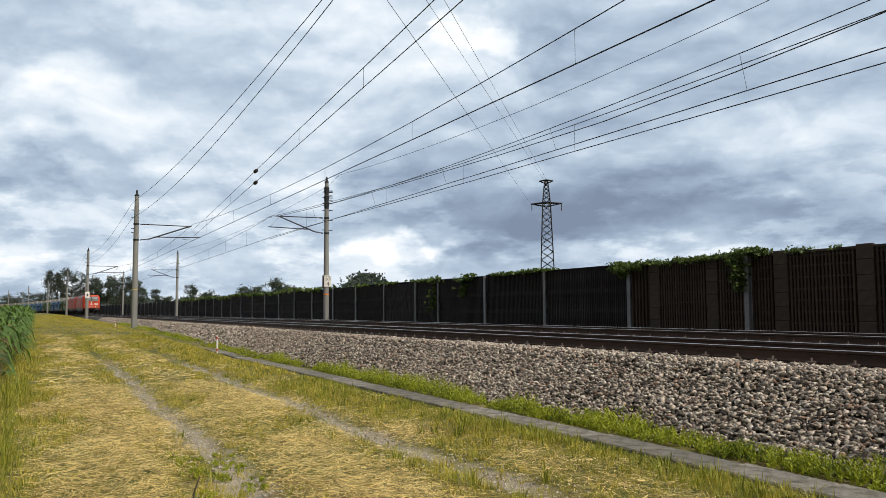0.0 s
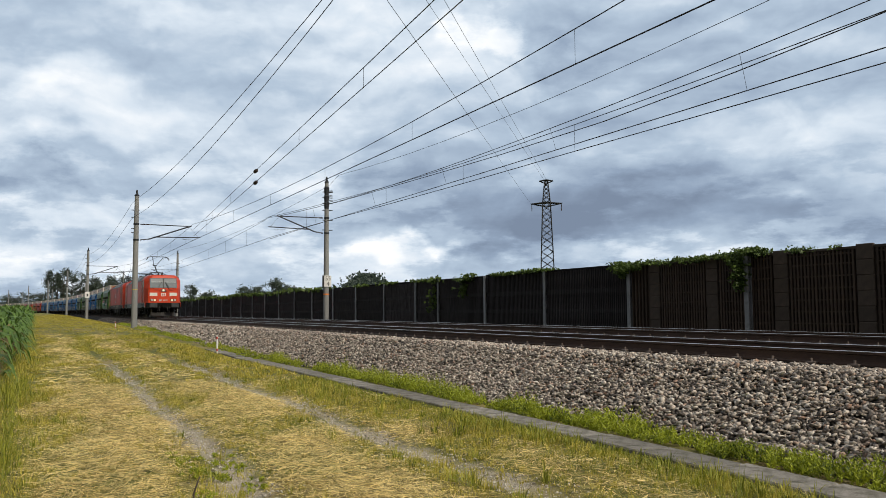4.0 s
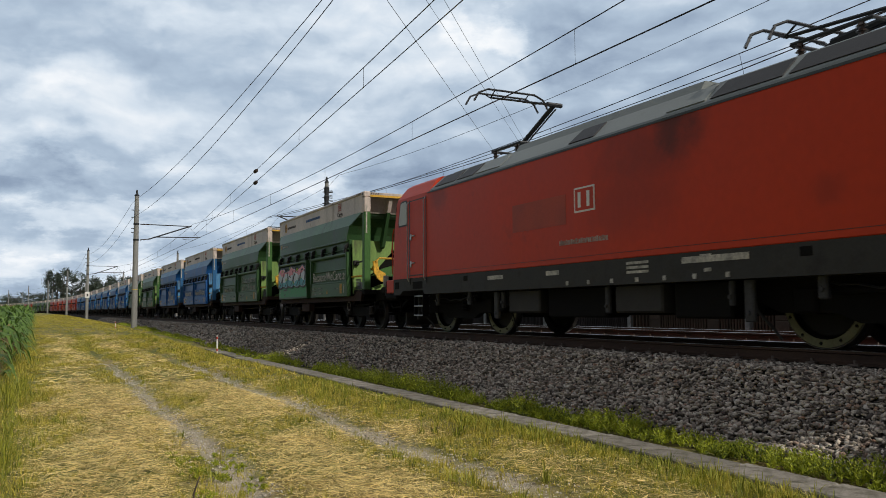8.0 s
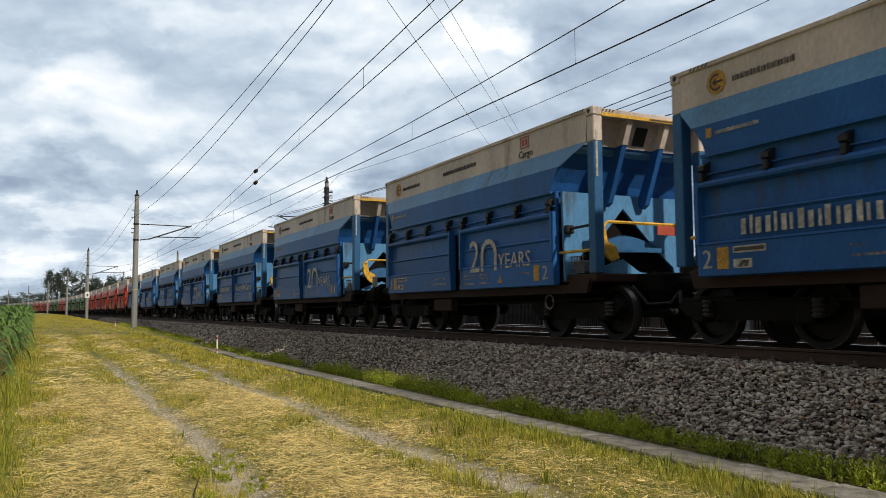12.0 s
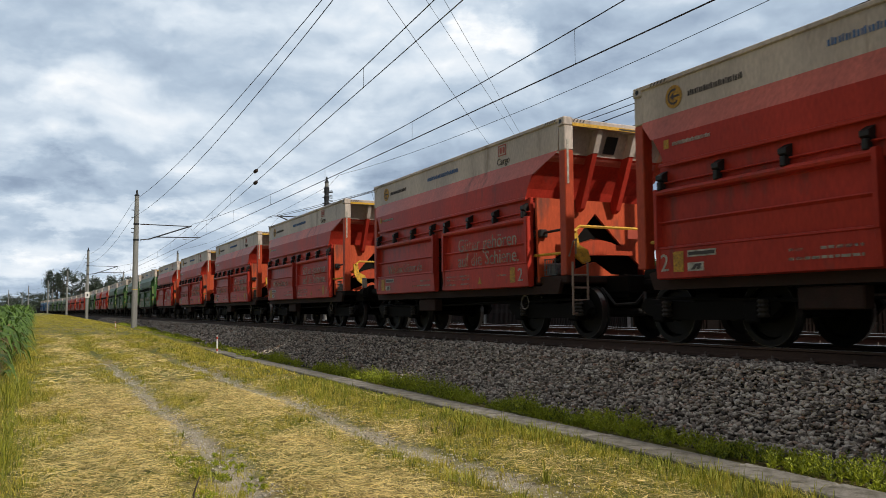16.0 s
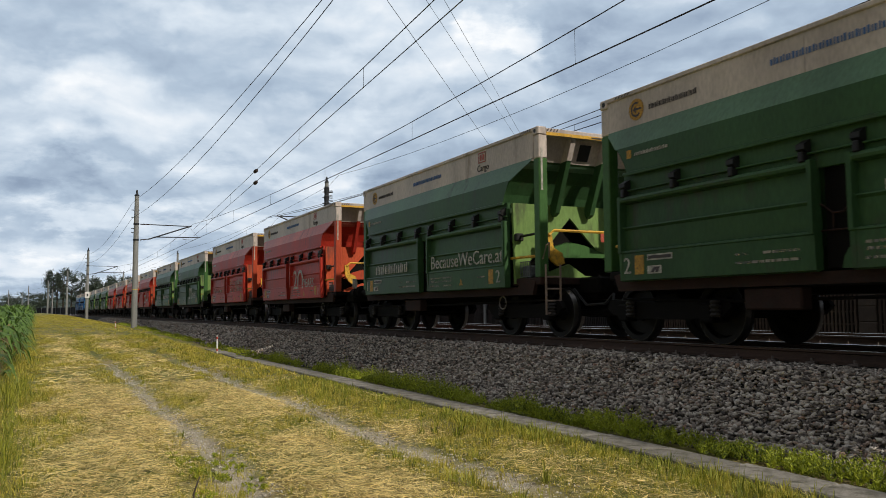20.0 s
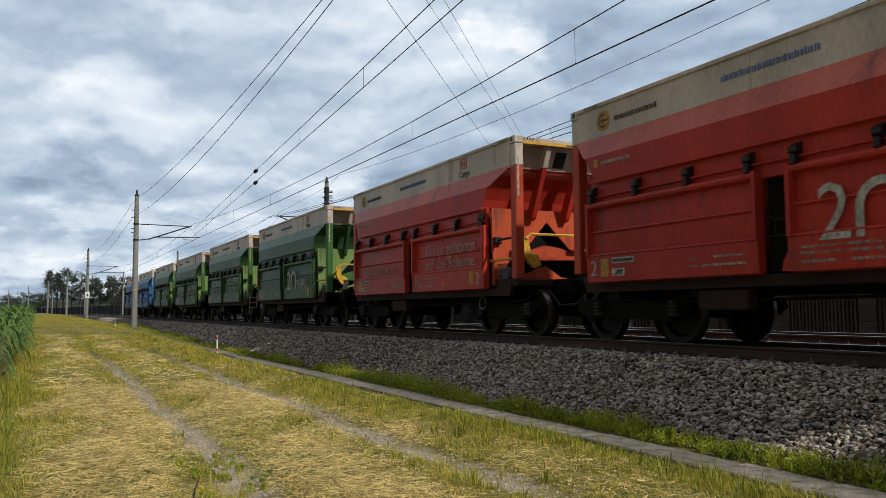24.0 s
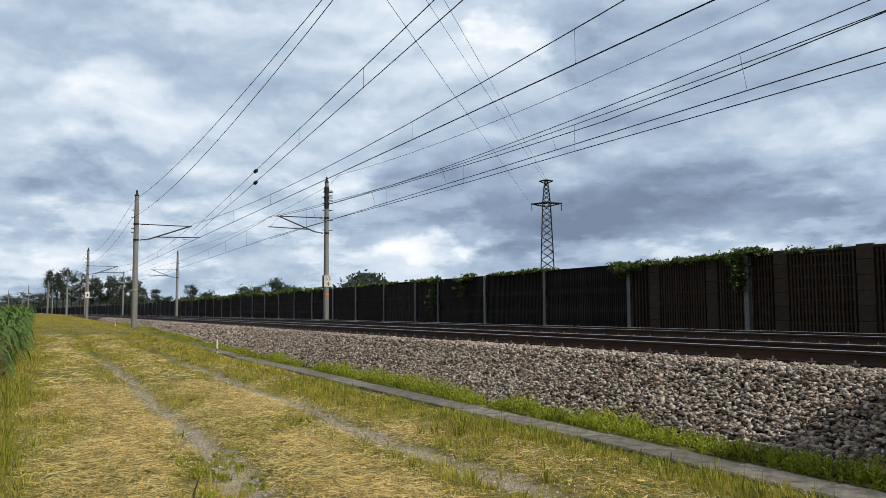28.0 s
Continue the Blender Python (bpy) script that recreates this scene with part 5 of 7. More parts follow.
            part("hatching", Geo().add([(e * (4.22 - 0.075 * k) + d, s * 1.315, z) for k in range(5) for d, z in ((0, 3.89), (0.03, 3.89), (0.06, 3.94), (0.03, 3.94))], [tuple(4 * k + j for j in range(4)) for k in range(5)]), INK, root)
            yb0, yb1 = sorted((s * 1.24, s * 1.20))
            part("side_bar", Geo().tube([(e * 3.5, s * 1.3, 1.52), (e * 4.32, s * 1.26, 1.52)], 0.028, 6), YELLOW, root, "yellow handrail")
            grate = Geo()
            for k in range(5):
                grate.box(*sorted((e * (3.76 + 0.08 * k), e * (3.775 + 0.08 * k))), *sorted((s * 1.235, s * 1.25)), 1.14, 1.44)
            for k in range(4):
                grate.box(*sorted((e * 3.74, e * 4.12)), *sorted((s * 1.23, s * 1.255)), 1.14 + 0.095 * k, 1.155 + 0.095 * k)
            part("step_grate", grate.soft(*sorted((e * 3.78, e * 4.08)), *sorted((s * 1.0, s * 1.22)), 1.14, 1.36, 0.03), GRATE, root, "grey wire grate")
            part("side_bracket", Geo().soft(*sorted((e * 3.46, e * 3.75)), *sorted((s * 1.15, s * 1.32)), 1.85, 2.0, 0.02).tube([(e * 3.6, s * 1.24, 1.93), (e * 4.2, s * 1.2, 1.95)], 0.025, 6), BLACK, root)
        x0, x1 = sorted((e * (4.32 + q), e * (4.49 + q)))
        beam = part("end_beam", Geo().soft(x0, x1, -1.1, 1.1, 3.80, 3.94, 0.015), BEIGE, root, "beige end beam")
        part("yellow_strip", Geo().box(e * (4.492 + q) - 0.003, e * (4.492 + q) + 0.003, -1.1, 1.1, 3.805, 3.865), YELLOW, beam, "yellow warning strip")
        part("warning_stripe", Geo().box(e * (4.498 + q) - 0.003, e * (4.498 + q) + 0.003, -0.05, 0.75, 3.822, 3.848), INK, beam)
        part("hatching", Geo().add([(e * (4.4935 + q), y - 0.14 + 0.07 * k + d, z) for y in (-0.95, 0.95) for k in range(4) for d, z in ((0, 3.875), (0.03, 3.875), (0.06, 3.93), (0.03, 3.93))], [tuple(4 * k + j for j in range(4)) for k in range(8)]), INK, beam)
        for y in (-0.42, 0.42):
            o = [(e * (4.25 + q), 3.80), (e * (4.43 + q), 3.80), (e * 3.84, 2.42), (e * 3.72, 2.36), (e * 3.62, 2.50)]
            part("end_rib", Geo().prism(o, "y", y - 0.05, y + 0.05), main, root)
            part("rib_head", Geo().prism([(e * (4.26 + q), 3.80), (e * (4.437 + q), 3.80), (e * (4.268 + q), 3.40), (e * (4.05 + q), 3.38)], "y", y - 0.056, y + 0.056), BEIGE, root)
        part("end_sign", Geo().prism([(e * 4.235, 3.74), (e * 4.255, 3.74), (e * 4.105, 3.44), (e * 4.085, 3.44)], "y", 0.0 - 0.13, 0.13), BLACK, root, "black warning plate")
        o = [(-1.30, 1.02), (-1.34, 2.60), (1.34, 2.60), (1.30, 1.02), (1.24, 1.02), (1.17, 1.30), (0.72, 1.66), (0.0, 2.36), (-0.60, 1.70), (-0.98, 1.46), (-1.06, 1.02)]
        x0, x1 = sorted((e * 3.60, e * 3.66))
        part("end_plate", Geo().prism(o, "x", x0, x1), light, root, "light painted end plate with a dark opening")
        # black sheet painted as the shade inside the end opening
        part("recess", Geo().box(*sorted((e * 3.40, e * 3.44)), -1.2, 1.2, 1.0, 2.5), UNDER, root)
        part("saddle", Geo().prism([(-0.72, 1.56), (-0.45, 1.76), (-0.10, 1.86), (0.25, 1.80), (0.78, 1.64), (0.84, 1.56), (0.3, 1.555), (-0.5, 1.53)], "x", *sorted((e * 3.62, e * 3.80))), POSTPAINT[colour], root)
        part("lower_flap", Geo().prism([(-0.80, 1.02), (-0.72, 1.20), (-0.08, 1.42), (0.30, 1.19), (0.85, 1.15), (0.85, 1.02)], "x", *sorted((e * 3.62, e * 3.74))), light, root)
        part("handrail", Geo().tube([(e * 3.65, -0.72, 1.75), (e * 4.0, -0.72, 1.98), (e * 4.0, -0.62, 2.06), (e * 4.0, 1.05, 2.06), (e * 3.65, 1.12, 2.02)], 0.03, 6), YELLOW, root, "yellow handrail")
        part("lever", Geo().prism([(-0.80, 1.98), (-0.66, 1.98), (-0.62, 1.72), (-0.42, 1.62), (-0.36, 1.42), (-0.52, 1.36), (-0.66, 1.46), (-0.78, 1.66)], "x", *sorted((e * 3.92, e * 3.98))), YELLOW, root, "yellow release lever")
        part("red_sign", Geo().box(*sorted((e * 4.02, e * 4.035)), 0.48, 0.95, 1.86, 2.03), REDPLATE, root, "red warning plate")
        part("end_sill", Geo().soft(*sorted((e * 3.5, e * 4.5)), -1.28, 1.28, 0.98, 1.12, 0.02), SOLE if half else UNDER, root)
        outer = (e > 0) == (half == 0)
        x0, x1 = sorted((e * 4.4, e * 5.1))
        part("draw_gear", Geo().soft(x0, x1, -0.9 if outer else -0.4, 0.9 if outer else 0.4, 0.80, 1.12, 0.03), UNDER, root)
        if outer:
            for s in (-1, 1):
                part("buffer", Geo().lathe([(e * 5.05, 0.14), (e * 5.35, 0.14), (e * 5.35, 0.09), (e * 5.66, 0.09), (e * 5.67, 0.20), (e * 5.70, 0.21), (e * 5.73, 0.17)], (0, s * 0.875, 1.06), "x", 16), UNDER, root, "round steel buffer", True)
            part("coupling", Geo().tube([(e * 5.0, 0, 0.98), (e * 5.3, 0, 0.9), (e * 5.7, 0, 0.88)], 0.05, 6), UNDER, root)
            part("lamp_bracket", Geo().soft(*sorted((e * 5.1, e * 5.14)), -0.95, -0.8, 1.2, 1.5, 0.01), OFFWHITE, root)
        else:
            part("coupling_bar", Geo().tube([(e * 5.0, 0, 0.96), (e * 5.52, 0, 0.96)], 0.09, 8), UNDER, root)
        part("hose", Geo().tube([(e * 4.6, -0.6, 0.9), (e * 5.0, -0.62, 0.6), (e * 5.4, -0.5, 0.62), (e * 5.5, -0.4, 0.8)], 0.025, 6), BLACK, root)
        part("hose", Geo().tube([(e * 4.6, 0.6, 0.9), (e * 5.1, 0.55, 0.55), (e * 5.5, 0.4, 0.75)], 0.025, 6), BLACK, root)
    wagon_bogie(root, -3.5)
    wagon_bogie(root, 3.5)
    # lettering common to all
    def put(name, me, x, z, y=-1.459, lab=""):
        part(name, me, None, root, lab).location = (x, y, z)

    front, rear = ("1", "2") if half == 0 else ("2", "1")
    put("numeral", letters(front, 0.36, OFFWHITE), 3.16, 1.06, lab="white numeral")
    put("numeral", letters(rear, 0.36, OFFWHITE), -3.92, 1.06, lab="white numeral")
    part("yellow_mark", Geo().box(2.88, 3.06, -1.461, -1.455, 1.04, 1.33), MARK, root)
    part("yellow_mark", Geo().box(-3.65, -3.45, -1.461, -1.455, 1.04, 1.33), MARK, root)
    part("data_plate", Geo().box(-3.37, -2.84, -1.461, -1.455, 1.24, 1.33), OFFWHITE, root, "pale lettered plate")
    part("data_plate", Geo().box(-3.37, -3.07, -1.461, -1.455, 1.04, 1.16), OFFWHITE, root, "pale lettered plate")
    ink = Geo().box(-3.35, -2.86, -1.464, -1.461, 1.262, 1.308)
    for k in range(2):
        ink.prism([(-3.30 + 0.10 * k, 1.06), (-3.24 + 0.10 * k, 1.06), (-3.14 + 0.04 * k, 1.14), (-3.22 + 0.06 * k, 1.14)], "y", -1.464, -1.461)
    part("plate_print", ink, INK, root, "dark print on the pale plates")
    g = Geo()
    for a, b, z in ((-1.45, -1.25, 1.20), (-1.0, -0.45, 1.20), (-1.45, -0.45, 1.09), (0.40, 1.45, 1.225), (0.40, 1.45, 1.15), (0.40, 0.85, 1.05), (1.05, 1.45, 1.05), (2.62, 2.95, 1.18)):
        x = a
        while x < b:
            w = random.uniform(0.04, 0.12)
            g.box(x - 0.22, min(b, x + w) - 0.22, -1.461, -1.455, z, z + 0.034)
            x += w + 0.025
    part("small_lettering", g, WORN, root, "rows of small pale lettering")
    part("triangle_mark", Geo().prism([(1.60, 1.05), (1.76, 1.05), (1.68, 1.19)], "y", -1.461, -1.455), MARK, root, "yellow triangular mark")
    part("disc_logo", Geo().lathe([(-1.289, 0.17), (-1.283, 0.17)], (-3.74, 0, 3.63), "y", 20), MARK, root, "yellow round emblem")
    arc = Geo()
    for k in range(10):
        a0, a1 = radians(60 + 26 * k), radians(60 + 26 * (k + 1))
        arc.prism([(-3.74 + r_ * math.cos(a_), 3.63 + r_ * math.sin(a_)) for r_, a_ in ((0.09, a0), (0.12, a0), (0.12, a1), (0.09, a1))], "y", -1.292, -1.287)
    arc.box(-3.78, -3.62, -1.292, -1.287, 3.615, 3.645).prism([(-3.81, 3.63), (-3.74, 3.69), (-3.74, 3.57)], "y", -1.292, -1.287)
    part("emblem_arrow", arc, INK, root)
    part("lettering", name_bars(-3.45, -2.45, 3.57, 0.12, -1.287), INK, root, "dark lettering on the beige wall")
    part("lettering", name_bars(-1.15, 0.40, 3.60, 0.13, -1.287), LOGOBLUE if colour != "blue" else INK, root, "blue lettering on the beige wall")
    part("square_logo", Geo().box(2.20, 2.50, -1.289, -1.284, 3.62, 3.64).box(2.20, 2.50, -1.289, -1.284, 3.82, 3.84).box(2.20, 2.22, -1.289, -1.284, 3.64, 3.82).box(2.48, 2.50, -1.289, -1.284, 3.64, 3.82).box(2.26, 2.33, -1.289, -1.284, 3.67, 3.79).box(2.37, 2.44, -1.289, -1.284, 3.67, 3.79), LOGORED, root, "red square emblem")
    put("word", letters("Cargo", 0.20, INK), 2.14, 3.44, -1.286, "dark lettering")
    part("code_lettering", name_bars(-3.62, -2.9, 2.86, 0.08, -1.447), OFFWHITE, root, "small pale code")
    part("code_mark", Geo().box(-3.80, -3.70, -1.447, -1.441, 2.84, 2.97), MARK, root)
    return root


def name_bars(a, b, z, h, y):
    """Lettering that is not spelled out, as a row of plain bars."""
    g, x, k = Geo(), a, 0
    while x < b:
        w = (0.22, 0.13, 0.25, 0.21, 0.12)[k % 5] * h
        g.box(x, x + w, y - 0.003, y + 0.003, z, z + h * (0.60, 0.70, 0.59, 0.60, 0.71, 0.60)[k % 6])
        x += w + (0.20, 0.14, 0.22, 0.17)[k % 4] * h
        k += 1
    return g


GRAFFITI = [material("graffiti_" + n, c, 0.5, vary=0.2, scale=6, bump=0) for n, c in (("pink", (0.62, 0.22, 0.26)), ("pale", (0.50, 0.55, 0.60)), ("teal", (0.07, 0.30, 0.36)), ("black", (0.02, 0.02, 0.03)), ("lime", (0.30, 0.42, 0.04)), ("green", (0.02, 0.22, 0.06)))]
MASTERS = {}


def add_wagon(index, colour, text, ladder):
    half = index % 2
    s = -39.26 - 22.5615 * (index // 2) - (11.01 if half else 0.0) - 4.33
    key = (colour, half)
    if key not in MASTERS:
        MASTERS[key] = hopper_wagon(colour, half)
        w = MASTERS[key]
    else:
        w = copy_thing(MASTERS[key], Matrix.Identity(4))
    LATER.append((w, text, ladder, index))
    TRAIN.append((w, s))


LATER = []
SLOGAN = {"Y": (("2", 0.95, 0.62, 1.30), ("YEARS", 0.42, 1.82, 1.33)), "B": (("BecauseWeCare.at", 0.42, 0.42, 1.46),), "G": (("Güter gehören", 0.40, 0.95, 1.76), ("auf die Schiene.", 0.40, 0.95, 1.44))}
COLOURS = "gbgbbbbrrrggrgrrggb"
TEXTS = "BGBYBYBYYBYGBYYGGGGYBGYBYGYBYGYGYGGYBY"
for i, t in enumerate(TEXTS):
    add_wagon(i, {"g": "green", "b": "blue", "r": "red"}[COLOURS[i // 2]], t, i in (15, 23, 33))
LADDER_G = Geo()
for y in (-1.24, -0.92):
    LADDER_G.tube([(4.62, y, 0.42), (4.62, y, 1.12), (4.62, y, 1.35)], 0.022, 6)
for z in (0.45, 0.68, 0.90, 1.12):
    LADDER_G.tube([(4.62, -1.24, z), (4.62, -0.92, z)], 0.02, 6)
LADDER_G.tube([(4.55, -1.26, 1.45), (4.68, -1.26, 1.7), (4.68, -1.2, 1.75), (4.55, -1.12, 1.5)], 0.016, 6)
LADDER_M = mesh_of("ladder", LADDER_G, material("ladder_steel", (0.27, 0.20, 0.165), 0.7, vary=0.25))
VB_M = mesh_of("company_lettering", name_bars(-3.22, -1.17, 1.47, 0.34, -1.461), OFFWHITE)
arch = [(1.13, 1.30)] + [(1.45 - 0.32 * math.cos(math.pi * k / 12), 1.63 + 0.32 * math.sin(math.pi * k / 12)) for k in range(13)] + [(1.77, 1.30), (1.67, 1.30)]
arch += [(1.45 + 0.22 * math.cos(math.pi * k / 12), 1.63 + 0.22 * math.sin(math.pi * k / 12)) for k in range(13)] + [(1.23, 1.30)]
ARCH_G = Geo().prism(arch, "y", -1.466, -1.458)
ARCH_M = mesh_of("slogan", ARCH_G, OFFWHITE)
for w, text, ladder, index in LATER:
    extra = {"Y": "a large anniversary numeral", "B": "a white web slogan", "G": "a two-line white slogan"}[text]
    w["label"] = w["label"].replace("with two side flaps", "with " + extra)
    for word, size, x, z in SLOGAN[text]:
        o = part("slogan", letters(word, size, WORN if text == "G" else OFFWHITE), None, w, "worn off-white lettering" if text == "G" else "off-white lettering")
        o.location = (x - 0.22, -1.462, z)
    if text == "Y":
        part("slogan", ARCH_M, None, w, "off-white numeral shaped like an arch").location.x = -0.22
    if text == "G":
        part("slogan", letters("WirSindGüter.de", 0.30, WORN), None, w, "worn off-white lettering").location = (-3.2, -1.462, 1.46)
    if text == "B" and index:
        part("company_lettering", VB_M, None, w, "white company lettering")
    if ladder:
        part("ladder", LADDER_M, None, w, "brown end ladder")
    if index == 0:
        w["label"] = "dark green and beige hopper wagon with graffiti on one flap"
        part("graffiti_ground", Geo().box(-3.94, -0.50, -1.463, -1.457, 1.02, 1.365), GRAFFITI[5], w, "bright green sprayed strip")
        XS = [-3.95 + 0.12 * k for k in range(29)]
        wave = lambda x, z, a, f: z + a * math.sin(f * x) + 0.4 * a * math.sin(2.7 * f * x + 1)
        top, foot = [wave(x, 2.0, 0.07, 5.0) for x in XS], [wave(x, 1.40, 0.025, 9.0) for x in XS]
        bands = (("graffiti_outline", 3, [b - 0.05 for b in foot], [a + 0.06 for a in top], -1.492), ("graffiti_body", 1, foot, top, -1.496), ("graffiti_shade", 2, [b + 0.012 for b in foot], [wave(x, 1.60, 0.06, 4.2) for x in XS], -1.500), ("graffiti_crown", 0, [wave(x, 1.84, 0.06, 6.1) for x in XS], [a - 0.012 for a in top], -1.500))
        for name, mat, lo, hi, y in bands:
            part(name, Geo().prism(list(zip(XS, lo)) + list(zip(XS, hi))[::-1], "y", y, y + 0.03), GRAFFITI[mat], w, "sprayed wavy band of colour")
        for k in range(9):  # black strokes between the sprayed shapes
            x0, bend = -3.78 + 0.36 * k, (0.16, -0.12, 0.20, -0.05)[k % 4]
            mid = [(x0 + bend * math.sin(0.55 * q) + 0.05 * q, 1.40 + 0.095 * q) for q in range(7 if k % 3 else 5)]
            if k % 2:
                mid += [(mid[-1][0] + 0.10, mid[-1][1] + 0.02), (mid[-1][0] + 0.20, mid[-1][1] - 0.06)]
            part("graffiti_stroke", Geo().prism([(x - 0.022, z) for x, z in mid] + [(x + 0.026, z - 0.01) for x, z in mid[::-1]], "y", -1.505, -1.480), GRAFFITI[3], w)
        for k in range(7):
            part("graffiti_dot", Geo().lathe([(-1.506, 0.035 + 0.012 * (k % 3)), (-1.49, 0.035 + 0.012 * (k % 3))], (-3.86 + 0.47 * k, 0, (1.52, 1.98, 1.66, 2.06)[k % 4]), "y", 10), GRAFFITI[4], w)

# ---- locomotives ----
LOCORED = material("locomotive_red", (0.52, 0.048, 0.014), 0.45, gloss=0.28, vary=0.07, scale=0.6, fine=14, bump=0.02, stain=(0.20, 0.028, 0.02), stains=0.26, lean=(0.6, 1, 0.5))
LOCORED2 = material("faded_locomotive_red", (0.52, 0.044, 0.012), 0.5, gloss=0.24, vary=0.08, scale=0.6, fine=14, bump=0.02, stain=(0.18, 0.03, 0.02), stains=0.24, lean=(0.6, 1, 0.5))
CABRED = material("cab_red", (0.42, 0.058, 0.026), 0.45, vary=0.08, scale=0.8, fine=20, bump=0.02)
SILLGREY = material("sill_grey", (0.058, 0.072, 0.084), 0.55, vary=0.15, scale=1.5, fine=25, bump=0.03, stain=(0.04, 0.042, 0.038), stains=0.35)
DIRTYSILL = material("dirty_sill_grey", (0.034, 0.033, 0.031), 0.7, vary=0.2, scale=1.5, fine=25, bump=0.03, stain=(0.02, 0.018, 0.016), stains=0.4)
ROOFGREY = material("roof_grey", (0.20, 0.225, 0.23), 0.55, vary=0.09, scale=0.8, fine=25, bump=0.03, stain=(0.10, 0.11, 0.11), stains=0.22)
GRILLE = material("roof_grille", (0.035, 0.036, 0.04), 0.6, vary=0.2, scale=2, bump=0.1)
PLOUGH = material("plough_steel", (0.034, 0.031, 0.029), 0.7, vary=0.25, scale=3, bump=0.1)
BUFFERSTEEL = material("buffer_steel", (0.045, 0.045, 0.047), 0.7, vary=0.3, scale=5, bump=0.1)
UPPERPANE = material("upper_pane_reflection", (0.21, 0.23, 0.24), 0.6, vary=0.05, bump=0)
LAMPBOX = material("lamp_housing", (0.09, 0.03, 0.022), 0.5, vary=0.2, bump=0.05)
# window greys hold the sky's reflection as plain colour
GLASS = material("window_glass", (0.115, 0.14, 0.155), 0.4, gloss=0.2, vary=0.1, bump=0)
PALEPANE = material("sun_blind", (0.46, 0.49, 0.51), 0.6, vary=0.05, bump=0)
PALEPANEL = material("pale_panel", (0.66, 0.64, 0.58), 0.5, vary=0.05, scale=4, stain=(0.5, 0.47, 0.42), stains=0.2)
RINGPAINT = material("pale_wheel_paint", (0.15, 0.15, 0.075), 0.6, vary=0.2, scale=5, bump=0.05, stain=(0.15, 0.12, 0.08), stains=0.4)
GHOST = material("faded_patch", (0.38, 0.062, 0.036), 0.6, vary=0.15, scale=1.5, bump=0.02)
CHROME = material("brushed_rail", (0.50, 0.50, 0.49), 0.35, 0.9, vary=0.1, bump=0)
LAMP_ON = glow("headlight_on", (0.85, 0.74, 0.52), 0.4)
LAMP_OFF = material("headlight_glass", (0.45, 0.44, 0.40), 0.15, vary=0.1, bump=0)


def sooty(mat, spots):
    """Soot that ran down from the roof: blotches at (x, z) with half widths, broken by noise."""
    n, l = mat.node_tree.nodes, mat.node_tree.links
    base = n["Principled BSDF"].inputs["Base Color"]
    out = base.links[0].from_socket
    co = n.new("ShaderNodeTexCoord").outputs["Object"]
    xyz = n.new("ShaderNodeSeparateXYZ")
    l.new(co, xyz.inputs[0])
    rag = math_node(n, l, "MULTIPLY", noise_node(n, l, co, 2.2, 6, 0.6), 1.3)
    mask = None
    for x, z, rx, rz, k in spots:
        a = math_node(n, l, "DIVIDE", math_node(n, l, "SUBTRACT", xyz.outputs["X"], x), rx)
        b = math_node(n, l, "DIVIDE", math_node(n, l, "SUBTRACT", xyz.outputs["Z"], z), rz)
        r = math_node(n, l, "ADD", math_node(n, l, "ADD", math_node(n, l, "MULTIPLY", a, a), math_node(n, l, "MULTIPLY", b, b)), rag)
        m = range_node(n, l, r, 0.45, 1.7, k, 0.0)
        mask = m if mask is None else math_node(n, l, "MAXIMUM", mask, m)
    soot = n.new("ShaderNodeRGB")
    soot.outputs[0].default_value = (0.05, 0.022, 0.02, 1)
    l.new(mix_node(n, l, mask, out, soot.outputs[0]), base)


sooty(LOCORED2, [(2.15, 3.2, 0.75, 0.75, 0.9), (1.4, 2.9, 1.5, 0.8, 0.45), (1.2, 2.2, 1.4, 0.7, 0.3), (6.6, 2.0, 0.4, 0.35, 0.4), (-5.5, 3.1, 0.5, 0.4, 0.4), (4.6, 1.9, 0.3, 0.25, 0.3)])
sooty(LOCORED, [(-1.0, 3.2, 1.6, 0.35, 0.25), (3.5, 1.35, 2.5, 0.2, 0.25), (-4.0, 3.2, 1.2, 0.3, 0.3)])
CAB = ((1.30, 1.49, 8.14, 8.80, 1.25), (2.55, 1.49, 8.05, 8.73, 1.21), (3.20, 1.49, 7.90, 8.51, 1.11), (3.30, 1.475, 7.86, 8.47, 1.09), (3.60, 1.25, 7.78, 8.36, 1.02), (3.68, 1.12, 7.72, 8.25, 0.97), (3.705, 0.98, 7.66, 8.12, 0.88))


def nose(z):
    return float(np.interp(z, [c[0] for c in CAB], [c[3] for c in CAB]))


def cab_ring(z, sw, xc, xf, wf, e):
    pts = [(6.05, -sw), (xc, -sw), (xf - 0.06, -wf), (xf, -wf + 0.12), (xf + 0.005, 0), (xf, wf - 0.12), (xf - 0.06, wf), (xc, sw), (6.05, sw)]
    return [(e * x, y * e, z) for x, y in pts]


def on_nose(e, y0, y1, z0, z1, out=0.012, skew=0.0):
    """A thin plate on the raked front, from y0 to y1 and z0 to z1."""
    g = []
    for o in (0.0, out):
        g.append([(e * (nose(z) + 0.012 + o), e * (y + sk), z) for y, z, sk in ((y0, z0, 0), (y1, z0, 0), (y1, z1, -skew), (y0, z1, skew))])
    return Geo().loft(g)


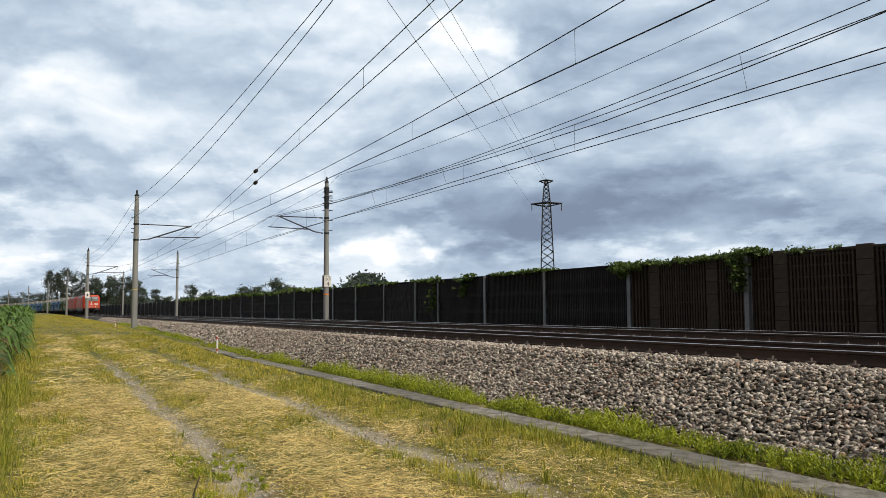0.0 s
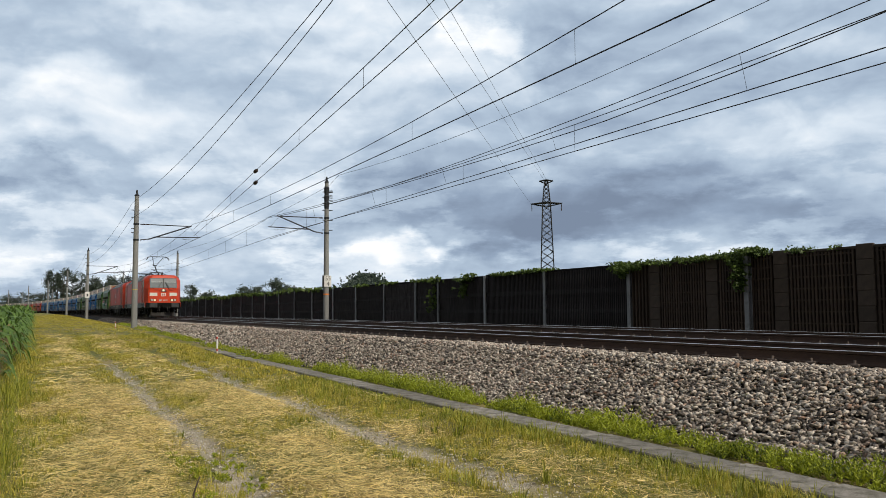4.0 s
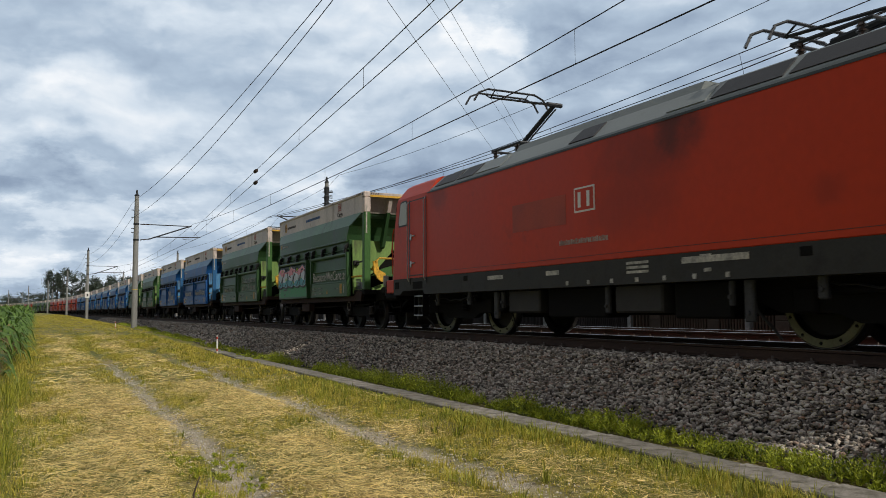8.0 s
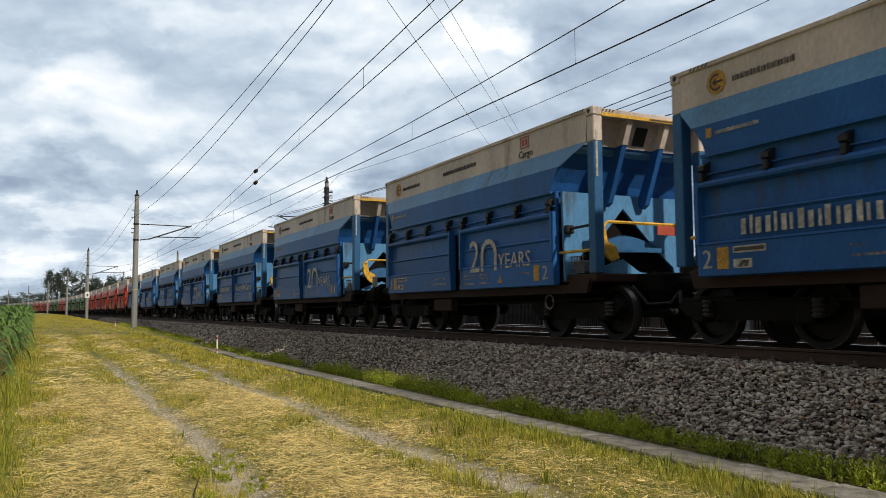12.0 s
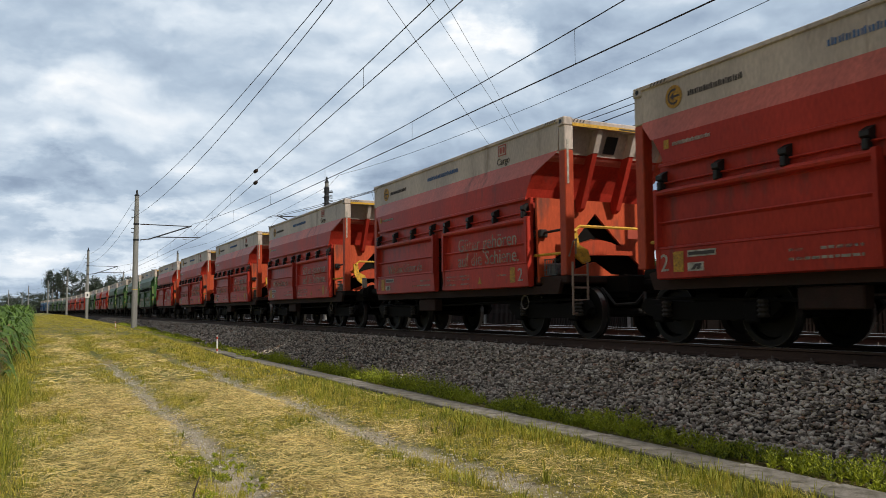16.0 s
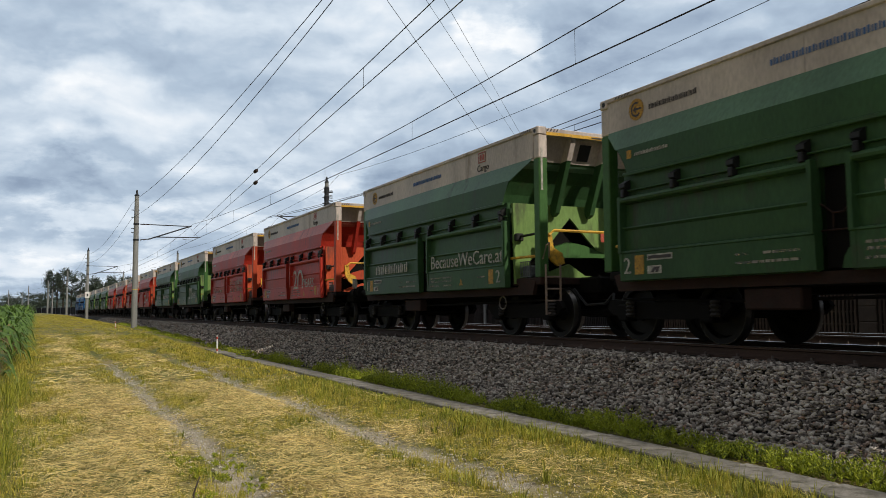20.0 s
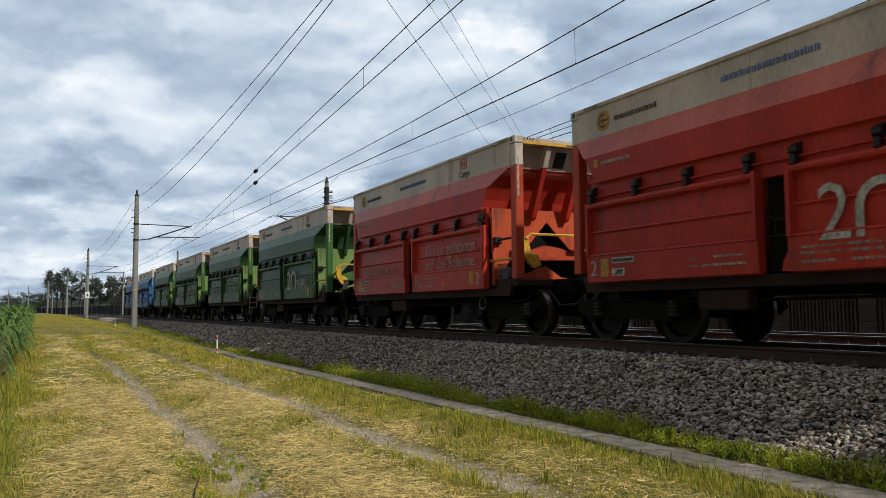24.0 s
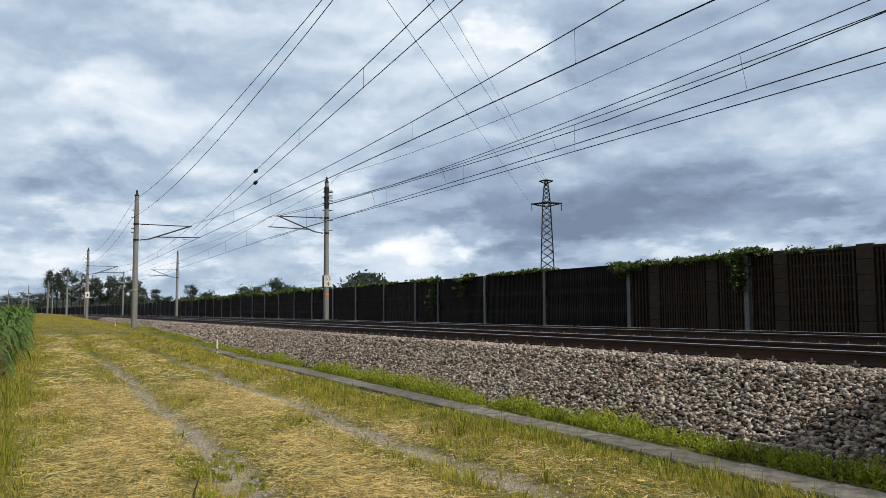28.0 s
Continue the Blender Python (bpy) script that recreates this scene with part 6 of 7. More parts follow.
def pantograph(root, x, up, e):
    """A single-arm collector at x on the roof; e: which way its knee points."""
    p = new("pantograph")
    p.parent, p.location = root, (x, 0, 0)
    for a in (-0.45, 0.45):
        for s in (-0.5, 0.5):
            part("insulator", ribbed((a, s, 3.78), (a, s, 4.06), 0.075, 4), INSULATOR, p)
    part("base_frame", Geo().tube([(-0.6, -0.5, 4.08), (0.6, -0.5, 4.08), (0.6, 0.5, 4.08), (-0.6, 0.5, 4.08), (-0.6, -0.5, 4.08)], 0.03, 6), DARKSTEEL, p)
    if up:
        knee, head = Vector((e * 1.15, 0, 4.80)), Vector((-e * 0.75, 0, 5.42))
    else:
        knee, head = Vector((e * 1.15, 0, 4.24)), Vector((-e * 0.75, 0, 4.30))
    hinge = Vector((-e * 0.35, 0, 4.12))
    part("lower_arm", Geo().tube([hinge, knee], 0.05, 8), DARKSTEEL, p)
    part("link", Geo().tube([hinge + Vector((0.2 * e, 0, -0.02)), knee + Vector((0.05 * e, 0, -0.1))], 0.018, 6), DARKSTEEL, p)
    for s in (-1, 1):
        part("upper_arm", Geo().tube([knee + Vector((0, s * 0.10, 0)), head + Vector((0, s * 0.42, -0.05))], 0.026, 6), DARKSTEEL, p)
    part("cross_tube", Geo().tube([knee + Vector((0, -0.18, 0)), knee + Vector((0, 0.18, 0))], 0.05, 8), DARKSTEEL, p)
    for d in (-0.2, 0.2):
        h = head + Vector((d, 0, 0.06))
        part("collector_strip", Geo().tube([h + Vector(q) for q in ((0, -0.98, -0.28), (0, -0.86, -0.08), (0, -0.62, 0.02), (0, 0.62, 0.02), (0, 0.86, -0.08), (0, 0.98, -0.28))], 0.024, 6), DARKSTEEL, p)
    for s in (-0.45, 0.45):
        part("strip_link", Geo().tube([head + Vector((-0.2, s, 0.06)), head + Vector((0, s, -0.06)), head + Vector((0.2, s, 0.06))], 0.016, 6), DARKSTEEL, p)


def locomotive(label, red, s_front, up_end, lit, ring):
    root = tagged(new("electric_locomotive"), label, "locomotive", "locomotives")
    part("side_wall", Geo().soft(-6.1, 6.1, -1.49, 1.49, 1.30, 3.27, 0.012), red, root, "red body side")
    part("side_groove", Geo().box(-6.05, 6.05, -1.494, 1.494, 1.395, 1.402), INK, root)
    part("sill", Geo().prism([(-8.15, 1.30), (-8.15, 0.90), (-7.75, 0.90), (-7.55, 1.0), (-6.4, 1.0), (-6.3, 0.90), (6.3, 0.90), (6.4, 1.0), (7.55, 1.0), (7.75, 0.90), (8.15, 0.90), (8.15, 1.30)], "y", -1.48, 1.48), SILLGREY if lit else DIRTYSILL, root, "dark grey side sill" if lit else "grimy brown-grey side sill")
    part("roof", Geo().prism([(-1.47, 3.27), (-1.44, 3.34), (-1.06, 3.68), (-0.95, 3.70), (0.95, 3.70), (1.06, 3.68), (1.44, 3.34), (1.47, 3.27)], "x", -6.08, 6.08), ROOFGREY, root, "grey roof with sloping sides")
    part("roof_deck", Geo().soft(-5.9, 5.9, -0.9, 0.9, 3.70, 3.76, 0.02), ROOFGREY, root)
    part("roof_hump", Geo().prism([(-1.03, 3.69), (-0.93, 3.84), (0.93, 3.84), (1.03, 3.69)], "x", -2.9, 2.2), ROOFGREY, root)
    part("gutter", Geo().box(-6.08, 6.08, -1.50, -1.46, 3.25, 3.285).mirror(), SILLGREY, root)
    slope = lambda f: (1.44 + (1.06 - 1.44) * f + 0.012, 3.34 + 0.34 * f + 0.012)
    for s in (-1, 1):
        for a, b, mat in ((4.05, 5.85, GRILLE), (2.75, 3.95, GRILLE), (1.9, 2.65, ROOFGREY), (-0.55, 0.15, GRILLE), (-3.9, -2.9, ROOFGREY), (-4.75, -4.0, GRILLE), (-5.85, -4.85, GRILLE)):
            (y0, z0), (y1, z1) = slope(0.10), slope(0.92)
            ring0 = [(a, s * y0, z0), (b, s * y0, z0), (b - 0.03, s * y1, z1), (a + 0.03, s * y1, z1)]
            ring1 = [(x, y - s * 0.03, z - 0.03) for x, y, z in ring0]
            part("roof_panel", Geo().loft([ring1, ring0]), mat, root, "dark ventilation grille" if mat is GRILLE else "")
    for e in (-1, 1):
        cabp = part("cab", Geo().loft([cab_ring(*c, e) for c in CAB]), red, root, "red driver's cab with raked front")
        for i, y in enumerate((-1, 1)):
            lo, hi = sorted((y * 0.035, y * 1.09))
            part("windscreen_frame", on_nose(e, lo - 0.02, hi + 0.02, 2.57, 3.42, 0.006, 0.0), SILLGREY, cabp)
            part("windscreen", on_nose(e, lo, hi, 2.60, 3.39), GLASS, cabp, "grey reflecting windscreen pane")
            lo, hi = sorted((y * 0.07, y * 1.03))
            # paler strips over the upper pane, painted for its reflection
            part("sun_blind", on_nose(e, lo, hi, 3.10, 3.35, 0.016), UPPERPANE, cabp, "grey sun blind behind the pane")
            part("reflection_edge", on_nose(e, lo, hi, 3.06, 3.10, 0.018), PALEPANE, cabp)
            for k in (0.0, 0.07):
                part("wiper", Geo().tube([(e * (nose(2.42) + 0.05), y * (0.52 - k), 2.42), (e * (nose(2.75) + 0.05), y * (0.34 - k), 2.78), (e * (nose(3.1) + 0.045), y * (0.16 - k * 0.5), 3.1)], 0.012, 5), BLACK, cabp)
            part("wiper_box", Geo().soft(*sorted((e * 8.70, e * 8.775)), y * 0.62 - 0.16, y * 0.62 + 0.16, 2.36, 2.47, 0.02), CABRED, cabp)
            part("sill_handle", Geo().tube([(e * (nose(2.54) + 0.0), y * 1.08, 2.54), (e * (nose(2.54) + 0.06), y * 1.02, 2.54), (e * (nose(2.54) + 0.06), y * 0.82, 2.54), (e * nose(2.54), y * 0.76, 2.54)], 0.016, 6), CABRED, cabp)
            part("lamp_guard", Geo().soft(*sorted((e * 8.72, e * 8.81)), y * 0.27 - 0.05, y * 0.27 + 0.05, 2.30, 2.44, 0.015), CABRED, cabp)
            part("pale_panel", on_nose(e, min(y * 0.50, y * 1.12), max(y * 0.50, y * 1.12), 1.88, 2.16, 0.01), PALEPANEL, cabp, "pale rectangular front panel")
            part("panel_seam", on_nose(e, min(y * 0.50, y * 1.12), max(y * 0.50, y * 1.12), 1.70, 1.71, 0.006), INK, cabp)
            part("lamp_housing", on_nose(e, min(y * 0.56, y * 1.08), max(y * 0.56, y * 1.08), 1.42, 1.63, 0.008), LAMPBOX, cabp, "dark red-brown lamp housing")
            for k, on in ((0.70, lit and e > 0), (0.94, False)):
                hx = nose(1.53)
                part("headlight", Geo().lathe([(e * (hx + 0.0), 0.09), (e * (hx + 0.035), 0.09), (e * (hx + 0.05), 0.05)], (0, y * k, 1.525), "x", 14), LAMP_ON if on else LAMP_OFF, cabp, "round headlight", True)
            part("grab_handle", Geo().tube([(e * (nose(2.05) - 0.05), y * 1.24, 2.0), (e * (nose(2.1) + 0.05), y * 1.26, 2.05), (e * (nose(2.4) + 0.05), y * 1.23, 2.4), (e * (nose(2.45) - 0.05), y * 1.2, 2.45)], 0.014, 6), CABRED, cabp)
            part("corner_handrail", Geo().tube([(e * 8.32, y * 1.44, 1.45), (e * 8.30, y * 1.44, 2.45), (e * 8.22, y * 1.44, 2.62)], 0.012, 6), CABRED, cabp)
            part("side_window_frame", Geo().prism([(e * 7.28, 2.60), (e * 7.78, 2.60), (e * 7.80, 2.72), (e * 7.68, 3.20), (e * 7.58, 3.24), (e * 7.30, 3.24), (e * 7.24, 3.18), (e * 7.24, 2.66)], "y", *sorted((y * 1.455, y * 1.498))), BLACK, cabp)
            part("side_window", Geo().prism([(e * 7.31, 2.64), (e * 7.73, 2.64), (e * 7.75, 2.74), (e * 7.64, 3.17), (e * 7.55, 3.20), (e * 7.33, 3.20), (e * 7.28, 3.15), (e * 7.28, 2.69)], "y", *sorted((y * 1.46, y * 1.502))), PALEPANE, cabp, "pale cab side window")
            dr = part("cab_door", Geo().soft(*sorted((e * 6.30, e * 7.08)), *sorted((y * 1.45, y * 1.502)), 1.36, 3.18, 0.02), red, cabp, "red cab door")
            part("door_gap", Geo().box(*sorted((e * 6.288, e * 7.092)), *sorted((y * 1.45, y * 1.497)), 1.347, 3.193), INK, cabp)
            for hx, z0 in ((6.22, 1.22), (7.16, 1.22)):
                # black strip drawn as the shadow to one side of the grab rail
                part("rail_shadow", Geo().box(e * hx + 0.022, e * hx + 0.06, *sorted((y * 1.45, y * 1.4955)), 1.14, 3.22), BLACK, cabp)
                part("door_rail", Geo().tube([(e * hx, y * 1.50, z0), (e * hx, y * 1.535, z0 + 0.08), (e * hx, y * 1.535, 3.12), (e * hx, y * 1.50, 3.18)], 0.014, 6), CHROME, cabp, "steel grab rail")
            for z in (2.32, 1.66):
                part("door_handle", Geo().soft(*sorted((e * 6.78, e * 7.0)), *sorted((y * 1.50, y * 1.535)), z - 0.015, z + 0.015, 0.006).soft(*sorted((e * 6.96, e * 7.02)), *sorted((y * 1.50, y * 1.53)), z - 0.10, z + 0.05, 0.008), CHROME, dr)
            part("buffer", Geo().soft(*sorted((e * 9.36, e * 9.45)), y * 0.875 - 0.31, y * 0.875 + 0.31, 0.88, 1.24, 0.04).lathe([(e * 8.7, 0.16), (e * 9.0, 0.16), (e * 9.0, 0.12), (e * 9.38, 0.12)], (0, y * 0.875, 1.06), "x", 14), BUFFERSTEEL, root, "rectangular buffer on a round stem")
            for z in (0.86, 0.62, 0.40):
                part("step", Geo().soft(*sorted((e * 6.45, e * 6.95)), *sorted((y * 1.28, y * 1.46)), z - 0.015, z + 0.015, 0.006), STEEL, root, "steel footstep")
            part("step_side", Geo().box(*sorted((e * 6.44, e * 6.47)), *sorted((y * 1.30, y * 1.45)), 0.38, 0.92).box(*sorted((e * 6.93, e * 6.96)), *sorted((y * 1.30, y * 1.45)), 0.38, 0.92), UNDER, root)
            for a, b, lo, hi in ((6.40, 6.98, 1.02, 1.22), (7.78, 8.06, 1.04, 1.24), (4.15, 4.35, 1.12, 1.26)):
                part("sill_recess", Geo().soft(*sorted((e * a, e * b)), *sorted((y * 1.45, y * 1.486)), lo, hi, 0.018), UNDER, root, "black recess in the sill")
            part("front_step", Geo().soft(*sorted((e * 8.5, e * 8.75)), *sorted((y * 1.1, y * 1.38)), 0.45, 0.48, 0.008).soft(*sorted((e * 8.5, e * 8.75)), *sorted((y * 1.1, y * 1.38)), 0.78, 0.81, 0.008).box(*sorted((e * 8.5, e * 8.53)), *sorted((y * 1.1, y * 1.13)), 0.45, 1.0), UNDER, root)
        part("top_lamp", Geo().lathe([(e * (nose(2.40) + 0.0), 0.095), (e * (nose(2.40) + 0.03), 0.095), (e * (nose(2.40) + 0.05), 0.06)], (0, 0, 2.36), "x", 16), LAMP_ON if lit and e > 0 else LAMP_OFF, cabp, "round upper headlight", True)
        part("screen_pillar", on_nose(e, -0.045, 0.045, 2.57, 3.42, 0.02), BLACK, cabp)
        part("top_lamp_frame", on_nose(e, -0.17, 0.17, 2.24, 2.50, 0.006), SILLGREY, cabp)
        part("front_emblem", on_nose(e, -0.19, 0.19, 1.86, 2.12, 0.008), WHITE, cabp, "white square emblem")
        g = Geo()
        for y0, y1, z0, z1 in ((-0.14, -0.02, 1.90, 2.08), (0.02, 0.14, 1.90, 2.08)):
            a = on_nose(e, y0, y1, z0, z1, 0.013)
            g.add(a.v, a.f)
        part("emblem_mark", g, LOGORED, cabp)
        g = Geo()
        for k in range(8):
            if k != 3:
                a = on_nose(e, -0.36 + 0.09 * k, -0.30 + 0.09 * k, 1.44, 1.58, 0.006)
                g.add(a.v, a.f)
        part("number_lettering", g, OFFWHITE, cabp, "row of pale bars")
        part("roof_horn", Geo().lathe([(e * 8.0, 0.05), (e * 8.1, 0.08)], (0, -0.35 * e, 3.76), "x", 10).lathe([(3.60, 0.05), (3.72, 0.05), (3.76, 0.03)], (e * 7.4, -0.9, 0), "z", 10), BLACK, cabp)
        part("headstock", Geo().soft(*sorted((e * 8.1, e * 8.86)), -1.42, 1.42, 0.80, 1.30, 0.04), UNDER, root)
        part("corner_panel", Geo().soft(*sorted((e * 8.16, e * 8.64)), -1.474, 1.474, 0.96, 1.302, 0.02), red, root)
        part("plough", Geo().loft([[(e * (8.52 + d), y, z) for y, d in ((-0.98, 0.0), (-0.5, 0.10 * k), (0.5, 0.10 * k), (0.98, 0.0))] + [(e * (8.47 + d), y, z) for y, d in ((0.98, 0.0), (0.5, 0.10 * k), (-0.5, 0.10 * k), (-0.98, 0.0))] for z, k in ((0.46, 0.2), (0.30, 0.5), (0.14, 1.9))]), PLOUGH, root, "grey snow plough")
        part("coupler", Geo().soft(*sorted((e * 8.7, e * 9.0)), -0.16, 0.16, 0.92, 1.12, 0.03).tube([(e * 8.95, 0, 1.03), (e * 9.2, 0, 0.85), (e * 9.15, 0, 0.55), (e * 8.95, 0, 0.5)], 0.035, 8), UNDER, root)
        for y in (-0.45, -0.3, 0.32, 0.5):
            part("hose", Geo().tube([(e * 8.75, y, 0.98), (e * 8.95, y, 0.9), (e * 9.02, y * 1.05, 0.65), (e * 8.9, y * 1.1, 0.45)], 0.024, 6), BLACK, root)
        b = new("bogie")
        b.parent, b.location = root, (e * 5.22, 0, 0)
        for y in (-1, 1):
            part("side_frame", Geo().prism([(-2.1, 0.98), (-2.05, 0.60), (-1.7, 0.46), (-0.9, 0.46), (-0.6, 0.34), (0.6, 0.34), (0.9, 0.46), (1.7, 0.46), (2.05, 0.60), (2.1, 0.98)], "y", y * 1.02 - 0.06, y * 1.02 + 0.06), UNDER, b)
            for k in (-1.3, 1.3):
                part("axle_box", Geo().soft(k - 0.17, k + 0.17, y * 1.02 - 0.12, y * 1.02 + 0.12, 0.45, 0.78, 0.03), UNDER, b)
            part("spring", Geo().lathe([(0.5 + 0.035 * i, 0.12 if i % 2 else 0.09) for i in range(11)], (0.3, y * 1.1, 0), "z", 10), UNDER, b)
            part("damper", Geo().tube([(-0.9, y * 1.16, 0.72), (0.9, y * 1.16, 0.75)], 0.045, 8), UNDER, b)
        for k in (-1.3, 1.3):
            ws = wheelset(0.625, root, (e * 5.22 + k, 0, 0.625), 36, ring)
            AXLES.append((ws, 0.625, (e * 5.22 + k, 0, 0.625)))
    for a, b, y in ((-2.8, -1.7, 1.3), (-1.5, 0.2, 1.25), (0.5, 1.6, 1.32), (1.8, 2.9, 1.28)):
        part("equipment_box", Geo().soft(a, b, -y, -y + 0.5, 0.38 + 0.08 * (y > 1.29), 0.90, 0.03), PLOUGH if y > 1.29 else UNDER, root)
    for k, (x, z0, z1, w) in enumerate(((6.95, 0.30, 0.92, 0.10), (3.25, 0.34, 0.90, 0.16), (2.95, 0.55, 0.90, 0.08), (-3.2, 0.34, 0.90, 0.16), (-2.95, 0.55, 0.88, 0.08), (-6.95, 0.30, 0.92, 0.10), (0.34, 0.45, 0.9, 0.10), (4.35, 0.62, 0.92, 0.14), (5.9, 0.62, 0.92, 0.12), (-4.35, 0.62, 0.92, 0.14), (-5.9, 0.62, 0.92, 0.12))):
        part("bracket", Geo().soft(x - w / 2, x + w / 2, -1.36, -1.28, z0, z1, 0.02).lathe([(-1.385, 0.03), (-1.355, 0.03)], (x, 0, z0 + 0.12), "y", 8), BUFFERSTEEL, root, "grimy hanging bracket")
    for x in (5.22, -5.22):
        for d in (-1, 1):
            part("sand_pipe", Geo().tube([(x + d * 2.15, -1.1, 0.92), (x + d * 2.12, -1.05, 0.5), (x + d * 1.98, -0.85, 0.2), (x + d * 1.94, -0.80, 0.10)], 0.022, 6), BUFFERSTEEL, root)
        part("hanging_cable", Geo().tube([(x - 1.0 + 0.25 * k, -1.22, 0.86 - 0.10 * math.sin(k * math.pi / 8) - 0.03 * (k % 2)) for k in range(9)], 0.016, 6), BLACK, root)
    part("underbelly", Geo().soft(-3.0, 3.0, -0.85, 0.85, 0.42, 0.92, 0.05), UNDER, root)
    part("side_emblem", Geo().box(-0.30, 0.26, -1.497, -1.488, 2.14, 2.56), WHITE, root, "white framed square emblem")
    part("emblem_field", Geo().box(-0.27, 0.23, -1.500, -1.494, 2.17, 2.53), red, root)
    for x in (-0.21, 0.03):
        part("emblem_mark", Geo().box(x + 0.02, x + 0.10, -1.503, -1.498, 2.22, 2.48), WHITE, root)
    part("numeral", letters("1", 0.24, OFFWHITE), None, root, "white numeral").location = (7.28, -1.495, 1.56)
    g = Geo()
    for a, b, z, h in ((2.2, 3.4, 1.15, 0.09), (-1.2, -0.8, 1.12, 0.08), (-3.3, -2.7, 1.12, 0.08), (1.0, 1.5, 1.13, 0.04), (1.0, 1.5, 1.20, 0.04), (1.0, 1.5, 1.06, 0.04), (2.55, 2.75, 1.22, 0.04), (2.62, 2.75, 1.02, 0.05)):
        g.box(a, b, -1.487, -1.48, z, z + h)
    for k in range(7):
        g.box(-0.6 + 0.6 * k, -0.53 + 0.6 * k, -1.487, -1.48, 0.93, 1.0)
    part("sill_markings", g, OFFWHITE, root, "small pale plates on the sill")
    if not lit:
        part("faded_patch", Geo().box(-2.3, -0.55, -1.4935, -1.488, 1.98, 2.5), GHOST, root, "paler patch on the paint")
        part("number_lettering", name_bars(-0.75, 0.55, 1.62, 0.13, -1.495), OFFWHITE, root, "row of pale bars")
    part("buffer_light", Geo().box(8.2, 8.5, -1.487, -1.40, 0.90, 0.98), PALEPANEL, root)
    pantograph(root, 3.95, up_end > 0, -1 if up_end > 0 else 1)
    pantograph(root, -4.15, up_end < 0, 1)
    part("roof_cable", Geo().tube([(3.0, 0.3, 3.95), (1.0, 0.35, 4.05), (-1.5, 0.3, 4.0), (-3.5, 0.25, 4.02), (-4.6, 0.2, 4.1)], 0.022, 6), DARKSTEEL, root)
    for x in (2.6, 0.8, -1.5, -3.4):
        part("roof_insulator", ribbed((x, 0.3, 3.74), (x, 0.3, 4.0), 0.07, 4), INSULATOR, root)
    TRAIN.append((root, s_front - 9.45))
    return root


locomotive("bright red electric locomotive with lit headlights", LOCORED, 0.0, 1, True, RINGPAINT)
locomotive("faded red electric locomotive with sooty stains", LOCORED2, -18.9, -1, False, RINGPAINT)

for ob in bpy.data.objects:  # lettering too small to pick apart
    if ob.name.split(".")[0] in ("small_lettering", "lettering", "code_lettering", "company_lettering", "number_lettering", "sill_markings", "hatching", "emblem_arrow", "bolts", "rail_clips"):
        ob["kind"] = "stuff"

# ---- sky backdrop ----
CLOUD = bpy.data.materials.new("clouds")
CLOUD.use_nodes = True
cn, cl = CLOUD.node_tree.nodes, CLOUD.node_tree.links
cn.remove(cn["Principled BSDF"])
cco = cn.new("ShaderNodeTexCoord")
cdir = cn.new("ShaderNodeVectorMath")
cdir.operation = "NORMALIZE"
cl.new(cco.outputs["Object"], cdir.inputs[0])
cxyz = cn.new("ShaderNodeSeparateXYZ")
cl.new(cdir.outputs["Vector"], cxyz.inputs[0])
den = math_node(cn, cl, "ADD", math_node(cn, cl, "MAXIMUM", cxyz.outputs["Z"], 0.0), 0.25)
cuv = cn.new("ShaderNodeCombineXYZ")
cl.new(math_node(cn, cl, "DIVIDE", cxyz.outputs["X"], den), cuv.inputs["X"])
cl.new(math_node(cn, cl, "DIVIDE", cxyz.outputs["Y"], den), cuv.inputs["Y"])
csq = cn.new("ShaderNodeVectorMath")
csq.operation = "MULTIPLY"
cl.new(cdir.outputs["Vector"], csq.inputs[0])
csq.inputs[1].default_value = (1.0, 1.0, 2.2)
wv = cn.new("ShaderNodeTexNoise")
wv.inputs["Scale"].default_value, wv.inputs["Detail"].default_value = 6.0, 9
cl.new(cdir.outputs["Vector"], wv.inputs["Vector"])
wsub = cn.new("ShaderNodeVectorMath")
wsub.operation = "MULTIPLY_ADD"
cl.new(wv.outputs["Color"], wsub.inputs[0])
wsub.inputs[1].default_value, wsub.inputs[2].default_value = (0.20, 0.20, 0.14), (-0.10, -0.10, -0.07)
wdir = cn.new("ShaderNodeVectorMath")
wdir.operation = "ADD"
cl.new(cdir.outputs["Vector"], wdir.inputs[0])
cl.new(wsub.outputs["Vector"], wdir.inputs[1])
def puffs(shift):
    """Heaped cloud relief, taken at the direction shifted upwards by shift."""
    o = cn.new("ShaderNodeVectorMath")
    o.operation = "ADD"
    cl.new(csq.outputs["Vector"], o.inputs[0])
    o.inputs[1].default_value = (0, 0, shift)
    a = noise_node(cn, cl, o.outputs["Vector"], 3.2, 10, 0.52)
    v = cn.new("ShaderNodeTexVoronoi")
    v.feature = "SMOOTH_F1"
    v.inputs["Scale"].default_value, v.inputs["Detail"].default_value, v.inputs["Roughness"].default_value, v.inputs["Smoothness"].default_value = 8.0, 4.0, 0.5, 0.7
    warp = cn.new("ShaderNodeVectorMath")
    warp.operation = "MULTIPLY_ADD"
    cl.new(wv.outputs["Color"], warp.inputs[0])
    warp.inputs[1].default_value = (0.16, 0.16, 0.16)
    cl.new(o.outputs["Vector"], warp.inputs[2])
    cl.new(warp.outputs["Vector"], v.inputs["Vector"])
    return math_node(cn, cl, "SUBTRACT", a, math_node(cn, cl, "MULTIPLY", v.outputs["Distance"], 0.5))


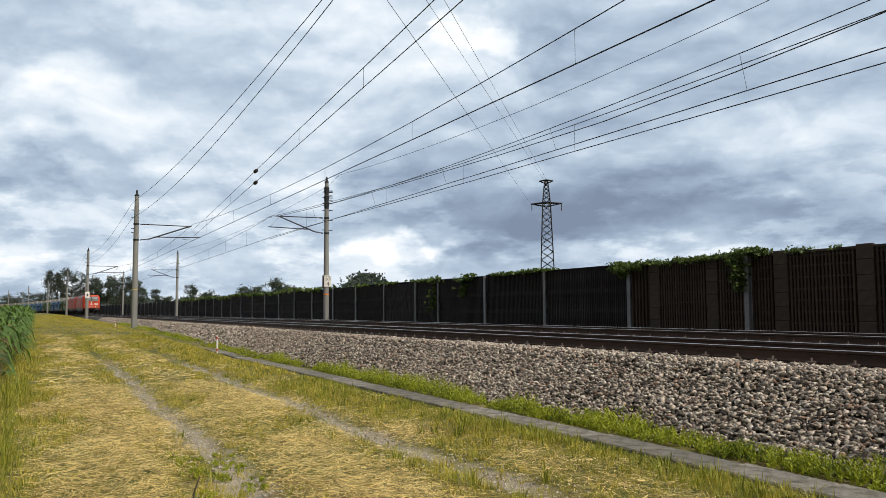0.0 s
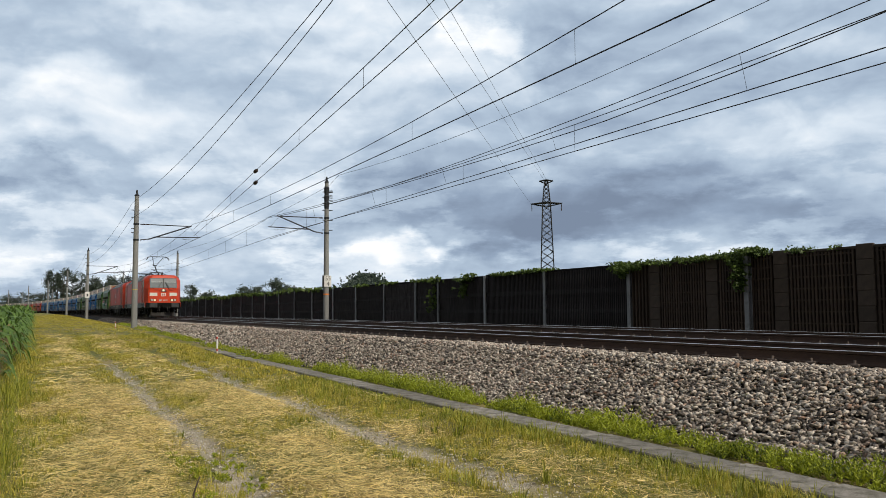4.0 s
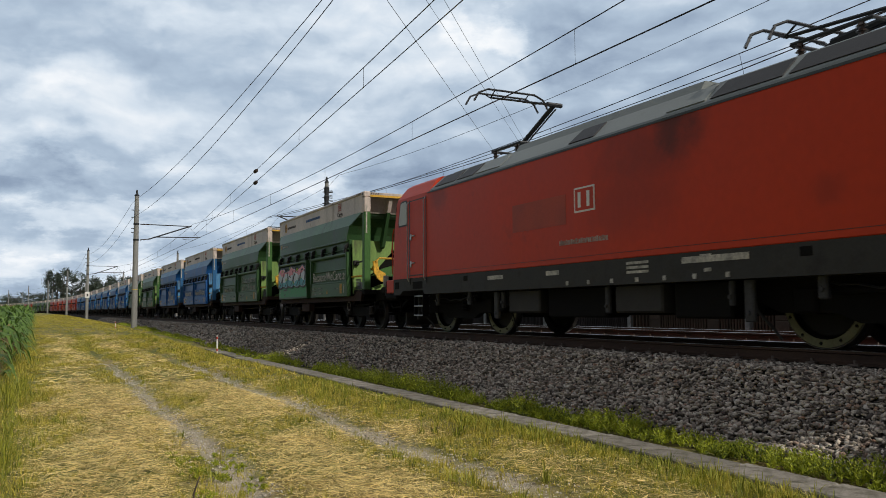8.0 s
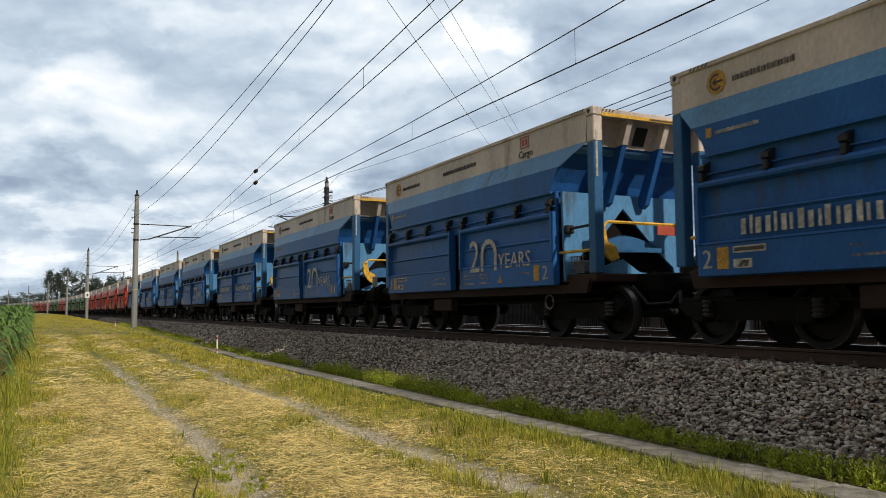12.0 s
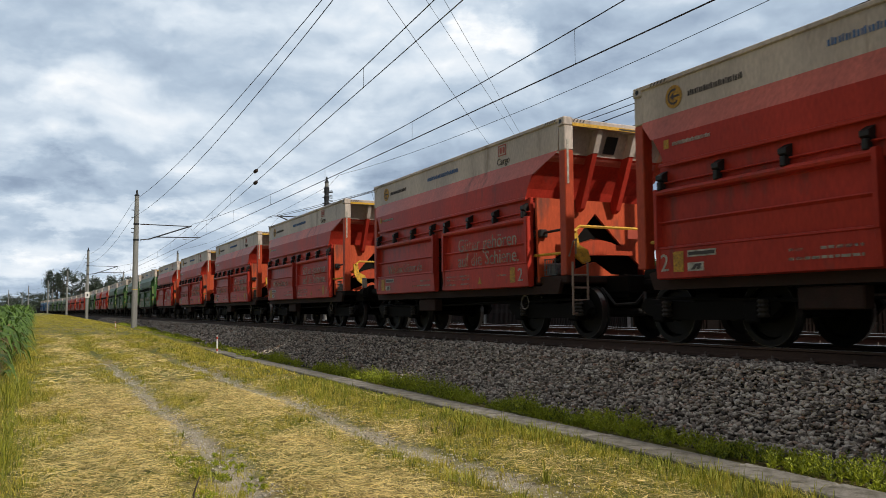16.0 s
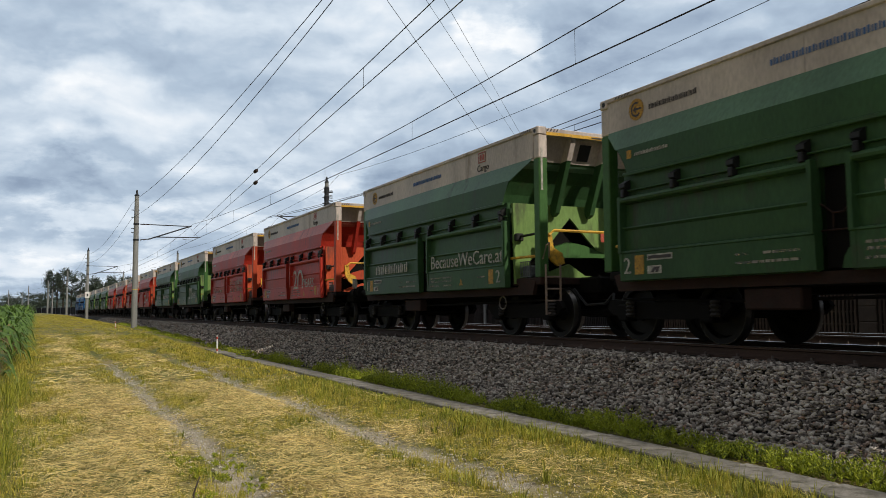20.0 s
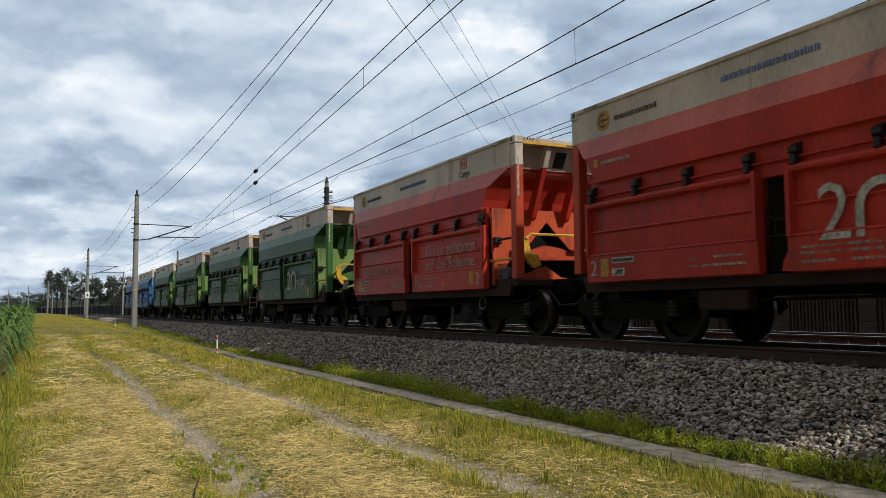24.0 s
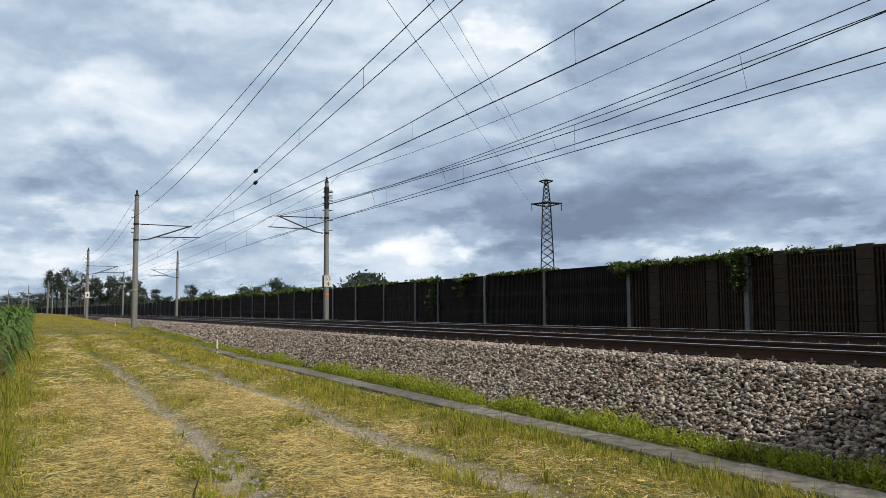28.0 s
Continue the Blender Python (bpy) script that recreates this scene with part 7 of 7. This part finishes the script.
here, above = puffs(0.0), puffs(0.035)
relief = math_node(cn, cl, "SUBTRACT", here, above)
wisps = noise_node(cn, cl, cuv.outputs["Vector"], 1.3, 9, 0.62)
total = math_node(cn, cl, "MULTIPLY", math_node(cn, cl, "SUBTRACT", here, 0.28), 0.2)
total = math_node(cn, cl, "ADD", total, math_node(cn, cl, "MULTIPLY", relief, 0.5))
total = math_node(cn, cl, "ADD", total, math_node(cn, cl, "MULTIPLY", math_node(cn, cl, "SUBTRACT", wisps, 0.5), 0.08))
total = math_node(cn, cl, "ADD", total, 0.555)
def heaps(shift):
    """Small billows, flatter than wide, taken shift further up."""
    o = cn.new("ShaderNodeVectorMath")
    o.operation = "MULTIPLY_ADD"
    cl.new(cdir.outputs["Vector"], o.inputs[0])
    o.inputs[1].default_value, o.inputs[2].default_value = (1.0, 1.0, 3.2), (0.0, 0.0, shift)
    return noise_node(cn, cl, o.outputs["Vector"], 7.0, 12, 0.6)


heap, heap_up = heaps(0.0), heaps(0.05)
crest = range_node(cn, cl, heap, 0.47, 0.57, -0.07, 0.13)
crest = math_node(cn, cl, "ADD", crest, math_node(cn, cl, "MULTIPLY", math_node(cn, cl, "SUBTRACT", heap, heap_up), 0.55))
total = math_node(cn, cl, "ADD", total, math_node(cn, cl, "MULTIPLY", crest, range_node(cn, cl, cxyz.outputs["Z"], 0.07, 0.24, 0.8, 0.12)))
fringe = math_node(cn, cl, "MULTIPLY", math_node(cn, cl, "SUBTRACT", noise_node(cn, cl, csq.outputs["Vector"], 13.0, 10, 0.62), 0.5), 2.0)
BANKS = ((161.0, 18.5, 9.0, 4.5, 0.13, 0), (150.0, 5.0, 12.0, 3.2, -0.14, 0), (178.0, 13.0, 12.0, 5.0, 0.08, 0), (179.0, 17.1, 9.3, 2.2, -0.12, 0), (177.2, 13.4, 7.4, 2.0, 0.24, 0), (-179.1, 13.7, 3.6, 1.6, 0.14, 1), (165.8, 15.7, 4.9, 2.4, -0.05, 0), (-179.9, 7.9, 5.2, 1.9, -0.18, 1), (175.6, 9.8, 5.7, 2.2, -0.12, 1), (-178.7, 3.9, 2.8, 1.1, 0.23, 1), (165.7, 9.1, 4.2, 1.6, 0.24, 1), (170.6, 7.0, 3.6, 1.4, 0.14, 1), (162.6, 13.9, 4.9, 1.8, 0.1, 1), (150.1, 18.5, 3.4, 1.6, 0.32, 1), (153.2, 17.3, 3.8, 2.3, 0.22, 0), (144.2, 17.2, 3.6, 2.2, -0.14, 1), (138.6, 19.1, 5.7, 2.0, -0.07, 0), (156.1, 8.8, 7.7, 1.9, -0.34, 0)) + ((132.5, 11.3, 10.9, 1.6, 0.15, 0), (126.5, 16.7, 4.6, 1.4, 0.07, 0), (128.2, 13.8, 6.9, 1.1, -0.14, 0), (135.9, 8.1, 14.6, 2.2, -0.36, 0), (144.4, 5.9, 6.9, 2.2, -0.26, 0), (129.8, 7.4, 5.3, 0.5, 0.09, 0), (153.9, 3.8, 2.2, 1.2, 0.36, 1), (158.9, 3.4, 2.8, 1.0, 0.22, 1), (164.1, 3.2, 5.3, 0.8, 0.12, 0), (160.9, 6.0, 4.4, 1.1, -0.14, 0), (174.2, 2.3, 8.9, 0.9, 0.16, 0), (128.6, 4.8, 2.4, 0.5, 0.17, 1), (173.5, 19.5, 5.7, 1.6, 0.09, 0), (159.4, 19.7, 4.9, 1.6, 0.08, 0), (134.9, 15.4, 3.6, 1.2, -0.09, 0), (156.5, 3.5, 5.0, 1.6, 0.16, 0), (152.0, 4.6, 1.4, 0.7, 0.2, 1), (156.3, 4.9, 2.0, 0.6, 0.2, 1), (146.0, 6.2, 13.0, 2.6, -0.18, 0), (128.0, 6.0, 9.0, 2.4, -0.14, 0), (132.0, 18.0, 13.0, 4.0, -0.14, 0), (143.0, 12.5, 11.0, 3.5, -0.14, 0))
# banks of cloud: azimuth and elevation in degrees, half width, half height, lighter or darker
for az, el, w, h, k, crisp in BANKS:
    b = Vector((math.cos(radians(az)) * math.cos(radians(el)), math.sin(radians(az)) * math.cos(radians(el)), math.sin(radians(el))))
    d = cn.new("ShaderNodeVectorMath")
    d.operation = "SUBTRACT"
    cl.new(wdir.outputs["Vector"], d.inputs[0])
    d.inputs[1].default_value = b
    e = cn.new("ShaderNodeVectorMath")
    e.operation = "MULTIPLY"
    cl.new(d.outputs["Vector"], e.inputs[0])
    e.inputs[1].default_value = (1 / radians(w), 1 / radians(w), 1 / radians(h))
    r = cn.new("ShaderNodeVectorMath")
    r.operation = "LENGTH"
    cl.new(e.outputs["Vector"], r.inputs[0])
    total = math_node(cn, cl, "ADD", total, range_node(cn, cl, math_node(cn, cl, "ADD", r.outputs["Value"], fringe) if crisp else r.outputs["Value"], 0.35 if crisp else 0.0, 1.15 if crisp else 1.4, k, 0.0))
ccol = ramp_node(cn, cl, total, (0.0, (0.19, 0.245, 0.34)), (0.22, (0.275, 0.355, 0.475)), (0.45, (0.43, 0.53, 0.65)), (0.65, (0.65, 0.735, 0.825)), (0.85, (0.875, 0.91, 0.945)), (1.0, (1.0, 1.0, 1.0)))
cem = cn.new("ShaderNodeEmission")
cl.new(ccol, cem.inputs["Color"])
cem.inputs["Strength"].default_value = 1.08
cl.new(cem.outputs["Emission"], cn["Material Output"].inputs["Surface"])
rings = []
for el in (-2, 0, 4, 8, 12, 17, 22, 28, 36):
    rings.append([(3600 * math.cos(radians(el)) * math.cos(radians(a)), 3600 * math.cos(radians(el)) * math.sin(radians(a)), 3600 * math.sin(radians(el))) for a in range(95, 216, 4)])
m = len(rings[0])
sv = [p for r in rings for p in r]
sf = [(a * m + i, a * m + i + 1, a * m + m + i + 1, a * m + m + i) for a in range(len(rings) - 1) for i in range(m - 1)]
clouds = tagged(new("sky_backdrop", mesh_of("sky_backdrop", Geo().add(sv, sf), CLOUD, True)), "broken grey and white cloud layer drifting over the plain", "sky", kind="structure")


# ---- what moves ----
def motions():
    """The train's run at a steady 22.35 m/s, and the slow drift of the clouds."""
    for thing, s in TRAIN:
        rows = []
        for i in range(29):
            x = -15.943 + SPEED * (i - 6.5) + s
            rows.append((float(i), on_track(x)))
        walk(thing, rows)
    for axle, r, at in AXLES:
        rows = []
        steps = [0.0] + [5.0 + k / 30 for k in range(121)] + [28.0]
        for k, t in enumerate(steps):
            rows.append((t, Matrix.Translation(at) @ Matrix.Rotation((SPEED / r / 30) * k, 4, "Y")))
        walk(axle, rows)
    walk(clouds, [(t, Matrix.Translation((EYE[0], EYE[1], 0)) @ Matrix.Rotation(radians(-0.085 * t), 4, "Z")) for t in (0.0, 7.0, 14.0, 21.0, 28.0)])


motions()
